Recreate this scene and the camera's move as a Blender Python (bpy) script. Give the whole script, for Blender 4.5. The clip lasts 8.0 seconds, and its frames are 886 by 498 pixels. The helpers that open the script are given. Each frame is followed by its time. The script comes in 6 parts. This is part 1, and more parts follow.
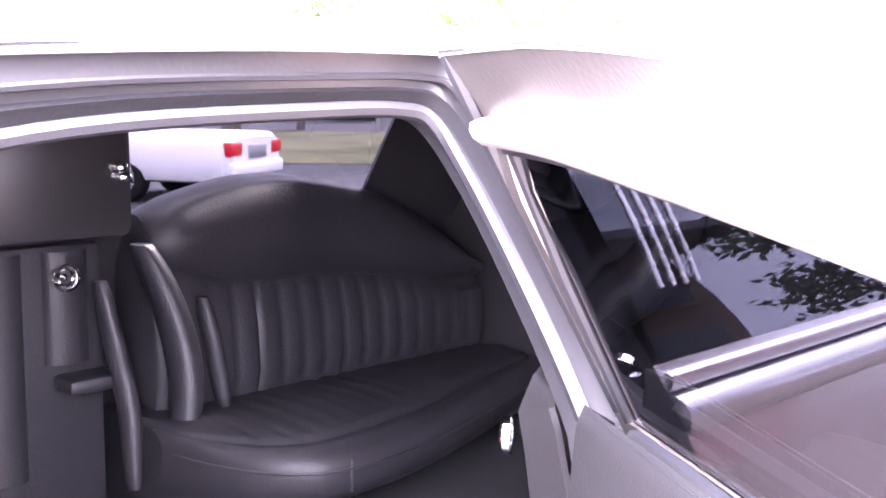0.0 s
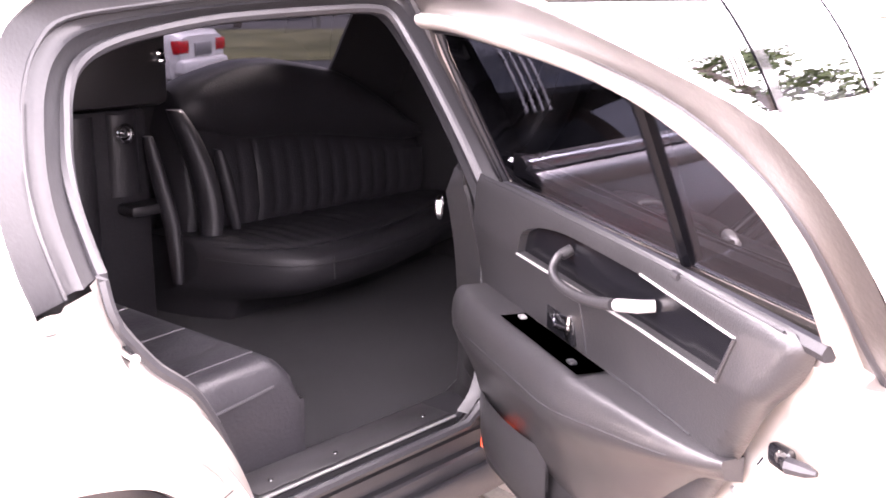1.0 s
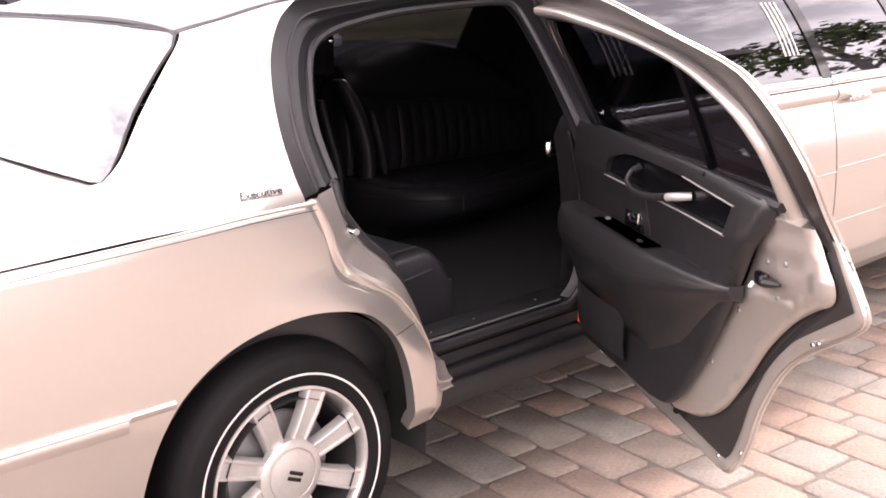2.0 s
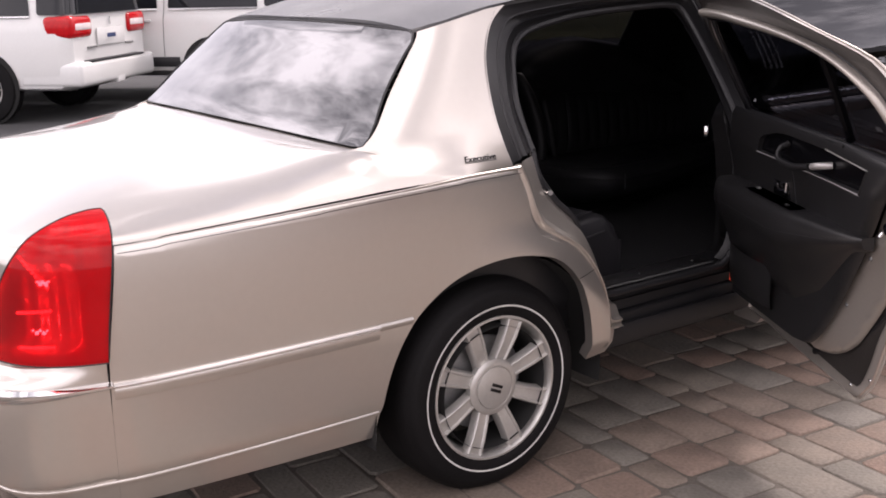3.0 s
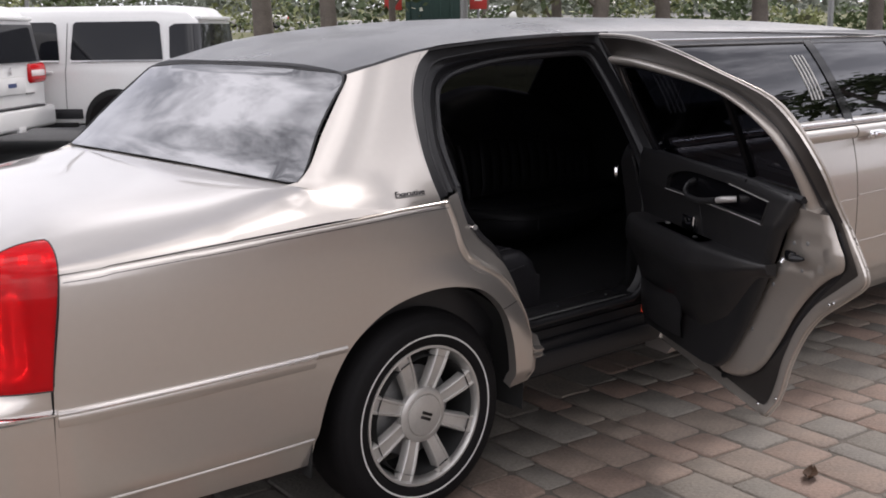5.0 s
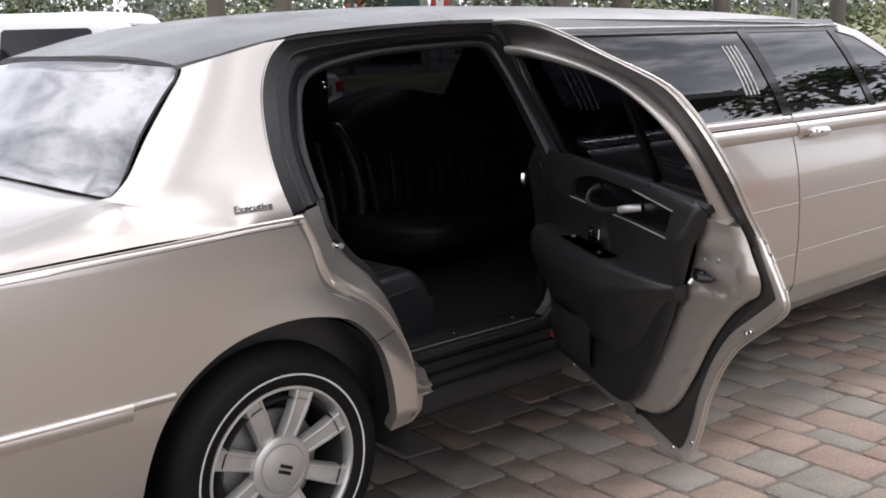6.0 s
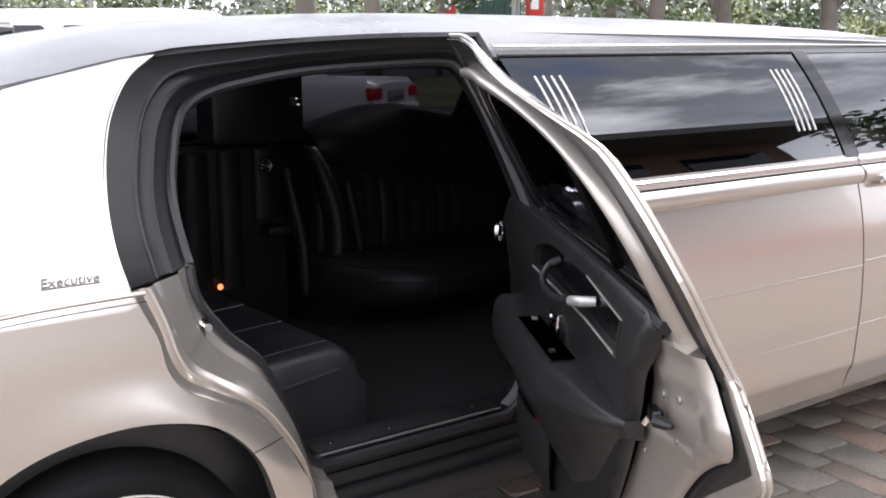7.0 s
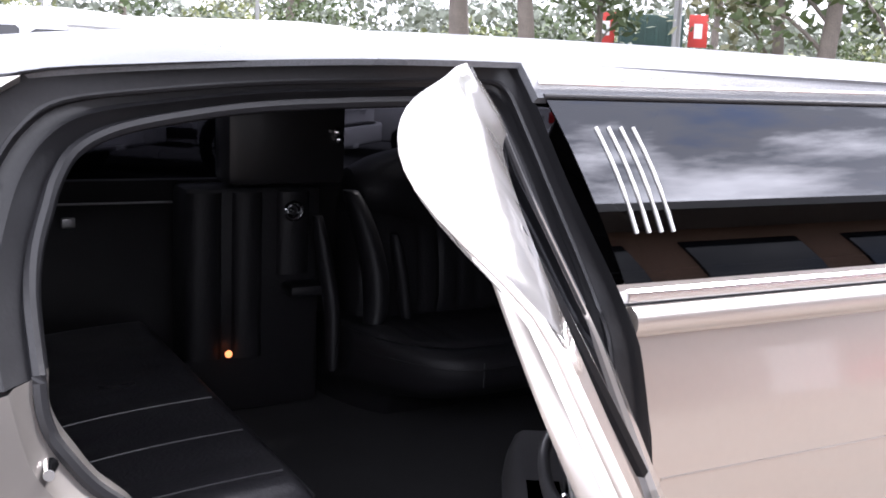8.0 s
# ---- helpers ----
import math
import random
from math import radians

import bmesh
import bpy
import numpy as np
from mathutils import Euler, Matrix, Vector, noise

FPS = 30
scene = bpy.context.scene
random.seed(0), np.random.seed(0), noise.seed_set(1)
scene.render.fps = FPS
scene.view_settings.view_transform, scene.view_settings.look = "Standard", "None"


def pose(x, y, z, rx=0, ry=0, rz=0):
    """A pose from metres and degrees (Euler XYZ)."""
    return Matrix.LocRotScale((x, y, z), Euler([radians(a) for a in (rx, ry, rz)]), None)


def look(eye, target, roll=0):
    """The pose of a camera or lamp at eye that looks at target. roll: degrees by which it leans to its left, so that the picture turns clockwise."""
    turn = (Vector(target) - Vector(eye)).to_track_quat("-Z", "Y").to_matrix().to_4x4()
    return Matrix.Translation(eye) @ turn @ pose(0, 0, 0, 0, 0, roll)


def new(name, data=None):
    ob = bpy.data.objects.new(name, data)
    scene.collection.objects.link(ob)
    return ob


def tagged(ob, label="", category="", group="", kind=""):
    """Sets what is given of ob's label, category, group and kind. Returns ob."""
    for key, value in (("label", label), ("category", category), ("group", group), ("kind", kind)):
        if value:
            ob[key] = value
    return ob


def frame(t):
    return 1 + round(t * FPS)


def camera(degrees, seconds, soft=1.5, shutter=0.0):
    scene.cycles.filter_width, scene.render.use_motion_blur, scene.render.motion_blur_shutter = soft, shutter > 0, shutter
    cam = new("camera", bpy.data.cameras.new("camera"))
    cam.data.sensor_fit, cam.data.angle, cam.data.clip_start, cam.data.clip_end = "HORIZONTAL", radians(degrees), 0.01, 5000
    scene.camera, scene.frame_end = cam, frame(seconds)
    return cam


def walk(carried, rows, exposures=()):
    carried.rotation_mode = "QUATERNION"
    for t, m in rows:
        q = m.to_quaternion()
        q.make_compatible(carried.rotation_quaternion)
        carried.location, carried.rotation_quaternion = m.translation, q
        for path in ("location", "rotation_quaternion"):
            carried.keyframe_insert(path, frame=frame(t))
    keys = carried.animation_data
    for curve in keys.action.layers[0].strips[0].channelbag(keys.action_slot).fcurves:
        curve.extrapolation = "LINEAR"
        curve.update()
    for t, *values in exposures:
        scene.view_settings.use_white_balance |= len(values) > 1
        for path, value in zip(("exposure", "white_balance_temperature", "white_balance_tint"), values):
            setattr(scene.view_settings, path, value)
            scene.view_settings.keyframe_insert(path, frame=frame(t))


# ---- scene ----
cam = camera(45.2, 8.0, soft=1.8)
PATH = [
    (0, (0.121, -0.702, 1.486), (1.513, 0.706, 1.204), 0.8),
    (0.5, (-0.348, -1.09, 1.512), (1.13, 0.215, 1.175), 1.6),
    (1, (-0.648, -1.416, 1.505), (0.798, -0.117, 1.037), 0.1),
    (1.2, (-0.829, -1.614, 1.519), (0.591, -0.295, 1.026), -0.1),
    (2.3, (-1.543, -2.141, 1.568), (-0.293, -0.657, 1.082), -0.9),
    (2.5, (-1.648, -2.23, 1.55), (-0.449, -0.702, 1.074), -0.9),
    (3, (-1.936, -2.43, 1.598), (-0.817, -0.849, 1.098), -1.3),
    (3.5, (-2.166, -2.524, 1.605), (-1.033, -0.946, 1.128), -1.6),
    (4, (-2.211, -2.513, 1.598), (-1.046, -0.951, 1.149), -1.5),
    (4.5, (-2.196, -2.502, 1.579), (-0.965, -0.981, 1.164), -1.0),
    (5.8, (-1.687, -2.388, 1.505), (-0.367, -0.938, 1.11), -1.0),
    (6, (-1.525, -2.317, 1.489), (-0.206, -0.864, 1.102), -1.4),
    (6.2, (-1.35, -2.239, 1.496), (-0.044, -0.776, 1.103), -1.3),
    (6.5, (-1.113, -2.154, 1.518), (0.156, -0.661, 1.119), -0.4),
    (7, (-0.688, -2.016, 1.527), (0.492, -0.447, 1.144), -0.1),
    (7.5, (-0.297, -1.85, 1.553), (0.764, -0.194, 1.188), 0.4),
    (8, (0.020, -1.518, 1.550), (0.968, 0.210, 1.201), 2.4),
]
walk(cam, [(t, look(eye, target, roll)) for t, eye, target, roll in PATH],
     exposures=[(0.0, 5.5, 6000, 38), (0.5, 4.45, 6250, 36), (1.0, 4.0, 6650, 33), (1.2, 3.55, 6700, 32), (2.3, 0.92, 6950, 27), (3.0, 0.10, 6650, 23), (3.5, -0.12, 6500, 19), (4.0, -0.3, 6450, 18), (5.0, -0.3, 6350, 16), (6.0, 0.08, 6250, 14), (6.5, 0.42, 6200, 14), (7.0, 0.80, 6150, 14), (8.0, 1.25, 5950, 18)])

# ---- sky and sun ----
world = bpy.data.worlds.new("sky")
scene.world = world
world.use_nodes = True
wt = world.node_tree
wt.nodes.clear()


wnode = wt.nodes.new
w_out = wnode("ShaderNodeOutputWorld")
w_bg = wnode("ShaderNodeBackground")
w_sky = wnode("ShaderNodeTexSky")
w_sky.sky_type, w_sky.sun_disc = "NISHITA", False
w_sky.sun_elevation, w_sky.sun_rotation = radians(47), radians(73)
w_co = wnode("ShaderNodeTexCoord")
w_map = wnode("ShaderNodeMapping")
w_map.inputs["Scale"].default_value = (1.0, 1.0, 1.25)
w_map.inputs["Location"].default_value = (0.35, 0.0, 0.0)
w_noise = wnode("ShaderNodeTexNoise")
w_noise.inputs["Scale"].default_value = 2.5
w_noise.inputs["Detail"].default_value = 8.0
w_noise.inputs["Roughness"].default_value = 0.60
w_noise.inputs["Distortion"].default_value = 0.12
w_ramp = wnode("ShaderNodeValToRGB")
w_ramp.color_ramp.elements[0].position, w_ramp.color_ramp.elements[0].color = 0.31, (0.0, 0.0, 0.0, 1)
w_ramp.color_ramp.elements[1].position, w_ramp.color_ramp.elements[1].color = 0.39, (1, 1, 1, 1)
w_shade = wnode("ShaderNodeValToRGB")
w_shade.color_ramp.elements[0].position, w_shade.color_ramp.elements[0].color = 0.42, (0.50, 0.51, 0.54, 1)
w_shade.color_ramp.elements[1].position, w_shade.color_ramp.elements[1].color = 0.60, (3.0, 2.95, 2.9, 1)
w_parts = wnode("ShaderNodeSeparateXYZ")
w_height = wnode("ShaderNodeMapRange")
w_height.interpolation_type = "SMOOTHSTEP"
w_height.inputs["From Min"].default_value, w_height.inputs["From Max"].default_value = 0.18, 0.60
w_height.inputs["To Min"].default_value = 0.15
w_haze = wnode("ShaderNodeMix")
w_haze.data_type = "RGBA"
w_haze.inputs["A"].default_value = (1.22, 1.23, 1.27, 1)
w_dim = wnode("ShaderNodeMix")
w_dim.data_type, w_dim.blend_type = "RGBA", "MULTIPLY"
w_dim.inputs["Factor"].default_value = 1.0
w_dim.inputs["B"].default_value = (0.11, 0.11, 0.11, 1)
w_mix = wnode("ShaderNodeMix")
w_mix.data_type = "RGBA"
wl = wt.links.new
wl(w_co.outputs["Generated"], w_map.inputs["Vector"])
wl(w_map.outputs["Vector"], w_noise.inputs["Vector"])
wl(w_noise.outputs["Fac"], w_ramp.inputs["Fac"])
wl(w_noise.outputs["Fac"], w_shade.inputs["Fac"])
wl(w_sky.outputs["Color"], w_dim.inputs["A"])
wl(w_ramp.outputs["Color"], w_mix.inputs["Factor"])
wl(w_dim.outputs["Result"], w_mix.inputs["A"])
wl(w_co.outputs["Generated"], w_parts.inputs["Vector"])
wl(w_parts.outputs["Z"], w_height.inputs["Value"])
wl(w_height.outputs["Result"], w_haze.inputs["Factor"])
wl(w_shade.outputs["Color"], w_haze.inputs["B"])
wl(w_haze.outputs["Result"], w_mix.inputs["B"])
wl(w_mix.outputs["Result"], w_bg.inputs["Color"])
w_bg.inputs["Strength"].default_value = 1.14
wl(w_bg.outputs["Background"], w_out.inputs["Surface"])

sun_data = bpy.data.lights.new("sun", "SUN")
sun_data.energy, sun_data.angle, sun_data.color = 3.0, radians(9), (1.0, 0.95, 0.88)
sun = new("sun", sun_data)
sun.matrix_world = look((8, 2.5, 9), (0, 0, 0))

# ---- materials ----


def material(name, color, rough=0.5, metal=0.0, vary=0.0, scale=20.0, bump=0.0, coat=0.0, rough_vary=0.0, emit=None, spec=0.5, second=None, random_tint=0.0, detail_scale=None):
    """A principled material with a coarse and a fine variation of its colour, its gloss and its relief."""
    m = bpy.data.materials.new(name)
    m.use_nodes = True
    nt = m.node_tree
    p = nt.nodes["Principled BSDF"]
    p.inputs["Base Color"].default_value = (*color, 1)
    p.inputs["Roughness"].default_value = rough
    p.inputs["Metallic"].default_value = metal
    p.inputs["Coat Weight"].default_value = coat
    p.inputs["Coat Roughness"].default_value = 0.04
    p.inputs["Specular IOR Level"].default_value = spec
    if emit:
        p.inputs["Emission Color"].default_value = (*emit[:3], 1)
        p.inputs["Emission Strength"].default_value = emit[3]
    link = nt.links.new
    if vary or bump or rough_vary or random_tint:
        co = nt.nodes.new("ShaderNodeTexCoord")
        big = nt.nodes.new("ShaderNodeTexNoise")
        big.inputs["Scale"].default_value, big.inputs["Detail"].default_value = scale * 0.12, 5
        fine = nt.nodes.new("ShaderNodeTexNoise")
        fine.inputs["Scale"].default_value, fine.inputs["Detail"].default_value = detail_scale or scale * 2.0, 4
        link(co.outputs["Object"], big.inputs["Vector"])
        link(co.outputs["Object"], fine.inputs["Vector"])
        both = nt.nodes.new("ShaderNodeMix")
        both.inputs["Factor"].default_value = 0.5
        link(big.outputs["Fac"], both.inputs["A"])
        link(fine.outputs["Fac"], both.inputs["B"])
        ramp = nt.nodes.new("ShaderNodeMapRange")
        ramp.inputs["From Min"].default_value, ramp.inputs["From Max"].default_value = 0.3, 0.7
        link(both.outputs["Result"], ramp.inputs["Value"])
        mix = nt.nodes.new("ShaderNodeMix")
        mix.data_type = "RGBA"
        a = tuple(c * (1 - vary) for c in color)
        b = second or tuple(min(1, c * (1 + vary)) for c in color)
        mix.inputs["A"].default_value, mix.inputs["B"].default_value = (*a, 1), (*b, 1)
        link(ramp.outputs["Result"], mix.inputs["Factor"])
        out = mix.outputs["Result"]
        if random_tint:
            info = nt.nodes.new("ShaderNodeObjectInfo")
            span = nt.nodes.new("ShaderNodeMapRange")
            span.inputs["To Min"].default_value, span.inputs["To Max"].default_value = 1 - random_tint, 1 + random_tint
            link(info.outputs["Random"], span.inputs["Value"])
            tint = nt.nodes.new("ShaderNodeMix")
            tint.data_type, tint.blend_type = "RGBA", "MULTIPLY"
            tint.inputs["Factor"].default_value = 1
            link(out, tint.inputs["A"])
            link(span.outputs["Result"], tint.inputs["B"])
            out = tint.outputs["Result"]
        link(out, p.inputs["Base Color"])
        if rough_vary:
            rr = nt.nodes.new("ShaderNodeMapRange")
            rr.inputs["From Min"].default_value, rr.inputs["From Max"].default_value = 0.3, 0.7
            rr.inputs["To Min"].default_value, rr.inputs["To Max"].default_value = max(0.02, rough - rough_vary), min(1, rough + rough_vary)
            link(big.outputs["Fac"], rr.inputs["Value"])
            link(rr.outputs["Result"], p.inputs["Roughness"])
        if bump:
            bp = nt.nodes.new("ShaderNodeBump")
            bp.inputs["Strength"].default_value = 1.0
            bp.inputs["Distance"].default_value = bump
            link(fine.outputs["Fac"], bp.inputs["Height"])
            link(bp.outputs["Normal"], p.inputs["Normal"])
    return m


def tinted_glass(name, color, base=0.06, rise=0.85):
    """A dark pane: clear gloss, stronger at a slant, over a tinted see-through body."""
    m = bpy.data.materials.new(name)
    m.use_nodes = True
    nt = m.node_tree
    nt.nodes.clear()
    o = nt.nodes.new("ShaderNodeOutputMaterial")
    tr = nt.nodes.new("ShaderNodeBsdfTransparent")
    gl = nt.nodes.new("ShaderNodeBsdfGlossy")
    lw = nt.nodes.new("ShaderNodeLayerWeight")
    pw = nt.nodes.new("ShaderNodeMath")
    ma = nt.nodes.new("ShaderNodeMath")
    mx = nt.nodes.new("ShaderNodeMixShader")
    tr.inputs["Color"].default_value = (*color, 1)
    gl.inputs["Roughness"].default_value = 0.012
    gl.inputs["Color"].default_value = (0.95, 0.96, 1.0, 1)
    lw.inputs["Blend"].default_value = 0.5
    pw.operation, pw.inputs[1].default_value = "POWER", 4.5
    ma.operation, ma.inputs[1].default_value, ma.inputs[2].default_value = "MULTIPLY_ADD", rise, base
    nt.links.new(lw.outputs["Facing"], pw.inputs[0])
    nt.links.new(pw.outputs["Value"], ma.inputs[0])
    nt.links.new(ma.outputs["Value"], mx.inputs["Fac"])
    nt.links.new(tr.outputs["BSDF"], mx.inputs[1])
    nt.links.new(gl.outputs["BSDF"], mx.inputs[2])
    nt.links.new(mx.outputs["Shader"], o.inputs["Surface"])
    return m


PAINT = material("champagne_paint", (0.625, 0.582, 0.538), 0.28, 0.84, 0.02, 400, 0.0, 1.0)
# Body paint made darker and duller for the door faces turned inwards.
INNER_PAINT_DARK = material("door_inner_paint_dark", (0.47, 0.43, 0.39), 0.36, 0.6, 0.04, 60, 0.0, 0.5)
CHROME = material("chrome", (0.82, 0.82, 0.83), 0.07, 1.0)
BELT_ALLOY = material("bright_belt_trim", (0.84, 0.84, 0.85), 0.26, 1.0)
DARK_CHROME = material("dark_chrome", (0.10, 0.10, 0.105), 0.18, 1.0)
RUBBER = material("tyre_rubber", (0.0065, 0.006, 0.0065), 0.66, 0, 0.3, 60, 0.0008, spec=0.16)
SEAL = material("door_seal", (0.011, 0.011, 0.013), 0.5, 0, 0.2, 80, 0.0004)
# Tone set midway between black rubber and door paint in shade.
GASKET = material("gasket_shaded", (0.034, 0.030, 0.028), 0.34, 0, 0.25, 60, 0.0004)
JAMB = material("jamb_trim", (0.012, 0.012, 0.0135), 0.38, 0, 0.2, 60, 0.0004, spec=0.36)
SILL = material("sill_plastic", (0.008, 0.008, 0.0095), 0.5, 0, 0.25, 60, 0.0005)
VINYL = material("roof_vinyl", (0.115, 0.118, 0.126), 0.38, 0, 0.35, 25, 0.0012, 0.1, 0.12, detail_scale=260)
LEATHER = material("black_leather", (0.0125, 0.0120, 0.0138), 0.50, 0, 0.25, 40, 0.0010, 0.0, 0.08, spec=0.27, detail_scale=160)
SEAT_LEATHER = material("polished_seat_leather", (0.0135, 0.0130, 0.0150), 0.36, 0, 0.25, 40, 0.0012, 0.0, 0.10, spec=0.45, detail_scale=120)
TRIM = material("door_trim_plastic", (0.018, 0.0175, 0.0185), 0.33, 0, 0.2, 60, 0.0005, detail_scale=300)
RECESS = material("dark_inlay", (0.004, 0.004, 0.005), 0.22, 0, 0.1, 40, spec=0.14)
GLOSS = material("black_gloss", (0.006, 0.006, 0.007), 0.08)
SEAM = material("grey_piping", (0.034, 0.033, 0.036), 0.35, 0, 0.1, 60)
CARPET = material("carpet", (0.010, 0.010, 0.012), 0.95, 0, 0.4, 60, 0.003, detail_scale=400)
ALLOY = material("alloy", (0.54, 0.525, 0.50), 0.32, 0.6, 0.08, 40)
ALLOY_DIM = material("alloy_barrel", (0.30, 0.30, 0.30), 0.45, 0.7, 0.15, 40)
WHITE_BAND = material("tyre_band", (0.62, 0.61, 0.59), 0.6, 0, 0.15, 60)
RED_LENS = material("red_lens", (0.52, 0.006, 0.009), 0.20, 0, 0.25, 14, 0.0, 0.2, spec=0.35)
DARK = material("underbody", (0.012, 0.012, 0.012), 0.9)
GLASS_SIDE = tinted_glass("privacy_glass", (0.05, 0.05, 0.06), 0.12)


def lens_material(name, tint, body_color, solid):
    """Red lens plastic: partly see-through, partly glowing through its own colour, glossy on top."""
    m = bpy.data.materials.new(name)
    m.use_nodes = True
    nt = m.node_tree
    p = nt.nodes["Principled BSDF"]
    p.inputs["Base Color"].default_value = (*body_color, 1)
    p.inputs["Roughness"].default_value = 0.06
    tr = nt.nodes.new("ShaderNodeBsdfTransparent")
    tr.inputs["Color"].default_value = (*tint, 1)
    co = nt.nodes.new("ShaderNodeTexCoord")
    scratch = nt.nodes.new("ShaderNodeTexNoise")
    scratch.inputs["Scale"].default_value, scratch.inputs["Detail"].default_value = 9.0, 5
    span = nt.nodes.new("ShaderNodeMapRange")
    span.inputs["From Min"].default_value, span.inputs["From Max"].default_value = 0.35, 0.70
    span.inputs["To Min"].default_value, span.inputs["To Max"].default_value = solid - 0.06, solid + 0.06
    mx = nt.nodes.new("ShaderNodeMixShader")
    link = nt.links.new
    link(co.outputs["Object"], scratch.inputs["Vector"])
    link(scratch.outputs["Fac"], span.inputs["Value"])
    link(span.outputs["Result"], mx.inputs["Fac"])
    link(tr.outputs["BSDF"], mx.inputs[1])
    link(p.outputs["BSDF"], mx.inputs[2])
    link(mx.outputs["Shader"], nt.nodes["Material Output"].inputs["Surface"])
    return m


LAMP_LENS = lens_material("tail_lamp_lens", (0.92, 0.028, 0.036), (0.66, 0.008, 0.013), 0.47)
LAMP_BOWL = material("lamp_reflector", (0.58, 0.56, 0.54), 0.28, 0.55, 0.08, 40, 0.0006)
# Emission on these two stands in for sun glints on small lens elements.
DIODE_GLINT = material("diode_cap_glint", (0.9, 0.85, 0.8), 0.1, 0.0, emit=(1.0, 0.40, 0.33, 4.0))
BULB_GLINT = material("bulb_window_glint", (0.9, 0.8, 0.75), 0.1, 0.0, emit=(1.0, 0.60, 0.55, 24.0))
GLASS_FAR = tinted_glass("far_glass", (0.032, 0.032, 0.038), 0.04)
GLASS_DARK = tinted_glass("limo_glass", (0.012, 0.012, 0.015), 0.04)
GLASS_REAR = tinted_glass("rear_glass", (0.05, 0.05, 0.055), 0.20)
GLASS_DOOR = tinted_glass("door_glass", (0.022, 0.023, 0.029), 0.04, 0.5)
CLEAR_LAMP = material("clear_lamp", (0.80, 0.70, 0.70), 0.15, 0, 0.2, 30)
WHITE_PAINT = material("white_paint", (0.74, 0.74, 0.73), 0.3, 0, 0.03, 20, 0, 0.8)
GROUND = material("paver_base", (0.16, 0.14, 0.125), 0.9, 0, 0.3, 30, 0.003)

SATIN = material("satin_silver", (0.46, 0.45, 0.44), 0.38, 0.6, 0.05, 40)
WARM_GLOW = material("lit_amber", (0.7, 0.2, 0.08), 0.3, emit=(1.0, 0.30, 0.10, 1.0))
RED_GLOW = material("lit_red", (0.6, 0.05, 0.03), 0.3, emit=(1.0, 0.10, 0.04, 0.35))
HEADLINER = material("headliner_cloth", (0.030, 0.030, 0.033), 0.9, 0, 0.2, 60, 0.001)
SUV_GLASS = material("dark_window", (0.010, 0.011, 0.014), 0.05)
ASPHALT = material("asphalt", (0.050, 0.050, 0.052), 0.9, 0, 0.35, 12, 0.004, detail_scale=90)
ROAD = material("road_surface", (0.20, 0.195, 0.19), 0.9, 0, 0.2, 3, 0.002)
GRASS = material("grass", (0.085, 0.105, 0.035), 0.9, 0, 0.45, 6, 0.02, second=(0.17, 0.16, 0.065), detail_scale=12)
BARK = material("bark", (0.13, 0.11, 0.095), 0.9, 0, 0.4, 20, 0.01)
LEAF = material("leaves", (0.075, 0.105, 0.04), 0.6, 0, 0.4, 8)
DEAD_LEAF = material("dead_leaf", (0.11, 0.060, 0.034), 0.7, 0, 0.4, 90, 0.001)
LEAF_DRY = material("dusty_leaves", (0.13, 0.13, 0.07), 0.7, 0, 0.4, 8)
LEAF_LIGHT = material("light_leaves", (0.20, 0.22, 0.09), 0.6, 0, 0.4, 8)
# Haze of the distance is mixed into this pale leaf colour.
LEAF_HAZED = material("far_leaves_hazed", (0.20, 0.22, 0.18), 0.8, 0, 0.35, 2)
GREEN_STEEL = material("green_steel", (0.018, 0.050, 0.040), 0.5, 0, 0.3, 10)
DULL_RED = material("faded_red_paint", (0.33, 0.055, 0.045), 0.6, 0, 0.2, 10)
RED_PANEL = material("red_paint", (0.50, 0.045, 0.035), 0.5, 0, 0.15, 10)
BROWN_WALL = material("brown_render", (0.16, 0.095, 0.065), 0.85, 0, 0.25, 8, 0.004)
ROOF_TILE = material("roof_covering", (0.10, 0.095, 0.09), 0.8, 0, 0.25, 8, 0.004)
JOINT = material("joint_sand", (0.105, 0.090, 0.076), 0.95, 0, 0.3, 60, 0.002)


def paver_material(name, per_island):
    """Stone pavers: each its own tone between grey and dusty red, with stains and grit."""
    m = material(name, (0.172, 0.154, 0.138), 0.82, 0, 0.36, 60, 0.0042, rough_vary=0.1, detail_scale=75)
    nt = m.node_tree
    p = nt.nodes["Principled BSDF"]
    src = p.inputs["Base Color"].links[0].from_socket
    pick = nt.nodes.new("ShaderNodeNewGeometry" if per_island else "ShaderNodeObjectInfo")
    ramp = nt.nodes.new("ShaderNodeValToRGB")
    ramp.color_ramp.interpolation = "LINEAR"
    e = ramp.color_ramp.elements
    e[0].position, e[0].color = 0.0, (0.93, 0.94, 0.92, 1)
    e[1].position, e[1].color = 1.0, (1.15, 0.90, 0.80, 1)
    for at, c in ((0.3, (0.94, 0.94, 0.89)), (0.5, (1.02, 0.95, 0.87)), (0.7, (1.12, 0.93, 0.83))):
        n = e.new(at)
        n.color = (*c, 1)
    nt.links.new(pick.outputs["Random Per Island" if per_island else "Random"], ramp.inputs["Fac"])
    mul = nt.nodes.new("ShaderNodeMix")
    mul.data_type, mul.blend_type = "RGBA", "MULTIPLY"
    mul.inputs["Factor"].default_value = 1.0
    nt.links.new(src, mul.inputs["A"])
    nt.links.new(ramp.outputs["Color"], mul.inputs["B"])
    nt.links.new(mul.outputs["Result"], p.inputs["Base Color"])
    return m


PAVER = paver_material("paver_stone", False)
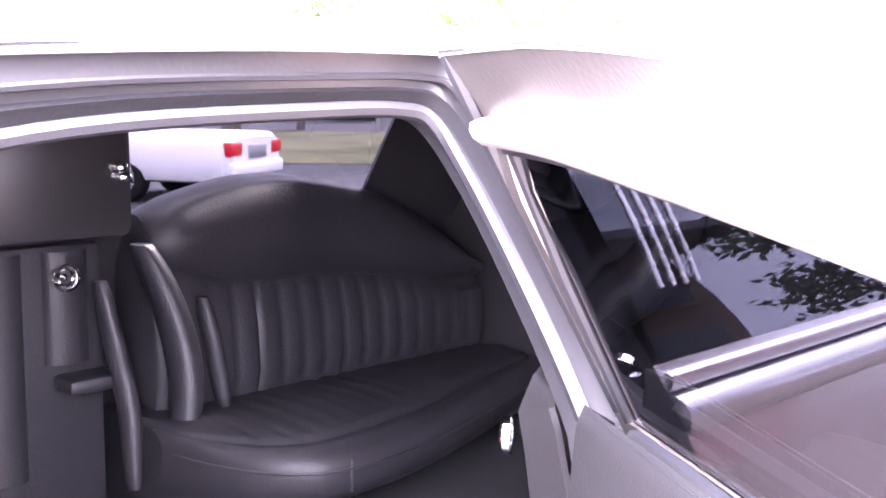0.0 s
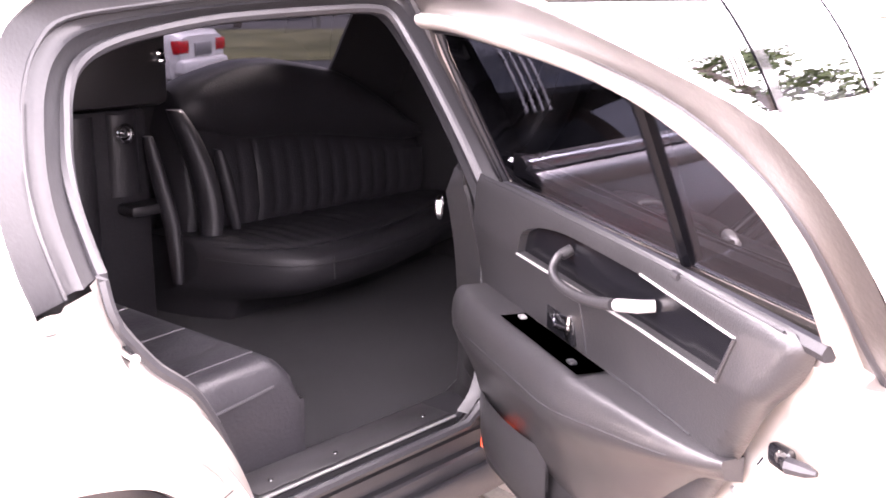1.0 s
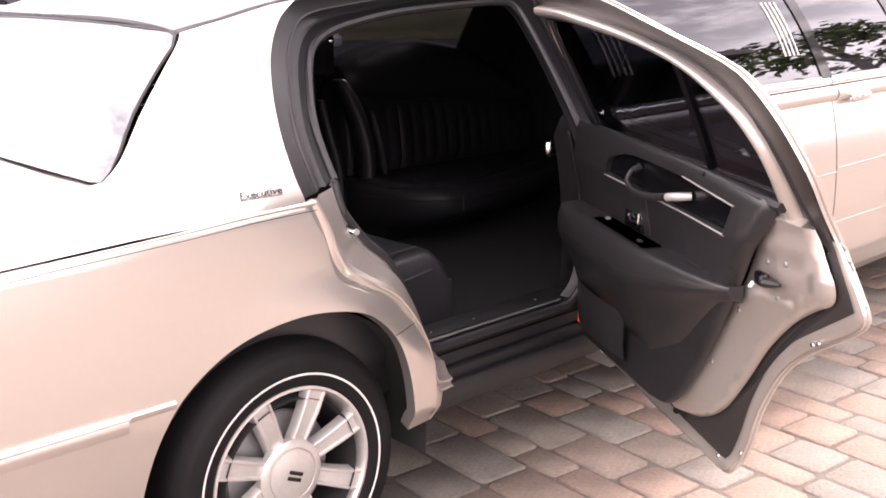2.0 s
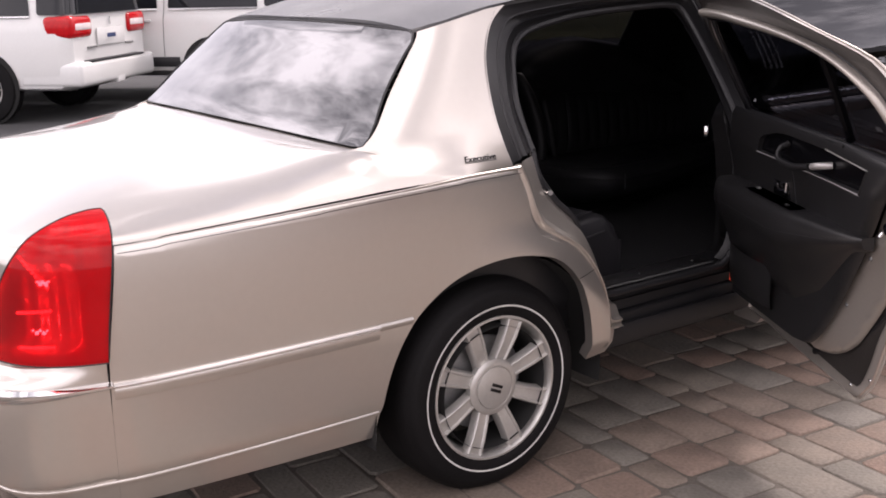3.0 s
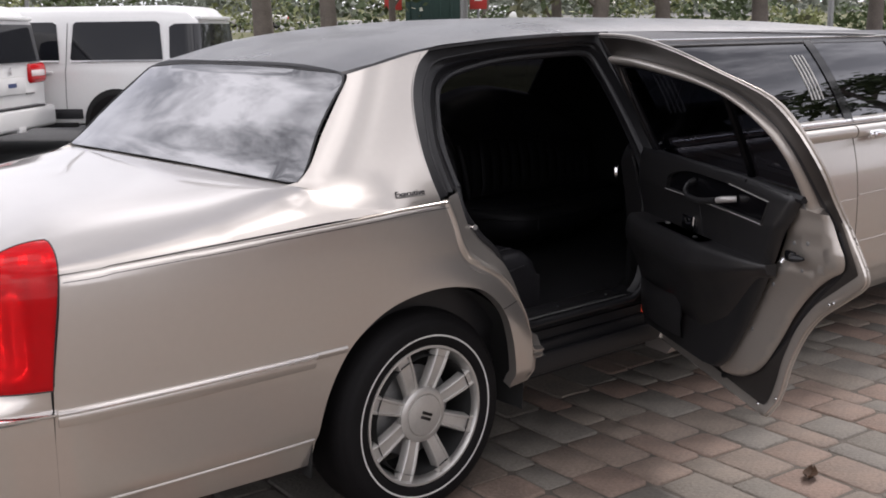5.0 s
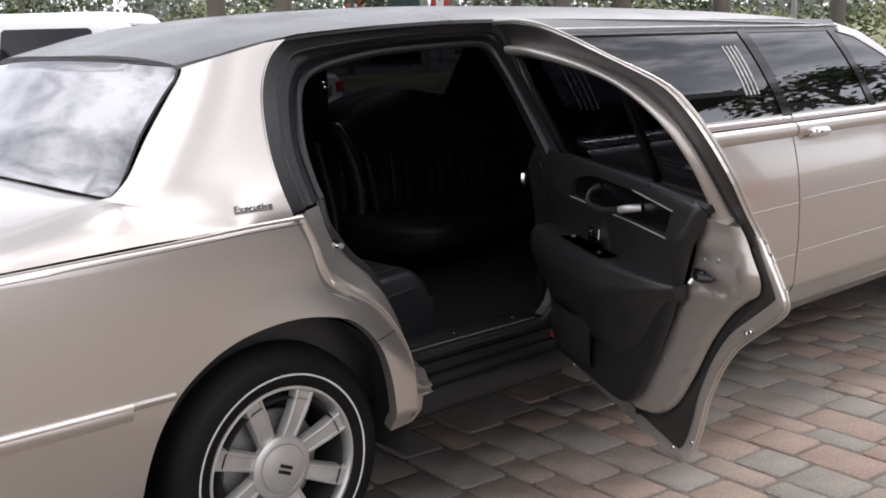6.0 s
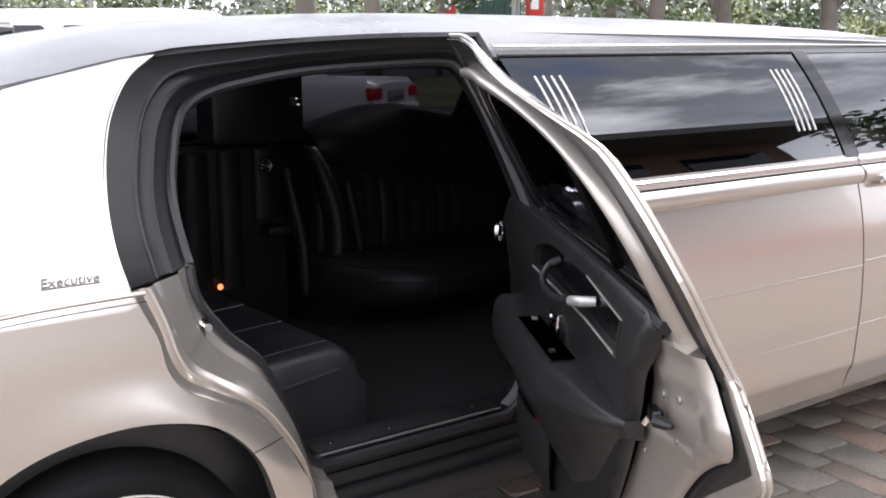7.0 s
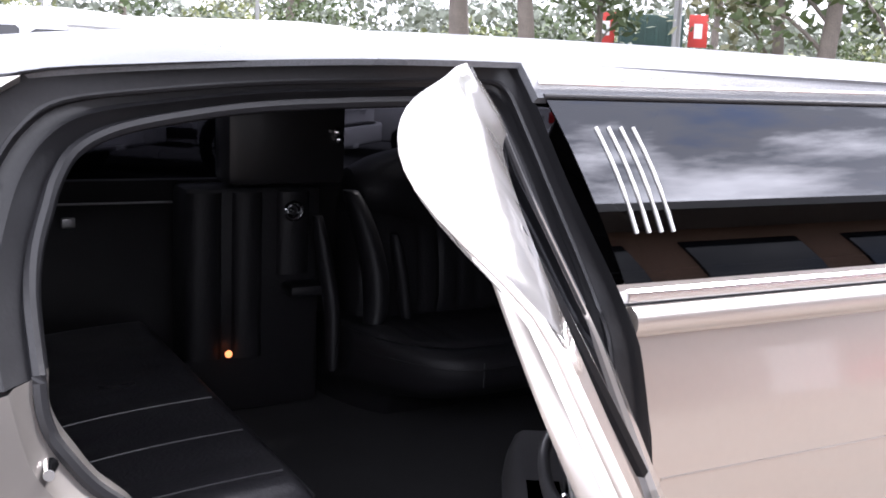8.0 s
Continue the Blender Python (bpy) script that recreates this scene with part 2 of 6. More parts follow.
PAVER_FAR = paver_material("paver_stone_far", True)

# ---- shape tools ----
from mathutils.geometry import delaunay_2d_cdt


def catmull(points, n=8, closed=False):
    """A smooth line through the points, n steps between each two."""
    pts = [Vector(p) for p in points]
    k = len(pts)
    out = []
    for i in range(k if closed else k - 1):
        a = pts[(i - 1) % k] if closed or i > 0 else pts[0]
        b, c = pts[i], pts[(i + 1) % k]
        d = pts[(i + 2) % k] if closed or i + 2 < k else pts[-1]
        for j in range(n):
            t = j / n
            out.append(0.5 * ((2 * b) + (c - a) * t + (2 * a - 5 * b + 4 * c - d) * t * t + (3 * b - a - 3 * c + d) * t ** 3))
    if not closed:
        out.append(pts[-1])
    return out


def densify(points, step, closed=True):
    """The same polygon with corners kept and its sides cut to pieces."""
    out = []
    k = len(points)
    for i in range(k if closed else k - 1):
        a, b = Vector(points[i]), Vector(points[(i + 1) % k])
        m = max(1, int((b - a).length / step + 0.5))
        out += [a.lerp(b, j / m) for j in range(m)]
    if not closed:
        out.append(Vector(points[-1]))
    return out


def inside(poly, x, y):
    """Which of the points x, y (arrays) lie in the polygon."""
    x, y = np.asarray(x, float), np.asarray(y, float)
    hit = np.zeros(x.shape, bool)
    k = len(poly)
    for i in range(k):
        (x0, y0), (x1, y1) = poly[i], poly[(i + 1) % k]
        if y0 == y1:
            continue
        cross = ((y0 > y) != (y1 > y)) & (x < (x1 - x0) * (y - y0) / (y1 - y0) + x0)
        hit ^= cross
    return hit


def near_line(poly, x, y):
    best = np.full(np.shape(x), 1e9)
    k = len(poly)
    for i in range(k):
        a, b = np.array(poly[i]), np.array(poly[(i + 1) % k])
        d = b - a
        l2 = max(1e-12, d @ d)
        t = np.clip(((x - a[0]) * d[0] + (y - a[1]) * d[1]) / l2, 0, 1)
        best = np.minimum(best, np.hypot(x - a[0] - t * d[0], y - a[1] - t * d[1]))
    return best


def sheet(outline, holes, step, shape, sign=1.0, skirt=0.0, skirts=True):
    """A curved panel: the flat outline with its holes, cut to small triangles and laid on a shape (u, v) -> point.
    skirt: how far its edges are folded in."""
    loops = [[tuple(p) for p in densify(l, step)] for l in [outline, *holes]]
    us, vs = [p[0] for p in loops[0]], [p[1] for p in loops[0]]
    gu, gv = np.meshgrid(np.arange(min(us) + step / 2, max(us), step), np.arange(min(vs) + step / 2, max(vs), step))
    gu, gv = gu.ravel(), gv.ravel()
    ok = inside(loops[0], gu, gv)
    for l in loops[1:]:
        ok &= ~inside(l, gu, gv)
    gu, gv = gu[ok], gv[ok]
    far = np.full(gu.shape, 1e9)
    for l in loops:
        far = np.minimum(far, near_line(l, gu, gv))
    gu, gv = gu[far > step * 0.45], gv[far > step * 0.45]
    verts, edges = [], []
    for l in loops:
        s = len(verts)
        verts += [Vector(p) for p in l]
        edges += [(s + i, s + (i + 1) % len(l)) for i in range(len(l))]
    verts += [Vector(p) for p in zip(gu, gv)]
    v2, e2, f2, *_ = delaunay_2d_cdt(verts, edges, [], 0, 1e-6)
    cu = np.array([sum(v2[i][0] for i in f) / 3 for f in f2])
    cv = np.array([sum(v2[i][1] for i in f) / 3 for f in f2])
    keep = inside(loops[0], cu, cv)
    for l in loops[1:]:
        keep &= ~inside(l, cu, cv)
    faces = [tuple(f) for f, k in zip(f2, keep) if k]
    h = 1e-3
    pos, nor = [], []
    for p in v2:
        u, v = p
        q = Vector(shape(u, v))
        du = Vector(shape(u + h, v)) - Vector(shape(u - h, v))
        dv = Vector(shape(u, v + h)) - Vector(shape(u, v - h))
        n = du.cross(dv)
        nor.append((n.normalized() if n.length > 1e-12 else Vector((0, 0, 1))) * sign)
        pos.append(q)
    if sign < 0:
        faces = [f[::-1] for f in faces]
    if skirt and skirts:
        lookup = {}
        for f in faces:
            for a, b in zip(f, f[1:] + f[:1]):
                lookup[(a, b)] = lookup.get((a, b), 0) + 1
        border = [(a, b) for (a, b) in lookup if (b, a) not in lookup]
        for a, b in border:
            i = len(pos)
            e = (pos[b] - pos[a])
            n = e.cross(nor[a])
            n = n.normalized() if n.length > 1e-9 else nor[a]
            pos += [pos[a], pos[b], pos[b] - nor[b] * skirt, pos[a] - nor[a] * skirt]
            nor += [n] * 4
            faces.append((i + 1, i, i + 3, i + 2))
    me = bpy.data.meshes.new("panel")
    me.from_pydata([tuple(p) for p in pos], [], faces)
    me.polygons.foreach_set("use_smooth", [True] * len(me.polygons))
    me.normals_split_custom_set_from_vertices([tuple(n) for n in nor])
    return me


def mesh_of(bm, smooth=40):
    """The mesh of a bmesh; edges sharper than so many degrees stay sharp."""
    bmesh.ops.recalc_face_normals(bm, faces=bm.faces)
    for f in bm.faces:
        f.smooth = smooth > 0
    for e in bm.edges:
        if len(e.link_faces) == 2 and e.calc_face_angle(0) > radians(smooth):
            e.smooth = False
    me = bpy.data.meshes.new("mesh")
    bm.to_mesh(me)
    bm.free()
    return me


def part(name, shape, mat, parent=None, label="", smooth=40):
    """Links a bmesh or mesh as one object under a thing or a part, in its parent's own coordinates."""
    me = mesh_of(shape, smooth) if isinstance(shape, bmesh.types.BMesh) else shape
    me.name = name
    if not me.materials:
        me.materials.append(mat)
    ob = new(name, me)
    ob.parent = parent
    if label:
        tagged(ob, label)
    return ob


def thing(name, label, category, m=None, group="", kind=""):
    ob = new(name)
    ob.empty_display_size = 0.2
    ob.matrix_basis = m or Matrix()
    return tagged(ob, label, category, group, kind)


def bar(name, line, radius, mat, parent, label="", sides=8, closed=False, flat=1.0, up=None):
    return part(name, tube(bmesh.new(), line, radius, sides, closed, flat, up), mat, parent, label)


def block(name, lo, hi, mat, parent, bevel=0.0, label="", seg=2):
    return part(name, box(bmesh.new(), lo, hi, bevel, seg), mat, parent, label)


def box(bm, lo, hi, bevel=0.0, seg=2, m=None):
    vs = [bm.verts.new((x, y, z)) for z in (lo[2], hi[2]) for y in (lo[1], hi[1]) for x in (lo[0], hi[0])]
    fs = [(0, 2, 3, 1), (4, 5, 7, 6), (0, 1, 5, 4), (2, 6, 7, 3), (0, 4, 6, 2), (1, 3, 7, 5)]
    made = [bm.faces.new([vs[i] for i in f]) for f in fs]
    if bevel:
        es = list({e for f in made for e in f.edges})
        r = bmesh.ops.bevel(bm, geom=es, offset=bevel, segments=seg, affect="EDGES", profile=0.5)
        vs = list({v for f in r["faces"] for v in f.verts} | {v for v in vs if v.is_valid})
    if m is not None:
        bmesh.ops.transform(bm, matrix=m, verts=[v for v in vs if v.is_valid])
    return bm


def tube(bm, line, radius, sides=10, closed=False, flat=1.0, up=None):
    """A round bar along a line; radius may be a number or one for each point."""
    pts = [Vector(p) for p in line]
    k = len(pts)
    rings = []
    for i, p in enumerate(pts):
        a = pts[(i - 1) % k] if closed or i else p
        b = pts[(i + 1) % k] if closed or i < k - 1 else p
        t = (b - a).normalized()
        u = Vector(up) if up else (Vector((0, 0, 1)) if abs(t.z) < 0.9 else Vector((1, 0, 0)))
        s = t.cross(u).normalized()
        w = s.cross(t)
        r = radius[i] if isinstance(radius, (list, tuple)) else radius
        rings.append([bm.verts.new(p + (s * math.cos(q) * r + w * math.sin(q) * r * flat)) for q in (2 * math.pi * j / sides for j in range(sides))])
    for i in range(k if closed else k - 1):
        a, b = rings[i], rings[(i + 1) % k]
        for j in range(sides):
            bm.faces.new((a[j], a[(j + 1) % sides], b[(j + 1) % sides], b[j]))
    if not closed:
        bm.faces.new(rings[0][::-1])
        bm.faces.new(rings[-1])
    return bm


def lathe(bm, profile, steps=48, axis_m=None):
    """Turns (radius, height) round the y axis."""
    rings = []
    for r, y in profile:
        rings.append([bm.verts.new((r * math.cos(2 * math.pi * j / steps), y, r * math.sin(2 * math.pi * j / steps))) for j in range(steps)])
    for a, b in zip(rings, rings[1:]):
        for j in range(steps):
            bm.faces.new((a[j], a[(j + 1) % steps], b[(j + 1) % steps], b[j]))
    if axis_m is not None:
        bmesh.ops.transform(bm, matrix=axis_m, verts=[v for ring in rings for v in ring])
    return bm


def loft(bm, rings, closed=True, caps=True):
    """Skin over rings of equally many points."""
    rows = [[bm.verts.new(p) for p in ring] for ring in rings]
    n = len(rows[0])
    for a, b in zip(rows, rows[1:]):
        for j in range(n if closed else n - 1):
            bm.faces.new((a[j], a[(j + 1) % n], b[(j + 1) % n], b[j]))
    if caps and closed:
        bm.faces.new(rows[0][::-1])
        bm.faces.new(rows[-1])
    return bm


def lerp_table(xs, ys):
    """A smooth (monotone-ish) function through the table."""
    line = catmull(list(zip(xs, ys)), 12)
    ax, ay = [p.x for p in line], [p.y for p in line]
    return lambda x: float(np.interp(x, ax, ay))


# ---- ground ----
bm = bmesh.new()
GX = [-400, -30, -12, 12, 30, 400]
rows = [[bm.verts.new((x, y, -0.012 if abs(x) < 30 and abs(y) < 30 else -0.012)) for x in GX] for y in GX]
for a, b in zip(rows, rows[1:]):
    for j in range(len(GX) - 1):
        bm.faces.new((a[j], a[j + 1], b[j + 1], b[j]))
ground = tagged(part("ground", bm, GROUND), "worn grey and reddish paved yard", "ground", kind="structure")

# ---- the limousine: body curves ----
MID = 0.99
plan = catmull([(6.0, 0.10), (5.0, 0.045), (4.2, 0.01), (3.0, 0.0), (2.0, 0.0), (1.0, 0.0), (0.0, 0.0), (-0.6, 0.0), (-1.0, 0.012),
                (-1.2, 0.035), (-1.33, 0.10), (-1.40, 0.22), (-1.430, 0.45), (-1.440, 0.72), (-1.443, MID)], 10)
plan += [Vector((p.x, 2 * MID - p.y)) for p in plan[::-1][1:]]
cut = [0.0]
for a, b in zip(plan, plan[1:]):
    cut.append(cut[-1] + (b - a).length)
zero = float(np.interp(0.0, [-p.x for p in plan[:90]], cut[:90]))
plan_u = np.array([zero - c for c in cut][::-1])
plan_x, plan_y = np.array([p.x for p in plan][::-1]), np.array([p.y for p in plan][::-1])
U_MID = zero - cut[len(cut) // 2]


def rim_at(u):
    """Point and inward direction of the body's widest outline, u metres ahead of the rear axle along it."""
    x, y = float(np.interp(u, plan_u, plan_x)), float(np.interp(u, plan_u, plan_y))
    d = 0.03
    tx = float(np.interp(u + d, plan_u, plan_x) - np.interp(u - d, plan_u, plan_x))
    ty = float(np.interp(u + d, plan_u, plan_y) - np.interp(u - d, plan_u, plan_y))
    l = math.hypot(tx, ty) or 1
    return x, y, -ty / l, tx / l


door_in = lerp_table([0.18, 0.24, 0.30, 0.375, 0.385, 0.42, 0.55, 0.62, 0.75, 0.88, 0.97, 1.036, 1.09, 1.13], [0.13, 0.075, 0.05, 0.028, 0.020, 0.013, 0.004, 0.0, 0.001, 0.011, 0.027, 0.043, 0.058, 0.070])
side_in = lerp_table([0.18, 0.24, 0.30, 0.375, 0.385, 0.42, 0.55, 0.62, 0.75, 0.88, 0.97, 1.036, 1.09, 1.13], [0.13, 0.075, 0.05, 0.028, 0.020, 0.013, 0.004, 0.0, 0.0, 0.003, 0.008, 0.014, 0.032, 0.052])
crease_z = lerp_table([-2.4, -1.15, -1.0, -0.3, 0.1, 1.5], [0.975, 0.99, 0.997, 1.02, 1.033, 1.04])
deck_mid = lerp_table([-1.6, -1.48, -1.40, -1.25, -1.0, -0.6, -0.35, 0.2], [0.96, 0.99, 1.035, 1.065, 1.085, 1.12, 1.155, 1.20])
deck_pow = lerp_table([-1.6, -1.1, -0.7, -0.35, 0.2], [3.0, 3.2, 4.8, 8.0, 9.0])


def body(u, z):
    """The flank: on the body's outline, tucked in by its height."""
    x, y, nx, ny = rim_at(u)
    o = side_in(z) if u < 1.0 else door_in(z)
    return (x + nx * o, y + ny * o, z)


def flare(x, z):
    """The rolled lip of the rear wheel arch stands out of the flank."""
    t = min(1.0, max(0.0, 1 - (math.hypot(x, (z - 0.335) * 1.01) - 0.43) / 0.12))
    return 0.022 * t * t * (3 - 2 * t) * min(1.0, max(0.0, (z - 0.30) / 0.10)) * min(1.0, max(0.0, (x + 0.25) / 0.45)) ** 1.5


def quarter_shape(u, z):
    x, y, z = body(u, z)
    return (x, y - flare(x, z), z)


def deck_height(x, y, d):
    t = min(1.0, max(0.0, (d - side_in(crease_z(x))) / 0.95))
    base = crease_z(x)
    return base + (max(deck_mid(x), base + 0.005) - base) * (1 - (1 - t) ** deck_pow(x))


line_x, line_y = plan_x, plan_y


def deck(x, y):
    d = float(np.min(np.hypot(line_x - x, line_y - y)))
    k = np.argsort(np.hypot(line_x - x, line_y - y))[:1][0]
    best = 9.0
    for i in (k - 1, k):
        if 0 <= i < len(line_x) - 1:
            ax, ay, bx, by = line_x[i], line_y[i], line_x[i + 1], line_y[i + 1]
            t = ((x - ax) * (bx - ax) + (y - ay) * (by - ay)) / ((bx - ax) ** 2 + (by - ay) ** 2)
            t = min(1, max(0, t))
            best = min(best, math.hypot(x - ax - t * (bx - ax), y - ay - t * (by - ay)))
    return (x, y, deck_height(x, y, best))


BELT = 0.987


def soften(me):
    """Turns the normals over near the shoulder, so that flank and deck meet in a round edge."""
    out = []
    for v, n in zip(me.vertices, [tuple(v.normal) for v in me.vertices]):
        x, y, z = v.co
        t = min(1.0, max(0.0, (z - crease_z(x) + 0.030) / 0.030)) if x < 0.06 else 0.0
        n = Vector(n)
        side = Vector((n.x, n.y, 0.0)).normalized() if n.xy.length > 1e-6 else Vector((0, -1, 0))
        out.append(tuple(n.lerp((side + Vector((0, 0, 0.9))).normalized(), t * t * (3 - 2 * t)).normalized()))
    me.normals_split_custom_set_from_vertices(out)
    return me


# greenhouse: rounded slices that shrink upwards
door_side = lerp_table([0.98, 1.036, 1.13, 1.25, 1.40, 1.503, 1.56, 1.62], [0.028, 0.044, 0.094, 0.163, 0.250, 0.311, 0.36, 0.45])
house_side = lerp_table([0.98, 1.036, 1.08, 1.13, 1.25, 1.40, 1.503, 1.56, 1.62], [0.008, 0.014, 0.032, 0.057, 0.127, 0.217, 0.279, 0.335, 0.44])
house_back = lerp_table([0.98, 1.08, 1.13, 1.20, 1.30, 1.40, 1.46, 1.52, 1.62], [-0.72, -0.56, -0.48, -0.40, -0.29, -0.19, -0.135, -0.06, 0.1])
X0 = 0.5


def house(psi, z):
    """A point of the rear greenhouse: psi degrees from the flank (0) to the back's middle (90)."""
    a, b, p = X0 - house_back(z), MID - house_side(z), 6.6
    s, c = math.sin(radians(psi)), math.cos(radians(psi))
    r = (abs(s / a) ** p + abs(c / b) ** p) ** (-1 / p)
    return (X0 - r * s, MID - r * c, z)


roof_mid = lerp_table([-0.3, -0.15, 0.0, 0.25, 0.7, 1.3, 2.3, 3.0, 3.5, 3.8], [1.415, 1.462, 1.505, 1.56, 1.60, 1.615, 1.608, 1.588, 1.555, 1.50])
roof_edge = lerp_table([-0.3, -0.12, 0.0, 0.253, 0.7, 1.17, 2.0, 2.55, 3.3, 3.8], [1.37, 1.425, 1.455, 1.506, 1.541, 1.552, 1.545, 1.535, 1.515, 1.46])
roof_in = lerp_table([-0.3, 0.0, 0.25, 0.7, 1.2, 2.5, 3.3, 3.8], [0.33, 0.305, 0.307, 0.307, 0.300, 0.275, 0.26, 0.28])


def roof(x, y):
    t = min(1.15, abs(y - MID) / (MID - roof_in(x)))
    return (x, y, roof_mid(x) - (roof_mid(x) - roof_edge(x)) * t ** 3.2)


# ---- the limousine ----
limo = thing("limousine", "champagne silver stretch limousine with black vinyl roof and open rear door", "limousine")

# quarter panel with wheel arch; its front edge is the door opening
door_edge = [(0.060, 1.033), (0.082, 0.985), (0.108, 0.93), (0.122, 0.865), (0.155, 0.815), (0.21, 0.785), (0.285, 0.75), (0.34, 0.70), (0.385, 0.645), (0.42, 0.58), (0.445, 0.53), (0.455, 0.44), (0.455, 0.355)]
arch = [(0.375, 0.345), (0.37, 0.43), (0.347, 0.54), (0.30, 0.645), (0.215, 0.725), (0.10, 0.758), (-0.01, 0.762), (-0.13, 0.742), (-0.225, 0.702), (-0.315, 0.636), (-0.375, 0.55), (-0.415, 0.45), (-0.435, 0.35), (-0.44, 0.285)]
quarter = [tuple(p) for p in catmull(door_edge, 5)] + [tuple(p) for p in catmull(arch, 5)] + [(-1.2, 0.30), (-1.2, 0.56), (-1.195, 0.70), (-1.165, 0.90), (-1.155, BELT), (-0.8, crease_z(-0.8)), (-0.3, crease_z(-0.3))]
part("quarter_panel", soften(sheet(quarter, [], 0.02, quarter_shape, 1, 0.035)), PAINT, limo)
# seam of the lower fender piece
bm = bmesh.new()
loft(bm, [[Vector(quarter_shape(x, z)) + Vector((0, -0.0012, -0.0014)), Vector(quarter_shape(x, z)) + Vector((0, -0.0012, 0.0014))] for x, z in zip(np.linspace(0.298, 0.375, 7), np.linspace(0.650, 0.664, 7))], closed=False)
part("panel_gap", bm, SEAL, limo)

# bumper wraps round the tail below the lamps and stands out behind them
u_end = 2 * U_MID + 1.2005


def bumper_out(u):
    """How far the bumper stands out of the body's outline."""
    e = min(-1.2005 - u, u - u_end)
    t = min(1.0, max(0.0, e / 0.30))
    return 0.072 * t * t * (3 - 2 * t)


bumper_face = lerp_table([0.27, 0.31, 0.36, 0.40, 0.55, 0.655, 0.668, 0.680, 0.695, 0.706], [0.15, 0.45, 0.86, 0.95, 1.0, 1.0, 0.93, 0.70, 0.30, 0.08])


def bumper_shape(u, z):
    x, y, nx, ny = rim_at(u)
    o = side_in(z) - bumper_out(u) * bumper_face(z)
    return (x + nx * o, y + ny * o, z - 0.012 * bumper_out(u) / 0.072 * (z > 0.66))


bumper = [(-1.2005, 0.300), (u_end, 0.300), (u_end, 0.706), (-1.2005, 0.706)]
part("rear_bumper", sheet(bumper, [], 0.018, bumper_shape, 1, 0.02), PAINT, limo)
# outline of the tail lamp
lamp = [tuple(p) for p in catmull([(-1.196, 0.704), (-1.186, 0.80), (-1.172, 0.90), (-1.160, 0.985), (-1.155, 1.05), (-1.157, 1.108)], 5)] + \
       [tuple(p) for p in catmull([(-1.164, 1.124), (-1.20, 1.122), (-1.245, 1.106), (-1.298, 1.076), (-1.348, 1.034), (-1.394, 0.974), (-1.447, 0.888), (-1.483, 0.798), (-1.493, 0.738), (-1.47, 0.708)], 5)]
# tail: back face above the bumper
lamp_edge = [(u, h) for u, h in lamp if u < -1.30 and h < 0.985][::1]
tail = [(-1.205, 0.69), (u_end, 0.69)] + [(u, crease_z(rim_at(u)[0])) for u in np.linspace(u_end, lamp_edge[0][0] - 0.004, 40)] + lamp_edge + [(-1.205, 0.702)]
part("tail_panel", soften(sheet(tail, [], 0.03, body, 1, 0.0)), PAINT, limo)
# tail lamps
lamp_inward = lerp_table([0.85, 0.92, 0.97, 1.01, 1.05, 1.09, 1.13], [0.002, 0.004, 0.012, 0.030, 0.062, 0.102, 0.148])
lamp_rise = lerp_table([0.85, 0.92, 0.97, 1.01, 1.05, 1.09, 1.13], [0.850, 0.920, 0.968, 1.003, 1.026, 1.040, 1.047])


def lamp_shape(u, h, deep=0.0):
    """The lens: up the flank, then rounded over into the deck; deep: how far behind its face."""
    x, y, nx, ny = rim_at(u)
    if h <= 0.85:
        o, z = side_in(h), h
    else:
        o, z = lamp_inward(h) + side_in(0.85) - 0.002, lamp_rise(h)
    over = min(1.0, max(0.0, (h - 0.9) / 0.2))
    q = Vector((x + nx * o, y + ny * o, z)) + Vector((-nx, -ny, 0.15 + 0.75 * over)) * 0.014
    return tuple(q + Vector((nx, ny, -0.6 * over)) * deep)


tail_lamp = part("tail_lamp", sheet(lamp, [], 0.02, lamp_shape, 1, 0.02), LAMP_LENS, limo, "large clear red tail lamp lens")
middle_u, middle_h = -1.31, 0.88
inside_lamp = [(middle_u + (u - middle_u) * 0.965, middle_h + (h - middle_h) * 0.965) for u, h in lamp]


def lamp_floor(u, h):
    """The reflector behind the lens: shallow along the flank and the foot, a deep bowl towards the tail."""
    a = min(1.0, max(0.0, (-1.235 - u) / 0.05)) * min(1.0, max(0.0, (h - 0.735) / 0.03)) * min(1.0, max(0.0, (0.965 - h) / 0.06))
    return lamp_shape(u, h, 0.009 + 0.052 * a * a * (3 - 2 * a) + 0.002 * math.sin(u * 420))


part("reflector", sheet(inside_lamp, [], 0.012, lamp_floor, 1, 0.0), LAMP_BOWL, tail_lamp, "pressed reflector behind the red lens")
# rows of small light diodes and two bulb windows inside the lamp, glowing as sun glints
diode_mesh = mesh_of(lathe(bmesh.new(), [(0.0046, 0.004), (0.0040, 0.0), (0.0024, -0.0024), (0.0004, -0.0030)], 8), 60)
diode_mesh.materials.append(DIODE_GLINT)
for u0, h0, u1, h1, count in ((-1.385, 0.972, -1.318, 0.900, 9), (-1.400, 0.836, -1.318, 0.842, 9), (-1.405, 0.748, -1.318, 0.752, 10)):
    for k in range(count):
        t = k / (count - 1)
        diode = new("diode", diode_mesh)
        diode.parent = tail_lamp
        diode.matrix_basis = Matrix.Translation(lamp_shape(u0 + (u1 - u0) * t, h0 + (h1 - h0) * t, 0.010)) @ Matrix.Rotation(radians(-45), 4, "Z")
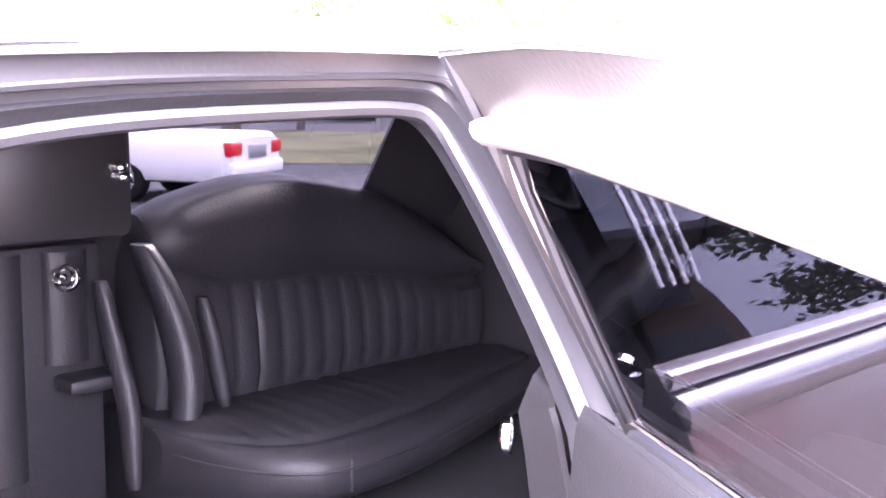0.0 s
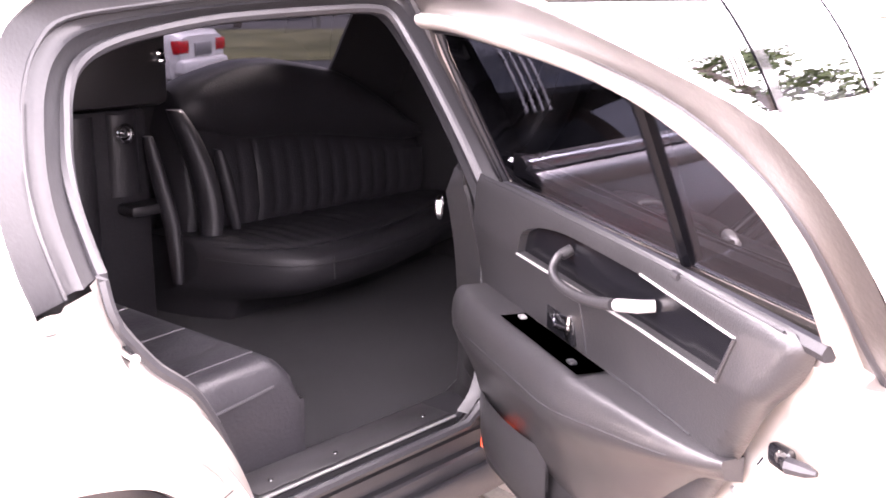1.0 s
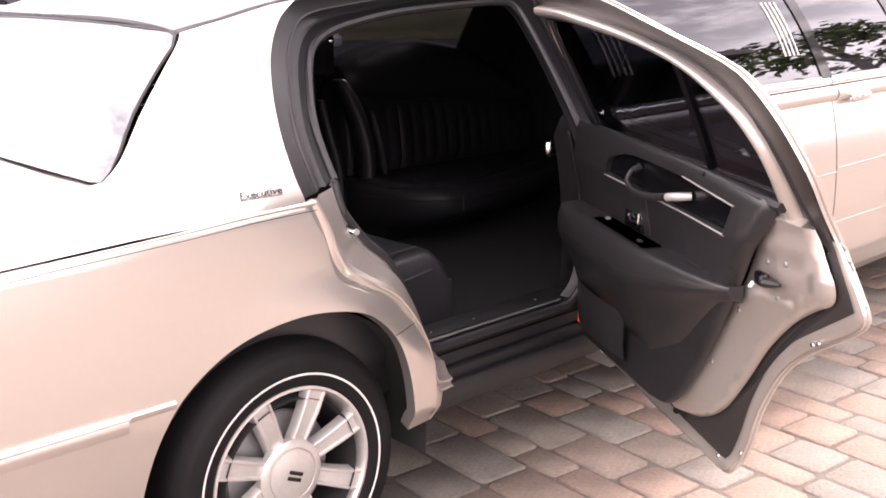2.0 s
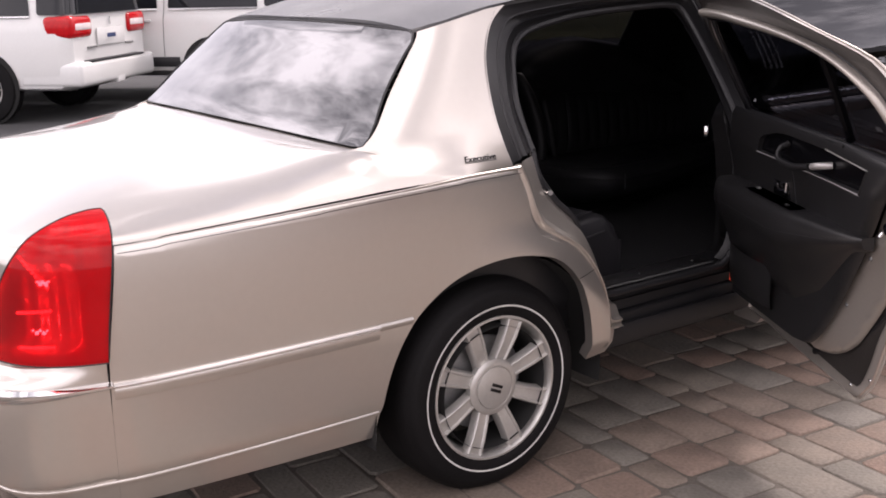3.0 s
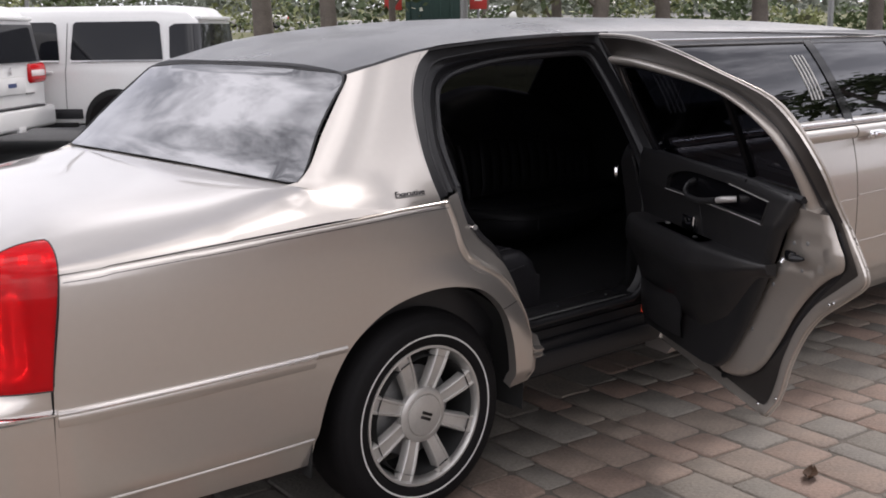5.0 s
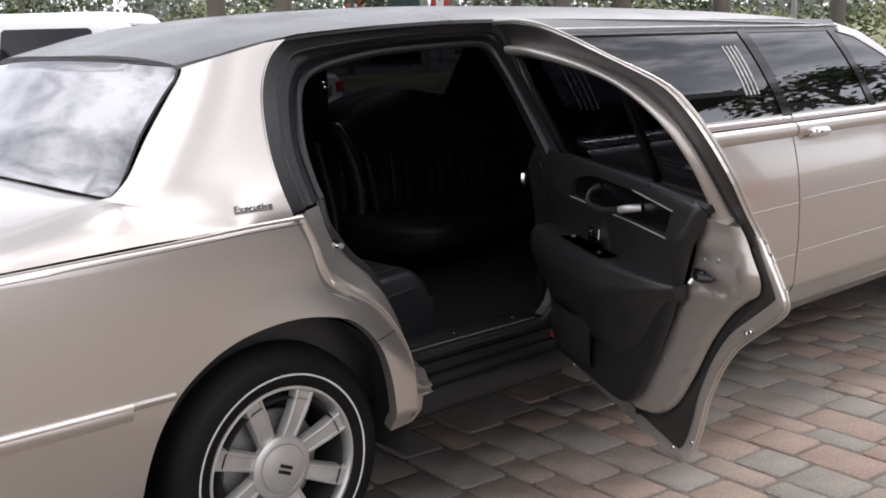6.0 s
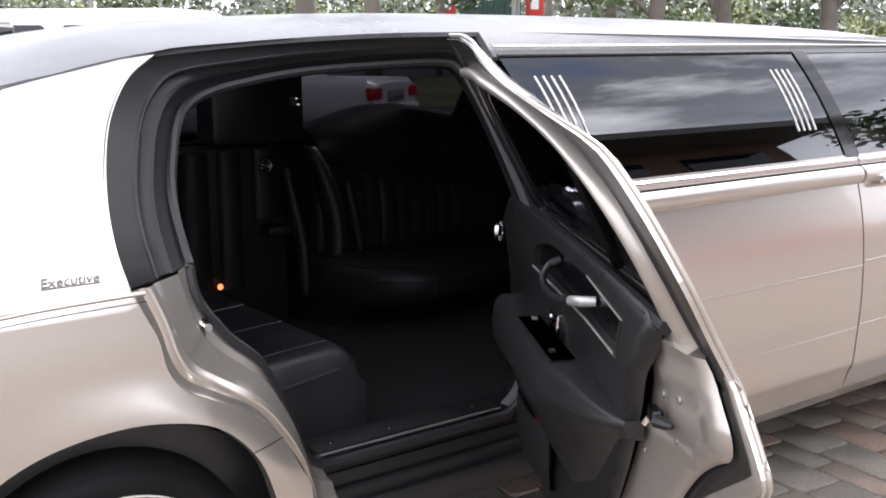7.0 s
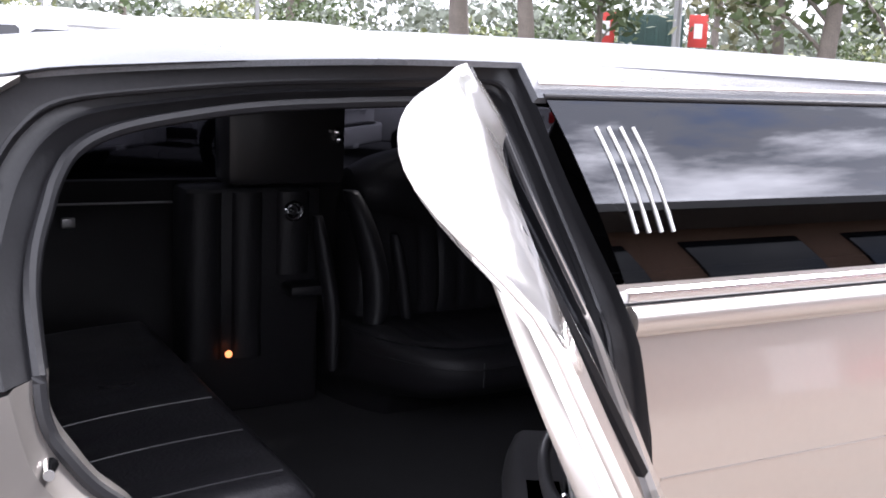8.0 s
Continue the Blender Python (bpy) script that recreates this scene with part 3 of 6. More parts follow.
for u0, h0, w in ((-1.326, 0.912, 0.020), (-1.345, 0.792, 0.026)):
    for k in range(5):
        u, r = u0 + w * (k - 2) / 3, (0.0030, 0.0052, 0.0040, 0.0056, 0.0028)[k]
        part("bulb_window", lathe(bmesh.new(), [(r, 0.003), (r * 0.8, -0.001), (r * 0.4, -0.0022), (0.0003, -0.0026)], 8, Matrix.Translation(lamp_shape(u, h0 + 0.003 * (-1) ** k, 0.007)) @ Matrix.Rotation(radians(-45), 4, "Z")), BULB_GLINT, tail_lamp)

# C pillar and rear glass
glass_edge = [(46.4, 1.128), (45.0, 1.17), (43.8, 1.26), (41.9, 1.35), (40.3, 1.41), (40.2, 1.43)]
pillar_front = [(0.240, 1.500), (0.170, 1.454), (0.112, 1.380), (0.077, 1.300), (0.053, 1.200), (0.048, 1.110), (0.060, 1.033)]


def psi_of(x, z):
    lo, hi = -30.0, 60.0
    for _ in range(40):
        m = (lo + hi) / 2
        if house(m, z)[0] > x:
            lo = m
        else:
            hi = m
    return lo


S = 0.012   # metres for a degree of psi, so that the panel's cells are square
front = [(psi_of(x, z) * S, z) for x, z in [tuple(p) for p in catmull(pillar_front, 5)]]
back = [(p.x * S, p.y) for p in catmull(glass_edge, 5)]
top = [(psi_of(x, roof_edge(x) - 0.002) * S, roof_edge(x) - 0.002) for x in (-0.02, 0.08, 0.16)]
c_pillar = front + [(psi_of(0.0, 0.99) * S, 0.99), (52 * S, 1.06), (52 * S, 1.10)] + back + top
pillar = part("c_pillar", sheet(c_pillar, [], 0.025, lambda u, z: house(u / S, z), -1, 0.02), PAINT, limo)
# the foot of the pillar runs out into the deck in a soft fillet
foot = []
for v in pillar.data.vertices:
    x, y, z = v.co
    t = min(1.0, max(0.0, (1.165 - z) / 0.09)) * min(1.0, max(0.0, (0.0 - x) / 0.22))
    du = Vector(deck(x + 0.01, y)) - Vector(deck(x - 0.01, y))
    dv = Vector(deck(x, y + 0.01)) - Vector(deck(x, y - 0.01))
    foot.append(tuple(v.normal.lerp(du.cross(dv).normalized(), t * t * (3 - 2 * t)).normalized()))
pillar.data.normals_split_custom_set_from_vertices(foot)
glass = back + [(p.x * S, p.y) for p in catmull([(43.5, 1.445), (55, 1.455), (70, 1.462), (90, 1.465), (110, 1.462), (125, 1.455), (136.5, 1.445)], 4)] + [((180 - p[0] / S) * S, p[1]) for p in back[::-1]] + \
        [(p.x * S, p.y) for p in catmull([(131, 1.128), (115, 1.135), (90, 1.14), (65, 1.135), (49, 1.126)], 4)]


def back_glass(s, z):
    """The rear window: an even bow between its two raked edges."""
    k = [p for p in back]
    psi = float(np.interp(z, [p[1] for p in k], [p[0] / S for p in k]))
    ex, ey, _ = house(psi, min(z, 1.445))
    return (ex - 0.065 * (1 - s * s) - 0.75 * (1.445 - z) * (z - 1.124), MID - s * (MID - ey), z)


rw = [(1.0, 1.128)] + [(1.0, z) for z in np.linspace(1.15, 1.40, 8)] + [(0.985, 1.425)] + [(s, 1.432 + 0.022 * (1 - s * s)) for s in np.linspace(0.95, -0.95, 24)] + [(-0.985, 1.425)] + [(-1.0, z) for z in np.linspace(1.40, 1.15, 8)] + [(-1.0, 1.128)] + [(s, 1.124 + 0.016 * (1 - s * s)) for s in np.linspace(-0.95, 0.95, 24)]
pane = part("rear_window", sheet(rw, [], 0.045, back_glass, 1, 0.0), GLASS_REAR, limo, "dark tinted curved rear window")
bm = bmesh.new()
seal_run = densify(rw, 0.05)
tube(bm, [back_glass(*p) for p in seal_run], [0.0040 if p[1] > 1.16 else 0.0012 for p in seal_run], 6, closed=True)
part("window_seal", bm, SEAL, limo)
far_c = [((180 - p[0] / S) * S, p[1]) for p in c_pillar[::-1]]
part("c_pillar", sheet(far_c, [], 0.035, lambda u, z: house(u / S, z), -1, 0.02), PAINT, limo)

# deck with shoulders and trunk lid, ending flush at the foot of the rear window
deck_line = []
for i in range(80):
    u = -0.05 + (2 * U_MID + 0.05 + 0.05) * i / 79
    x, y, nx, ny = rim_at(u)
    o = side_in(crease_z(x)) - 0.001
    deck_line.append((x + nx * o, y + ny * o))
foot_line = [back_glass(s, 1.124 + 0.016 * (1 - s * s)) for s in np.linspace(1, -1, 41)]
foot_y = [p[1] for p in foot_line]


def deck_to_glass(x, y):
    q = deck(x, y)[2]
    gx, gz = float(np.interp(y, foot_y, [p[0] for p in foot_line])), float(np.interp(y, foot_y, [p[2] for p in foot_line]))
    beside = min(1.0, max(0.0, max(foot_y[0] - y, y - foot_y[-1]) / 0.16))
    f = 1 - beside * beside * (3 - 2 * beside)
    if x <= gx:
        t = min(1.0, max(0.0, (x - gx + 0.75) / 0.75))
        return (x, y, q + f * (gz - 0.004 - deck(gx, y)[2]) * t * t * (3 - 2 * t))
    return (x, y, q + f * (gz - 0.004 - 0.30 * (x - gx) - q))


flat = sheet(deck_line, [], 0.03, deck_to_glass, 1, 0.0)
bm = bmesh.new()
knots = [bm.verts.new(v.co) for v in flat.vertices]
for f in flat.polygons:
    bm.faces.new([knots[i] for i in f.vertices])
soft = [v for v in bm.verts if not v.is_boundary and v.co.x < float(np.interp(v.co.y, foot_y, [p[0] for p in foot_line])) - 0.03]
for _ in range(20):
    bmesh.ops.smooth_vert(bm, verts=soft, factor=0.5, use_axis_z=True)
lid = part("trunk_deck", bm, PAINT, limo)
round_off = []
for v in lid.data.vertices:
    k = min(len(line_x) - 2, max(1, int(np.argmin(np.hypot(line_x - v.co.x, line_y - v.co.y)))))
    along = Vector((line_x[k + 1] - line_x[k - 1], line_y[k + 1] - line_y[k - 1], 0)).normalized()
    side = Vector((along.y, -along.x, 0))
    far_in = abs((v.co - Vector((line_x[k], line_y[k], v.co.z))).dot(side))
    t = min(1.0, max(0.0, 1 - (far_in - 0.012) / 0.07)) if v.co.x < 0.06 else 0.0
    n = v.normal if v.normal.z > 0 else -v.normal
    round_off.append(tuple(n.lerp((side + Vector((0, 0, 0.9))).normalized(), t * t * (3 - 2 * t)).normalized()))
lid.data.normals_split_custom_set_from_vertices(round_off)

# roof
edge_r = [(x, roof_in(x)) for x in np.linspace(0.02, 3.6, 40)]
back_line = [back_glass(s, 1.434 + 0.022 * (1 - s * s))[:2] for s in np.linspace(0.97, -0.97, 30)]
roof_line = edge_r[::-1] + back_line + [(x, 2 * MID - y) for x, y in edge_r]
part("roof", sheet(roof_line, [], 0.05, roof, 1, 0.012), VINYL, limo, "grey-black vinyl roof covering")


glass_side = np.poly1d(np.polyfit([1.06, 1.10, 1.20, 1.30, 1.40, 1.503, 1.55], [0.050, 0.062, 0.098, 0.140, 0.192, 0.262, 0.30], 3))


def house_flank(x, z):
    """The curved side glass ahead of the door."""
    return (x, glass_side(z), z)


# stretched flank ahead of the open door
part("side_panel", sheet([(1.35, 0.30), (2.655, 0.30), (2.655, 1.098), (1.285, 1.098), (1.31, 1.0), (1.335, 0.85), (1.35, 0.65), (1.355, 0.42)], [], 0.02, body, 1, 0.03), PAINT, limo)
front_door = part("front_door", sheet([(2.663, 0.30), (3.95, 0.30), (3.95, 1.098), (2.663, 1.098)], [], 0.03, body, 1, 0.03), PAINT, limo)
part("front_fender", sheet([(3.957, 0.28)] + [(4.5 + 0.42 * math.cos(a), 0.335 + 0.42 * math.sin(a)) for a in np.linspace(math.pi, 0, 20)] + [(5.9, 0.3), (5.9, 0.85), (5.3, 0.98), (4.6, 1.05), (3.957, 1.098)], [], 0.06, body, 1, 0.03), PAINT, limo)
hood = [(4.2, 0.10), (5.7, 0.16), (5.88, 0.4), (5.92, MID), (5.88, 2 * MID - 0.4), (5.7, 2 * MID - 0.16), (4.2, 2 * MID - 0.10)]
part("hood", sheet(hood, [], 0.12, lambda x, y: (x, y, 1.10 - 0.09 * ((x - 4.2) / 1.7) ** 2 - 0.07 * (abs(y - MID) / 0.9) ** 4), 1, 0.02), PAINT, limo)
part("side_window", sheet([(1.300, 1.135), (2.615, 1.135), (2.515, 1.488), (1.205, 1.488)], [], 0.05, house_flank, 1, 0.004), GLASS_SIDE, limo, "dark tinted long side window")
part("front_window", sheet([(2.705, 1.135), (3.40, 1.135), (3.28, 1.485), (2.60, 1.485)], [], 0.05, house_flank, 1, 0.004), GLASS_SIDE, limo)
part("front_window", sheet([(3.47, 1.135), (4.02, 1.135), (3.70, 1.36), (3.50, 1.45), (3.36, 1.475)], [], 0.05, house_flank, 1, 0.004), GLASS_SIDE, limo)
part("side_pillar", sheet([(2.622, 1.12), (2.698, 1.12), (2.592, 1.50), (2.522, 1.50)], [], 0.04, lambda x, z: (x, glass_side(z) - 0.005, z), 1, 0.02), GLOSS, limo)
part("side_pillar", sheet([(3.405, 1.12), (3.465, 1.12), (3.35, 1.50), (3.285, 1.50)], [], 0.04, lambda x, z: (x, glass_side(z) - 0.005, z), 1, 0.02), GLOSS, limo)
part("a_pillar", sheet([(4.03, 1.10), (4.12, 1.10), (3.82, 1.36), (3.6, 1.48), (3.4, 1.525), (3.37, 1.485), (3.52, 1.455), (3.72, 1.365)], [], 0.04, house_flank, 1, 0.03), PAINT, limo)
part("roof_rail", sheet([(1.185, 1.486), (3.40, 1.486), (3.40, 1.54), (1.175, 1.552)], [], 0.04, lambda x, z: (x, glass_side(z) - 0.004, z), 1, 0.02), VINYL, limo)
bar("roof_chrome", [(x, glass_side(1.508) - 0.009, 1.514 - 0.004 * max(0, x - 2.4)) for x in np.linspace(1.19, 3.40, 16)], 0.0042, CHROME, limo, "thin chrome roof moulding")
bar("window_rubber", [(x, glass_side(1.49) - 0.004, 1.489) for x in np.linspace(1.20, 2.52, 10)], 0.005, SEAL, limo)
bar("belt_chrome", [(x, glass_side(1.12) - 0.010, 1.118) for x in np.linspace(1.29, 2.655, 10)], 0.011, BELT_ALLOY, limo, "bright window sill strip", flat=1.3)
bar("belt_chrome", [(x, glass_side(1.12) - 0.010, 1.118) for x in np.linspace(2.668, 4.0, 10)], 0.011, BELT_ALLOY, front_door, flat=1.3)
bar("belt_rubber", [(x, glass_side(1.104) - 0.006, 1.1035) for x in np.linspace(1.285, 2.655, 10)], 0.0032, SEAL, limo, "", 6)
bar("belt_rubber", [(x, glass_side(1.104) - 0.006, 1.1035) for x in np.linspace(2.668, 4.0, 10)], 0.0032, SEAL, front_door, "", 6)
for first, last, whose in ((1.29, 2.655, limo), (2.668, 3.95, front_door)):
    bar("belt_shoulder", [(x, side_in(1.072) + 0.0235, 1.072) for x in np.linspace(first, last, 12)], 0.031, PAINT, whose, "", 24)
part("belt_panel", sheet([(1.285, 1.096), (4.0, 1.096), (4.0, 1.14), (1.275, 1.14)], [], 0.05, lambda x, z: (x, glass_side(z) - 0.003, z), 1, 0.02), PAINT, limo)
# four white bars at each end of the long window
for base in (1.345, 2.395):
    for i in range(4):
        x = base + i * 0.031
        bar("window_stripe", [(x + k * (-0.042 if base < 2 else -0.040) / 5 + 0.004 * math.sin(k / 5 * math.pi), glass_side(1.232 + k * 0.04) - 0.002, 1.232 + k * 0.04) for k in range(6)], 0.0036, WHITE_BAND, limo, "white stripe stuck on the window", 6)
# door handle
bm = bmesh.new()
box(bm, (2.76, -0.004, 1.030), (2.90, 0.03, 1.075), 0.016, 4)
handle = part("door_handle", bm, CHROME, front_door, "chrome flap handle")
block("handle_flap", (2.782, -0.014, 1.040), (2.882, 0.004, 1.066), CHROME, handle, 0.0085, "", 4)
# wing mirror
bm = bmesh.new()
box(bm, (3.86, -0.20, 1.09), (3.99, 0.02, 1.23), 0.04, 4)
part("wing_mirror", bm, PAINT, limo)
# windscreen
part("windscreen", sheet([(3.5, 0.40), (4.25, 0.20), (4.25, 2 * MID - 0.20), (3.5, 2 * MID - 0.40)], [], 0.1, lambda x, y: (x, y, 1.53 - 0.44 * (x - 3.45) / 0.8 - 0.05 * ((y - MID) / 0.8) ** 2), 1), GLASS_SIDE, limo)

# far flank
far = lambda u, z: (body(u, z)[0], 2 * MID - body(u, z)[1], z)
part("far_panel", sheet([(-1.2, 0.28), (5.9, 0.28), (5.9, 0.95), (4.0, 1.135), (-0.1, 1.135), (-0.2, 1.03), (-1.2, BELT)], [], 0.12, far, -1, 0.0), PAINT, limo)
far_glass = [[(0.30, 1.14), (1.20, 1.14), (1.20, 1.46), (0.55, 1.44), (0.36, 1.34)], [(1.36, 1.14), (2.56, 1.14), (2.46, 1.48), (1.33, 1.48)]]
part("far_greenhouse", sheet([(0.10, 1.10), (4.05, 1.10), (3.6, 1.45), (3.4, 1.53), (0.25, 1.50), (0.10, 1.3)], far_glass + [[(2.72, 1.14), (3.9, 1.14), (3.4, 1.46), (2.62, 1.48)]], 0.07, lambda x, z: (x, 2 * MID - glass_side(z), z), -1, 0.02), GLOSS, limo)
for g, gm in zip(far_glass, (GLASS_DARK, GLASS_FAR)):
    part("far_window", sheet(g, [], 0.08, lambda x, z: (x, 2 * MID - glass_side(z) - 0.004, z), -1), gm, limo)

# ---- wheels ----


def wheel(x, y, out, parent):
    w = part("wheel", lathe(bmesh.new(), [(0.20, -0.0), (0.20, 0.17), (0.205, 0.18)], 40, Matrix.Translation((x, y, 0.335))), DARK, parent, "eight-spoke alloy wheel with thin white tyre band")
    m = Matrix.Translation((x, y, 0.335))
    prof = [(0.222, 0.014), (0.234, 0.000), (0.246, -0.007), (0.270, -0.012), (0.302, -0.008), (0.318, -0.002), (0.322, 0.004), (0.331, 0.012), (0.344, 0.032), (0.348, 0.06), (0.349, 0.115), (0.348, 0.17), (0.340, 0.20), (0.31, 0.225), (0.24, 0.225)]
    tyre = part("tyre", lathe(bmesh.new(), prof, 72, m), RUBBER, w)
    for v in tyre.data.vertices:
        v.co.z = max(v.co.z, 0.001)
    part("tyre_band", lathe(bmesh.new(), [(0.2665, -0.0122), (0.2715, -0.0132), (0.2720, -0.0112)], 72, m), WHITE_BAND, w, "thin white sidewall ring")
    part("rim", lathe(bmesh.new(), [(0.236, 0.004), (0.235, -0.005), (0.228, -0.006), (0.222, 0.004), (0.214, 0.03), (0.206, 0.09), (0.203, 0.16)], 60, m), ALLOY, w)
    part("drum", lathe(bmesh.new(), [(0.155, 0.075), (0.150, 0.070), (0.0005, 0.068)], 40, m), ALLOY_DIM, w)
    for i in range(8):
        a = 2 * math.pi * (i + 0.5) / 8
        bm = bmesh.new()
        rot = m @ Matrix.Rotation(a, 4, "Y")
        rings = []
        for r, half, y0, dep in ((0.070, 0.0235, 0.018, 0.03), (0.12, 0.0245, 0.009, 0.03), (0.17, 0.027, 0.002, 0.03), (0.226, 0.030, 0.001, 0.03)):
            rings.append([(r, y0 + dep, -half - 0.004), (r, y0 + 0.004, -half), (r, y0, -half + 0.003), (r, y0, -half + 0.008), (r, y0 + 0.006, -half + 0.011), (r, y0 + 0.006, half - 0.011), (r, y0, half - 0.008), (r, y0, half - 0.003), (r, y0 + 0.004, half), (r, y0 + dep, half + 0.004)])
        loft(bm, rings)
        bmesh.ops.transform(bm, matrix=rot, verts=bm.verts)
        part("spoke", bm, ALLOY, w)
    part("hub_cap", lathe(bmesh.new(), [(0.094, 0.03), (0.092, 0.012), (0.084, 0.007), (0.072, 0.006), (0.069, 0.009), (0.067, 0.003), (0.05, -0.001), (0.03, -0.003), (0.0005, -0.004)], 40, m), ALLOY, w)
    bm = bmesh.new()
    for dz in (-0.008, 0.008):
        box(bm, (-0.021, -0.007, dz - 0.005), (0.021, -0.002, dz + 0.005), 0.001)
    bmesh.ops.transform(bm, matrix=m @ Matrix.Rotation(radians(25), 4, "Y"), verts=bm.verts)
    part("badge", bm, GLOSS, w)
    return w


wheel(0.0, 0.035, -1, limo)
wheel(4.5, 0.035, -1, limo)
# wheel housing
bm = bmesh.new()
arc = [(-0.45, 0.25)] + [(0.0 + 0.445 * math.cos(a), 0.335 + 0.43 * math.sin(a)) for a in np.linspace(math.pi, 0, 24)] + [(0.44, 0.25)]
loft(bm, [[(x, 0.03, z) for x, z in arc], [(x, 0.40, z) for x, z in arc]], closed=False)
part("wheel_housing", bm, DARK, limo)

# ---- door opening ----
ring = [((0.060, 1.033), (0.236, 1.05)), ((0.048, 1.11), (0.234, 1.144)), ((0.053, 1.20), (0.245, 1.215)), ((0.077, 1.30), (0.268, 1.28)), ((0.112, 1.38), (0.29, 1.33)),
        ((0.170, 1.454), (0.325, 1.375)), ((0.243, 1.503), (0.39, 1.408)), ((0.45, 1.523), (0.50, 1.432)), ((0.70, 1.538), (0.68, 1.455)), ((1.0, 1.546), (0.95, 1.468)),
        ((1.13, 1.548), (1.10, 1.470)), ((1.175, 1.535), (1.160, 1.452)), ((1.195, 1.45), (1.19, 1.38)), ((1.225, 1.30), (1.212, 1.27)), ((1.27, 1.13), (1.23, 1.12)),
        ((1.30, 1.0), (1.235, 1.0)), ((1.325, 0.85), (1.225, 0.85)), ((1.34, 0.65), (1.20, 0.62)), ((1.34, 0.46), (1.15, 0.535))]
ring_rear = [((0.54, 0.43), (0.53, 0.525)), ((0.47, 0.44), (0.49, 0.555)), ((0.455, 0.50), (0.465, 0.61)), ((0.43, 0.57), (0.44, 0.68)), ((0.385, 0.645), (0.41, 0.75)), ((0.32, 0.72), (0.37, 0.82)),
             ((0.22, 0.78), (0.31, 0.875)), ((0.155, 0.815), (0.275, 0.92)), ((0.122, 0.865), (0.25, 0.96)), ((0.098, 0.95), (0.238, 1.0)), ((0.060, 1.033), (0.236, 1.05))]


def skin_y(z):
    return side_in(z) if z < 1.05 else house_side(z)


def door_skin_y(z):
    return door_in(z) if z < 1.05 else door_side(z)


def jamb(stations, profile):
    """A stepped frame between the body's edge and the inner edge of the opening."""
    o = catmull([s[0] for s in stations], 4)
    i = catmull([s[1] for s in stations], 4)
    bm = bmesh.new()
    rows = []
    for a, c in zip(o, i):
        row = []
        for t, d in profile:
            p = a.lerp(c, t)
            keep = door_skin_y(p.y) - skin_y(p.y)
            row.append((p.x, skin_y(p.y) + d + keep * min(1.0, t) - (1 - t) * flare(a.x, a.y) * (p.y < 0.8), p.y))
        rows.append(row)
    loft(bm, rows, closed=False)
    return bm


part("door_jamb", jamb(ring, [(-0.03, 0.002), (0.0, 0.004), (0.03, 0.030), (0.12, 0.036), (0.36, 0.044), (0.46, 0.046), (0.52, 0.066), (0.64, 0.070), (0.70, 0.062), (0.80, 0.076), (1.0, 0.095), (1.12, 0.13)]), JAMB, limo, "black plastic door opening frame", 50)
part("rear_jamb", jamb(ring_rear, [(0.0, 0.003), (0.03, 0.013), (0.13, 0.017), (0.18, 0.014), (0.21, 0.009), (0.25, 0.008), (0.29, 0.013), (0.36, 0.026), (0.50, 0.032), (0.72, 0.042), (0.78, 0.066), (1.0, 0.095), (1.12, 0.13)]), PAINT, limo, "painted sheet metal shut face", 30)
inner_line = catmull([s[1] for s in ring], 4)[:-1] + [Vector((1.12, 0.522)), Vector((0.95, 0.522)), Vector((0.75, 0.522)), Vector((0.58, 0.521))] + catmull([s[1] for s in ring_rear], 4)[:-1]
bar("opening_seal", [(p.x, door_skin_y(p.y) + 0.092, p.y) for p in inner_line], 0.013, SEAL, limo, "black rubber seal round the opening", 8, True)
upper = catmull([(Vector(s[0]) * 0.56 + Vector(s[1]) * 0.44) for s in ring[:17]], 4)
bar("jamb_seal", [(p.x, 0.56 * skin_y(p.y) + 0.44 * door_skin_y(p.y) + 0.050, p.y) for p in upper], 0.006, SEAL, limo, "", 6)
# sill
sill = [(0.115, 0.330), (0.082, 0.333), (0.074, 0.338), (0.071, 0.346), (0.072, 0.402), (0.075, 0.409), (0.082, 0.411), (0.087, 0.405), (0.100, 0.405), (0.104, 0.436), (0.110, 0.442), (0.126, 0.444), (0.130, 0.476), (0.138, 0.480), (0.142, 0.494), (0.150, 0.515), (0.162, 0.522), (0.27, 0.522), (0.285, 0.515), (0.29, 0.42), (0.29, 0.33)]
bm = bmesh.new()
loft(bm, [[(x, y, z) for y, z in sill] for x in (0.46, 0.7, 0.95, 1.2, 1.36)])
rocker = part("door_sill", bm, SILL, limo, "black door sill with scuff plate", 30)
block("scuff_plate", (0.56, 0.165, 0.5225), (1.14, 0.262, 0.5265), TRIM, rocker, 0.002)
bar("scuff_edge", [(x, 0.150, 0.5235) for x in (0.56, 0.85, 1.14)], 0.0035, ALLOY_DIM, rocker, "", 6)
for x in (0.62, 0.80, 1.08):
    part("screw", lathe(bmesh.new(), [(0.006, 0.0), (0.005, -0.002), (0.0005, -0.003)], 10, Matrix.Translation((x, 0.20, 0.5265)) @ Matrix.Rotation(radians(-90), 4, "X")), DARK_CHROME, rocker)
bm = bmesh.new()
loft(bm, [[(0.452, 0.02, 0.355), (0.452, 0.015, 0.50), (0.452, 0.07, 0.50), (0.452, 0.09, 0.355)], [(0.50, 0.03, 0.38), (0.50, 0.028, 0.455), (0.50, 0.07, 0.455), (0.50, 0.09, 0.38)], [(0.535, 0.055, 0.415), (0.535, 0.053, 0.442), (0.535, 0.075, 0.442), (0.535, 0.085, 0.415)]])
part("rocker_end", bm, PAINT, limo)
bm = bmesh.new()
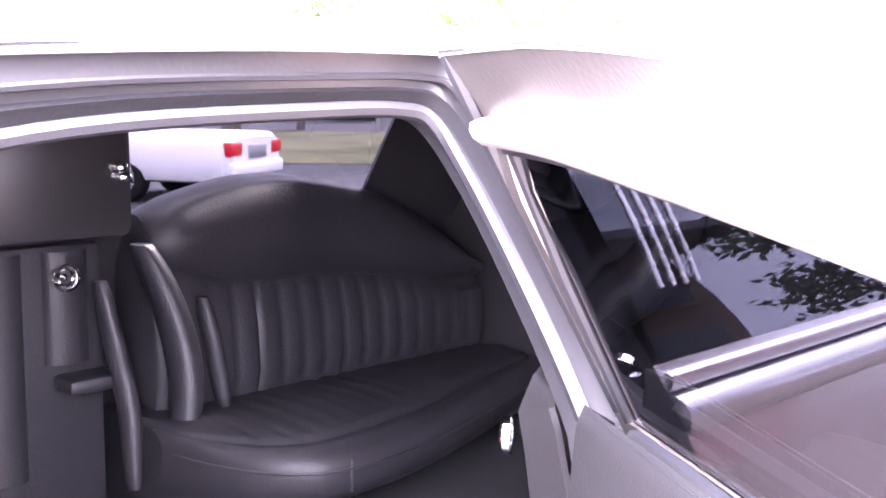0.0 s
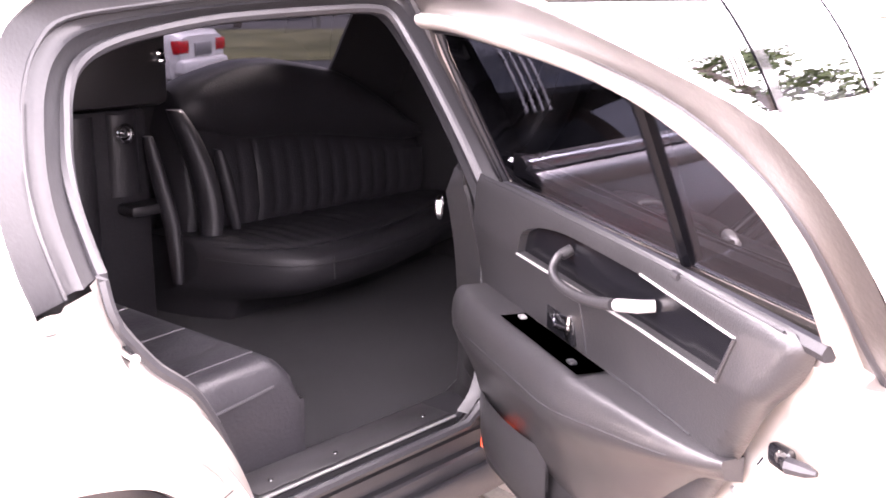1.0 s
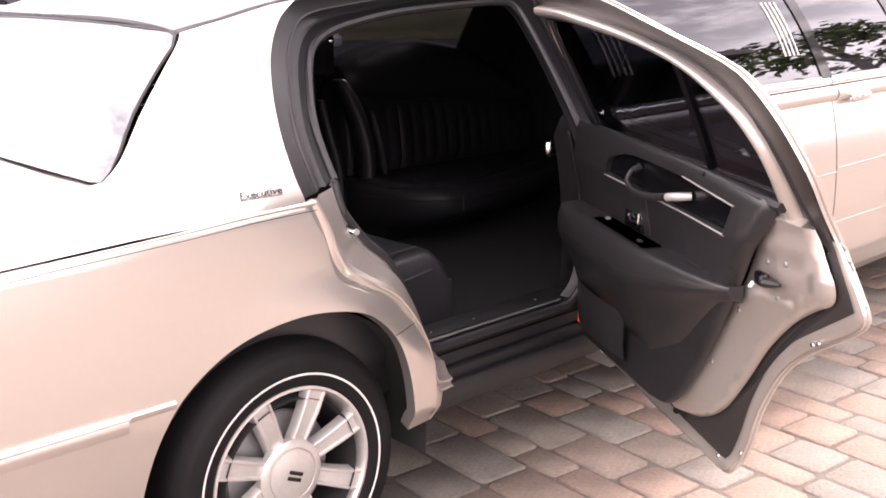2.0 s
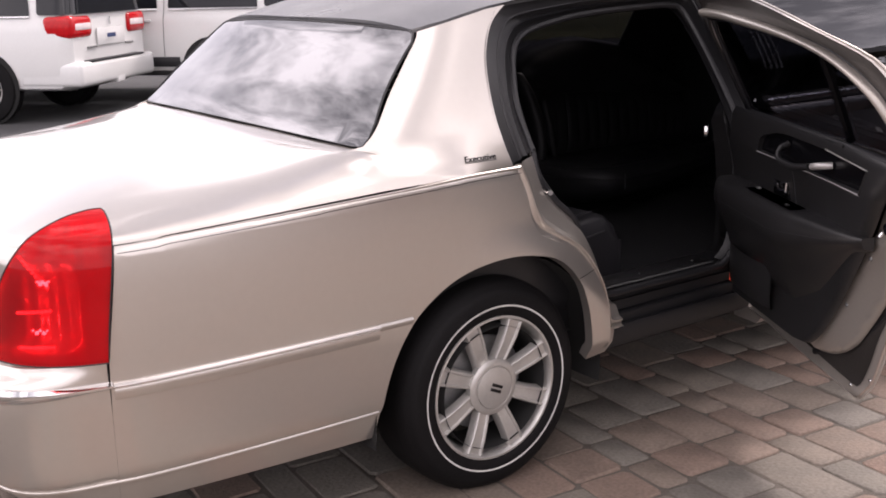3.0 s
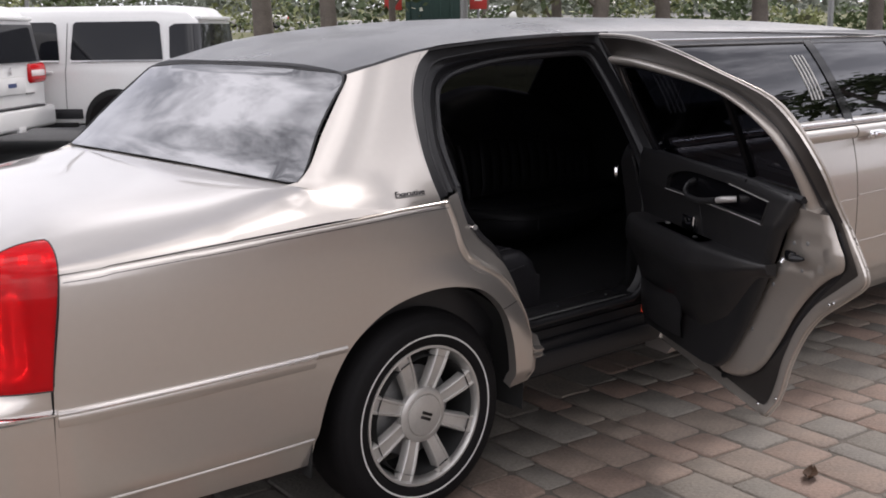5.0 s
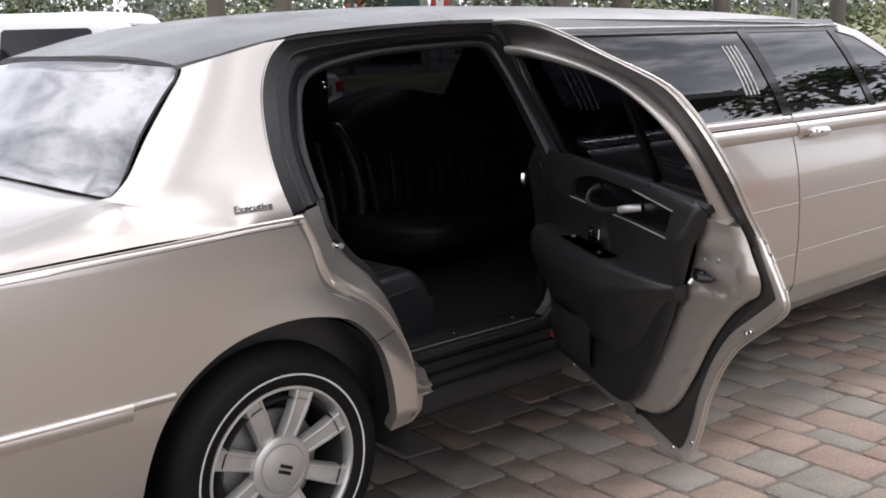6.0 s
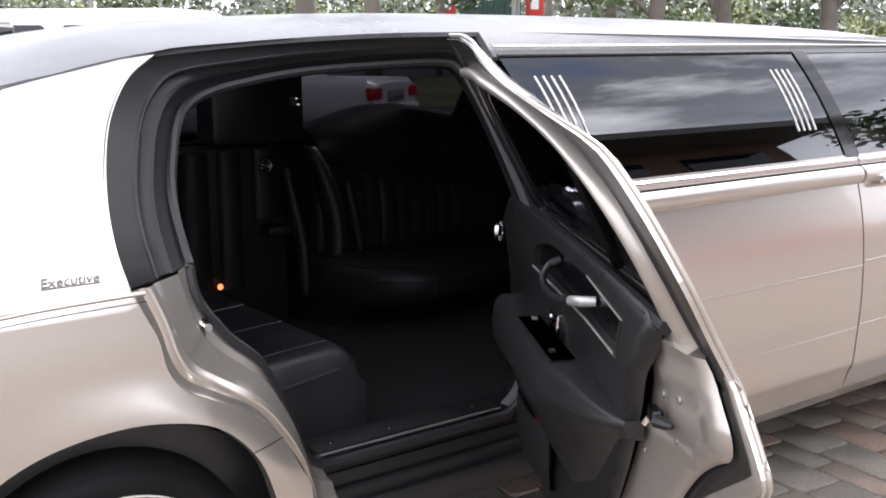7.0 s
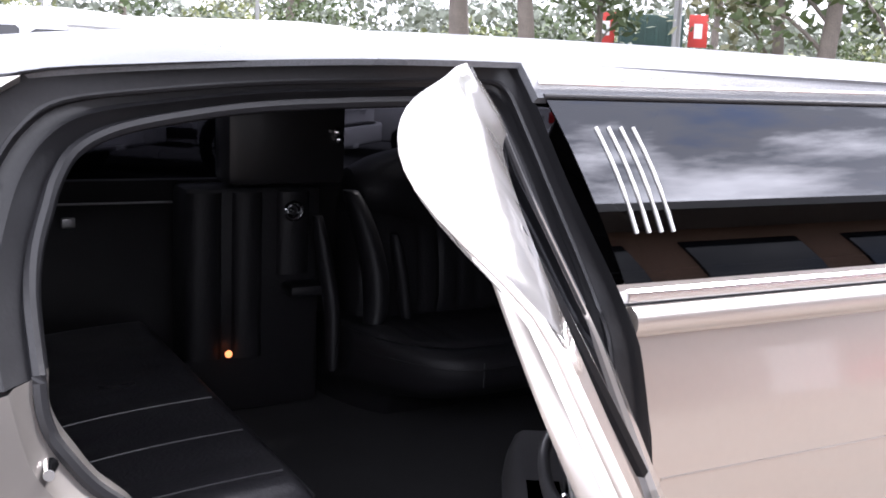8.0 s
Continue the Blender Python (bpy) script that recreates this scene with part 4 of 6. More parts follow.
loft(bm, [[(x, 0.05, 0.30), (x, 0.075, 0.42), (x, 0.20, 0.42), (x, 0.20, 0.26), (x, 0.09, 0.25)] for x in (1.34, 2.4, 3.9)])
part("rocker_panel", bm, PAINT, limo)
block("underbody", (-1.3, 0.24, 0.25), (5.6, 1.74, 0.33), DARK, limo)
# striker on the shut face
bar("striker", [(0.245, 0.094, 0.925), (0.238, 0.062, 0.925), (0.236, 0.048, 0.926)], [0.012, 0.008, 0.007], DARK_CHROME, limo, "short dark steel striker pin", 10)
bar("striker_cap", [(0.236, 0.050, 0.926), (0.235, 0.046, 0.926)], 0.0085, ALLOY_DIM, limo, "", 10)

# ---- flank mouldings ----

def moulding(name, u0, u1, z, half, proud, mat, label="", n=26, off=None, taper=0.0, grow=False):
    bm = bmesh.new()
    rows = []
    full = half
    for u in np.linspace(u0, u1, n):
        x, y, nx, ny = rim_at(u)
        o = side_in(z) - (off(u) if off else 0.0)
        if grow:
            half = full * (0.45 + 0.55 * min(1.0, bumper_out(u) / 0.05))
        if taper:
            half = full * min(1.0, max(0.06, abs(u - u1) / taper))
        p = Vector((x + nx * o, y + ny * o, z))
        out = Vector((-nx, -ny, 0))
        rows.append([p + Vector((0, 0, -half)) - out * 0.004, p + Vector((0, 0, -half)) + out * proud * 0.6, p + Vector((0, 0, -half * 0.3)) + out * proud, p + Vector((0, 0, half * 0.4)) + out * proud, p + Vector((0, 0, half)) + out * proud * 0.4, p + Vector((0, 0, half)) - out * 0.004])
    loft(bm, rows)
    return part(name, bm, mat, limo, label, 35)


moulding("side_moulding", -0.447, -1.19, 0.627, 0.021, 0.012, PAINT, "painted bodyside moulding")
moulding("moulding_end", -0.330, -0.450, 0.6385, 0.0095, 0.009, PAINT)
moulding("moulding_chrome", -0.445, -1.19, 0.641, 0.0065, 0.017, CHROME, "thin chrome moulding strip")
moulding("bumper_chrome", -1.193, 2 * U_MID + 1.193, 0.643, 0.0165, 0.016, CHROME, "chrome bumper strip", 90, bumper_out, 0.0, True)
moulding("press_line", 1.36, 2.655, 0.760, 0.0028, 0.0016, PAINT, "", 12)
moulding("press_line", 2.665, 3.94, 0.775, 0.0028, 0.0016, PAINT, "", 12)
moulding("press_line", 1.36, 2.655, 0.535, 0.0028, 0.0016, PAINT, "", 12)
moulding("press_line", 2.665, 3.94, 0.545, 0.0028, 0.0016, PAINT, "", 12)
crease_line = np.linspace(0.086, -1.13, 50)
bar("belt_moulding", [Vector(body(u, crease_z(u))) + Vector((0, 0.0005, -0.003)) for u in crease_line], [0.0045 * (1 - i / 49) ** 1.2 + 0.0008 for i in range(50)], PAINT, limo, "", 10)
# dark pin line under the belt
bm = bmesh.new()
rows = []
for u in np.linspace(0.088, -1.15, 40):
    z = crease_z(u) - 0.0195 - 0.002 * (u < -0.6)
    p = Vector(body(u, z))
    rows.append([p + Vector((0, -0.0012, -0.0009)), p + Vector((0, -0.0012, 0.0009))])
loft(bm, rows, closed=False)
part("pin_line", bm, SEAL, limo, "dark painted pin line")
# joint between bumper and quarter panel
bm = bmesh.new()
loft(bm, [[Vector(body(-1.200, z)) + Vector((-0.0022, -0.0008, 0)), Vector(body(-1.200, z)) + Vector((0.0004, -0.0008, 0))] for z in np.linspace(0.655, 0.70, 6)], closed=False)
part("panel_gap", bm, SEAL, limo)
# lower swage of the quarter panel and bumper
moulding("lower_lip", -0.44, 2 * U_MID + 0.44, 0.372, 0.006, 0.006, PAINT, "", 120, lambda u: 0.88 * bumper_out(u))
# script badge
txt = bpy.data.curves.new("script", "FONT")
txt.body, txt.size, txt.extrude, txt.shear = "Executive", 0.023, 0.0015, 0.15
tob = new("script_tmp", txt)
bpy.context.view_layer.update()
dg = bpy.context.evaluated_depsgraph_get()
script_mesh = bpy.data.meshes.new_from_object(tob.evaluated_get(dg))
bpy.data.objects.remove(tob)
wide = max(v.co.x for v in script_mesh.vertices)
for v in script_mesh.vertices:
    z = 1.066 + v.co.y
    x = -0.113 + v.co.x / wide * 0.115
    q = Vector(house(psi_of(x, z), z))
    v.co = q + Vector((0, -0.0022 - v.co.z, 0))
script_mesh.materials.clear()
part("script_badge", script_mesh, DARK_CHROME, limo, "raised dark chrome script badge")
bm = bmesh.new()
loft(bm, [[Vector(house(psi_of(x, 1.064), 1.064)) + Vector((0, -0.004, -0.002)), Vector(house(psi_of(x, 1.064), 1.064)) + Vector((0, -0.004, 0.001))] for x in np.linspace(-0.113, 0.002, 6)], closed=False)
part("script_bar", bm, ALLOY_DIM, limo)
# trunk handle with number plate recess
bm = bmesh.new()
half = [(-1.436, 0.385, 0.712), (-1.452, 0.395, 0.80), (-1.450, 0.40, 0.90), (-1.445, 0.45, 0.955), (-1.443, 0.70, 0.965)]
tube(bm, half + [(-1.443, MID, 0.968)] + [(x, 2 * MID - y, z) for x, y, z in half[::-1]], 0.023, 12)
part("plate_frame", bm, CHROME, limo, "chrome number plate surround")
plate = block("number_plate", (-1.462, 0.56, 0.745), (-1.450, 1.42, 0.900), WHITE_PAINT, limo, 0.002, "white number plate")
for i in range(7):
    block("plate_bar", (-1.4645, 0.61 + i * 0.11, 0.785), (-1.4622, 0.68 + i * 0.11, 0.86), material("plate_ink", (0.03, 0.05, 0.14), 0.5) if i == 0 else bpy.data.materials["plate_ink"], plate)
bar("trunk_emblem", [(-1.37, 0.82, 1.02), (-1.375, 0.80, 1.06), (-1.37, 0.78, 1.10)], [0.020, 0.017, 0.007], CHROME, limo, "chrome upright emblem on the trunk edge", 8)
bm = bmesh.new()
tube(bm, [lamp_shape(*p) for p in densify(lamp, 0.02)], 0.0020, 6, closed=True)
part("lamp_seal", bm, SEAL, limo)
# trunk seam beside the glass
bm = bmesh.new()
rows = []
for x in np.linspace(-0.40, -1.30, 30):
    p = Vector(deck(x, 2 * MID - 0.21))
    rows.append([p + Vector((0, -0.0022, 0.0012)), p + Vector((0, 0.0022, 0.0012))])
loft(bm, rows, closed=False)
part("trunk_gap", bm, SEAL, limo)

# ---- rear door, swung open ----
HINGE = Vector((1.25, 0.06, 0))
SWING = Matrix.Translation(HINGE) @ Matrix.Rotation(radians(60), 4, "Z") @ Matrix.Translation(-HINGE)


def door_skin(x, z):
    return (x, door_in(z) if z < 1.036 else door_side(z) + 0.035 * (z - 1.036), z)


def offset_skin(d):
    return lambda x, z: (x, door_skin(x, z)[1] + d, z)


outer = [tuple(p) for p in catmull([(1.200, 1.543), (0.9, 1.538), (0.60, 1.515), (0.40, 1.49), (0.25, 1.455), (0.12, 1.395), (0.04, 1.31), (0.005, 1.20), (0.01, 1.10), (0.005, 1.03), (-0.03, 0.95), (-0.045, 0.905), (-0.02, 0.87), (0.07, 0.81), (0.18, 0.735), (0.26, 0.65), (0.315, 0.55), (0.345, 0.45), (0.385, 0.36), (0.43, 0.345)], 4)]
outer += [(0.9, 0.345), (1.22, 0.35), (1.22, 1.10), (1.205, 1.11)]
window = [tuple(p) for p in catmull([(1.155, 1.440), (0.9, 1.434), (0.605, 1.412), (0.41, 1.388), (0.268, 1.350), (0.163, 1.288), (0.118, 1.228), (0.106, 1.158), (0.112, 1.112)], 4)] + [(1.182, 1.100)]


def inset(line, depth, grow=None):
    """An open outline moved inwards by so much."""
    pts = [Vector(p) for p in line]
    out = []
    for k, p in enumerate(pts):
        t = pts[min(k + 1, len(pts) - 1)] - pts[max(k - 1, 0)]
        n = Vector((-t.y, t.x)).normalized()
        out.append(p + n * depth * (grow(p.y) if grow else 1.0))
    return out


door = part("rear_door", sheet(outer, [window], 0.03, door_skin, 1, 0.016), PAINT, limo, "rear door swung wide open, black trim inside")
door.matrix_basis = SWING
part("skin_back", sheet(outer, [window], 0.03, offset_skin(0.009), -1, 0.0), INNER_PAINT_DARK, door)
inner = [tuple(p) for p in catmull([(1.055, 1.505), (0.9, 1.50), (0.60, 1.485), (0.385, 1.460), (0.225, 1.422), (0.10, 1.35), (0.055, 1.265), (0.05, 1.17), (0.06, 1.08), (0.05, 1.0), (0.03, 0.945), (0.045, 0.905), (0.107, 0.870), (0.19, 0.813), (0.285, 0.72), (0.365, 0.61), (0.45, 0.50), (0.56, 0.43), (0.70, 0.395)], 4)] + [(1.19, 0.39), (1.19, 1.10)]
edge_run = outer[:-4]
lip = lerp_table([0.86, 1.08], [0.9, 0.14])
seal_out = [tuple(p) for p in inset(edge_run, 0.038, lip)] + [(0.9, 0.385), (1.215, 0.39), (1.215, 1.10), (1.200, 1.11)]
bm = bmesh.new()
steps = [inset(edge_run, k, lip) for k in (0.002, 0.006, 0.020, 0.034, 0.044)]
loft(bm, [[(ring[k].x, door_skin(0, ring[k].y)[1] + dep, ring[k].y) for ring, dep in zip(steps, (0.006, 0.015, 0.019, 0.020, 0.014))] for k in range(len(edge_run)) if edge_run[k][1] < 1.06], closed=False)
part("door_flange", bm, INNER_PAINT_DARK, door, "painted flange round the door's edge", 50)
bar("door_hem", [(x, door_skin(x, z)[1] + 0.005, z) for x, z in outer[:-4]], 0.0045, INNER_PAINT_DARK, door, "", 10)
part("door_gasket", sheet(seal_out, [window], 0.02, offset_skin(0.0185), -1, 0.0), GASKET, door, "dark brown-black door gasket band")
# shut face: rounded frame above, pressed panel below
frame_pairs = [((1.16, 1.438), (1.17, 1.488)), ((0.9, 1.434), (0.9, 1.482)), ((0.605, 1.412), (0.605, 1.455)), ((0.41, 1.388), (0.397, 1.430)), ((0.268, 1.350), (0.245, 1.392)), ((0.163, 1.288), (0.13, 1.328)), ((0.118, 1.228), (0.083, 1.253)), ((0.106, 1.17), (0.07, 1.17)), ((0.114, 1.11), (0.066, 1.09)), ((0.128, 1.06), (0.056, 1.03)), ((0.145, 1.01), (0.050, 0.985)), ((0.170, 0.95), (0.060, 0.93))]
settle = lerp_table([0.93, 1.0, 1.08], [0.66, 0.90, 1.0])
wa, wb = catmull([p[0] for p in frame_pairs], 5), catmull([Vector(p[0]).lerp(Vector(p[1]), 0.56 if p[0][1] > 1.40 else 0.45) for p in frame_pairs], 5)
bm = bmesh.new()
rows = []
for a, c in zip(wa, wb):
    rows.append([(a.lerp(c, t).x, door_skin(0, a.lerp(c, t).y)[1] + d, a.lerp(c, t).y) for t, d in ((-0.25, 0.008), *[(t, d * settle(a.y)) for t, d in ((-0.22, 0.030), (-0.12, 0.043), (0.15, 0.050), (0.45, 0.050), (0.75, 0.044), (0.95, 0.028))], (1.0, 0.008))])
loft(bm, rows, closed=False)
part("window_frame", bm, INNER_PAINT_DARK, door, "painted window frame of the door", 60)
low = [(x - 0.006 * (0.75 - x) / math.hypot(0.75 - x, 0.85 - z), z - 0.006 * (0.85 - z) / math.hypot(0.75 - x, 0.85 - z)) for x, z in inner if z < 1.09 and x < 0.72]
low_edge = sorted([(z, x) for x, z in low])

rim_path = [Vector((p.x, p.y)) for p in wb if p.y > 1.06] + [Vector(q) for q in low if q[1] < 1.03]
rim_path = [q + Vector((q.x - 0.70, q.y - 0.90)).normalized() * 0.010 for q in rim_path]
rim_path = [q for q in rim_path if q.x < 0.75 or q.y < 1.0]
for _ in range(30):
    rim_path = [rim_path[0]] + [b * 0.5 + (a + c) * 0.25 for a, b, c in zip(rim_path, rim_path[1:], rim_path[2:])] + [rim_path[-1]]
bar("gasket_bulb", [(q.x, door_skin(0, q.y)[1] + 0.012, q.y) for q in rim_path], [0.0100 * min(1.0, 0.2 + i / 14) for i in range(len(rim_path))], SEAL, door, "hollow black rubber gasket", 10)
bar("frame_rubber", [(p.x, door_skin(0, p.y)[1] + 0.014, p.y) for p in [a.lerp(c, -0.22) for a, c in zip(wa, wb)]], 0.008, SEAL, door, "", 6)
bar("front_seal", [(x, door_skin(0, z)[1] + 0.012, z) for x, z in ((1.150, 1.442), (1.166, 1.28), (1.184, 1.10))], 0.008, SEAL, door, "", 8)
bar("front_seal", [(x, door_skin(0, z)[1] + 0.010, z) for x, z in ((1.196, 1.535), (1.198, 1.33), (1.202, 1.11))], 0.011, SEAL, door, "", 8)
glass_curve = np.poly1d(np.polyfit([1.10, 1.18, 1.26, 1.35, 1.44], [door_skin(0, z)[1] for z in (1.10, 1.18, 1.26, 1.35, 1.44)], 2))
pane = part("door_glass", sheet(window, [], 0.03, lambda x, z: (x, glass_curve(z) + 0.008, z), 1, 0.003), GLASS_DOOR, door, "dark tinted door window")
bar("window_divider", [(x, door_skin(0, z)[1] + 0.014, z) for x, z in ((0.363, 1.388), (0.386, 1.313), (0.416, 1.208), (0.445, 1.115))], 0.0125, RECESS, door, "black upright window divider", 8)
# latch, screws and hinges of the shut face
latch = block("latch", (0.085, 0.138, 0.902), (0.128, 0.158, 0.934), GLOSS, door, 0.008, "black latch mouth")
bar("latch_jaw", [(0.085, 0.153, 0.916), (0.06, 0.146, 0.919), (0.045, 0.140, 0.920)], [0.012, 0.010, 0.004], SEAL, latch, "", 8)
part("latch_glint", tube(bmesh.new(), [(0.132, 0.152, 0.905), (0.136, 0.158, 0.893)], 0.006, 8), CHROME, latch)
for x, z in ((0.36, 0.42), (0.44, 0.375), (0.10, 0.80), (0.12, 0.79)):
    part("bolt", lathe(bmesh.new(), [(0.006, 0.0), (0.005, 0.003), (0.0005, 0.004)], 10, Matrix.Translation((x, door_in(z) + 0.020, z))), CHROME, door)
# trim
trim_top = lerp_table([0.0, 0.22, 0.466, 0.85, 1.22], [1.108, 1.114, 1.118, 1.121, 1.122])
trim_rear = lerp_table([0.43, 0.48, 0.58, 0.745, 0.87, 0.965, 1.03, 1.08, 1.14], [0.58, 0.505, 0.425, 0.30, 0.205, 0.130, 0.062, 0.030, 0.020])
trim_out = [(0.054, 1.107), (0.038, 1.097)] + [(trim_rear(z), z) for z in np.linspace(1.08, 0.445, 60)] + [(0.66, 0.432)] + [(1.20, 0.43), (1.21, 0.70), (1.21, 1.00), (1.185, trim_top(1.18))] + [(x, trim_top(x)) for x in np.linspace(1.1, 0.085, 12)]


def trim_depth(x, z):
    """How far the trim bulges into the cabin, rolling away at its rear and top edges."""
    edge = min(1.0, max(0.0, (x - trim_rear(z)) / 0.035))
    roll = math.sqrt(max(0.0, 1 - (1 - edge) ** 2))
    dip = min(1.0, max(0.0, (trim_top(x) + 0.004 - z) / 0.040))
    roll *= math.sqrt(max(0.0, 1 - (1 - dip) ** 2))
    low = 0.012 * min(1.0, max(0.0, (0.86 - z) / 0.3))
    return 0.134 + 0.014 * roll + 0.014 * min(1.0, max(0.0, (0.45 - x) / 0.3)) * roll - low


def shut_face(x, z):
    """The pressed shut face: a rounded rim, then a slope up to the trim, with a step under the latch."""
    t = x - float(np.interp(z, [q[0] for q in low_edge], [q[1] for q in low_edge]))
    rim = min(1.0, max(0.0, t / 0.018))
    step = min(1.0, max(0.0, (z - 0.865) / 0.012)) * min(1.0, max(0.0, (1.0 - z) / 0.03)) * min(1.0, max(0.0, (t - 0.045) / 0.012))
    return (x, door_skin(x, z)[1] + 0.026 + 0.020 * math.sqrt(max(0.0, 1 - (1 - rim) ** 2)) + 0.25 * min(0.12, max(0.0, t - 0.02)) - 0.007 * step, z)


under_trim = [((trim_rear(z) + 0.135) / 1.0957, z) for z in np.linspace(0.43, 1.07, 24)]
part("shut_panel", sheet([q for q in low if q[1] < 1.07 and q[0] < 0.64] + under_trim, [], 0.02, shut_face, -1, 0.03), INNER_PAINT_DARK, door)

for x, z in ((0.20, 0.955), (0.14, 0.965), (0.19, 0.875), (0.33, 0.80), (0.46, 0.62)):
    part("bolt", lathe(bmesh.new(), [(0.007, 0.0), (0.006, 0.003), (0.0005, 0.004)], 10, Matrix.Translation(Vector(shut_face(x, z)))), ALLOY_DIM, door)
pocket = [tuple(p) for p in catmull([(0.946, 0.998), (0.938, 1.020), (0.92, 1.047), (0.86, 1.067), (0.79, 1.079), (0.69, 1.085), (0.44, 1.081)], 4)] + [(0.30, 1.076), (0.158, 1.068), (0.200, 0.995), (0.60, 0.993)]
trim = part("trim_panel", sheet(trim_out, [pocket], 0.022, lambda x, z: (x, door_in(min(z, 1.0)) + trim_depth(x, z), z), -1, 0.05), TRIM, door, "black leather-grained door trim")
part("pull_recess", sheet(pocket, [], 0.03, lambda x, z: (x, door_in(min(z, 1.0)) + trim_depth(x, z) - 0.016, z), -1, 0.0), RECESS, door, "glossy black recess of the pull handle")


def on_trim(x, z, d=0.0):
    return (x, door_in(min(z, 1.0)) + trim_depth(x, z) + d, z)


bar("trim_strip", [on_trim(x, 0.994 + 0.003 * (x - 0.20) / 0.746, 0.001) for x in np.linspace(0.946, 0.200, 16)], 0.0027, SATIN, door, "bright strip under the pull", 6)
bar("trim_strip", [on_trim(x, 1.068 + 0.014 * (x - 0.158) / 0.28, 0.000) for x in np.linspace(0.44, 0.158, 10)], 0.0022, ALLOY, door, "", 6)
bar("trim_end", [on_trim(0.158 + 0.042 * k, 1.068 - 0.073 * k, 0.0) for k in np.linspace(0, 1, 8)], 0.004, TRIM, door, "", 6)
bar("belt_seam", [on_trim(x, trim_top(x) - 0.006, 0.0004) for x in np.linspace(1.15, 0.07, 26)], 0.0016, SEAL, door, "", 5)
bar("belt_seal", [(x, door_skin(0, 1.10)[1] + 0.050, trim_top(x) - 0.014) for x in np.linspace(1.10, 0.10, 10)], 0.012, SEAL, door, "", 6)
bar("belt_button", [on_trim(0.345, 1.108, 0.0), on_trim(0.325, 1.107, 0.0)], 0.006, TRIM, door, "", 8)
grip = catmull([on_trim(0.722, 1.054, -0.014), on_trim(0.723, 1.047, 0.010), on_trim(0.712, 1.024, 0.027), on_trim(0.672, 1.010, 0.033), on_trim(0.60, 1.008, 0.034), on_trim(0.54, 1.014, 0.032), on_trim(0.478, 1.025, 0.026)], 6)
bar("pull_handle", grip, [0.0070 + 0.0036 * i / (len(grip) - 1) for i in range(len(grip))], TRIM, door, "curved black pull handle", 12)
bar("handle_cap", [on_trim(0.468, 1.027, 0.0245), on_trim(0.450, 1.031, 0.021), on_trim(0.424, 1.036, 0.012), on_trim(0.412, 1.038, -0.014)], [0.0104, 0.0108, 0.0110, 0.0100], SATIN, door, "satin silver end of the pull handle", 12)
part("handle_cap", tube(bmesh.new(), [on_trim(0.723, 1.056, -0.014), on_trim(0.723, 1.047, 0.006)], 0.0105, 10), TRIM, door)
# armrest
ARM_TOP = 0.870


def arm_out(x):
    return 0.098 * min(1.0, max(0.0, (x - 0.200) / 0.40)) ** 0.62 * (0.72 + 0.28 * min(1, (1.215 - x) / 0.12) ** 0.5)


def arm_thick(x):
    return 0.006 + 0.085 * min(1.0, max(0.0, (x - 0.200) / 0.46)) ** 0.75


bm = bmesh.new()
rows = []
for x in np.linspace(1.19, 0.206, 44):
    floor_z = float(np.interp(x, [0.18, 0.27, 0.37, 0.50, 0.60, 0.68], [0.835, 0.80, 0.70, 0.56, 0.50, 0.45]))
    base, out, h = door_in(0.85) + trim_depth(max(x, trim_rear(0.85) + 0.05), 0.85), arm_out(x), arm_thick(x)
    rows.append([(x, base - 0.03, ARM_TOP + 0.003), (x, base + 0.002, ARM_TOP + 0.001), (x, base + out * 0.70, ARM_TOP), (x, base + out * 0.86, ARM_TOP - 0.10 * h), (x, base + out * 0.96, ARM_TOP - 0.32 * h), (x, base + out, ARM_TOP - 0.65 * h),
                 (x, base + out * 0.97, ARM_TOP - h), *[(x, base + out * k, ARM_TOP - h - d * min(1.0, max(0.02, (ARM_TOP - h - floor_z) / 0.33))) for k, d in ((0.82, 0.03), (0.56, 0.07), (0.30, 0.12), (0.10, 0.18))], (x, base - 0.03, ARM_TOP - h - 0.25 * min(1.0, max(0.02, (ARM_TOP - h - floor_z) / 0.33)))])
loft(bm, rows, closed=False)
bm.faces.new([bm.verts.new(p) for p in rows[0]])
bm.faces.new([bm.verts.new(p) for p in rows[-1]][::-1])
part("armrest", bm, TRIM, door, "padded black armrest", 60)
bar("arm_stitch", [(x, door_in(0.85) + trim_depth(max(x, 0.25), 0.85) + arm_out(x) * 0.985, ARM_TOP - 0.80 * arm_thick(x)) for x in np.linspace(1.12, 0.30, 24)], 0.0013, SEAL, door, "", 5)


def on_arm(x, k, up=0.004):
    base = door_in(0.85) + trim_depth(max(x, 0.25), 0.85)
    return Vector((x, base + 0.098 * k, ARM_TOP + up))


bm = bmesh.new()
loft(bm, [[on_arm(x, k, 0.005) for k in (0.10, 0.30, 0.50, 0.66)] for x in np.linspace(0.935, 0.575, 10)], closed=False)
bmesh.ops.solidify(bm, geom=bm.faces, thickness=0.006)
part("switch_plate", bm, GLOSS, door, "glossy black window switch plate")
for x, k, m in ((0.905, 0.30, ALLOY_DIM), (0.63, 0.50, JAMB)):
    q = on_arm(x, k, 0.008)
    block("switch", (x - 0.010, q.y - 0.007, q.z - 0.004), (x + 0.010, q.y + 0.007, q.z + 0.003), m, door, 0.003)
bar("arm_seam", [on_trim(x, 0.872, 0.0008) for x in np.linspace(0.58, 0.30, 12)], 0.0016, SEAL, door, "", 5)
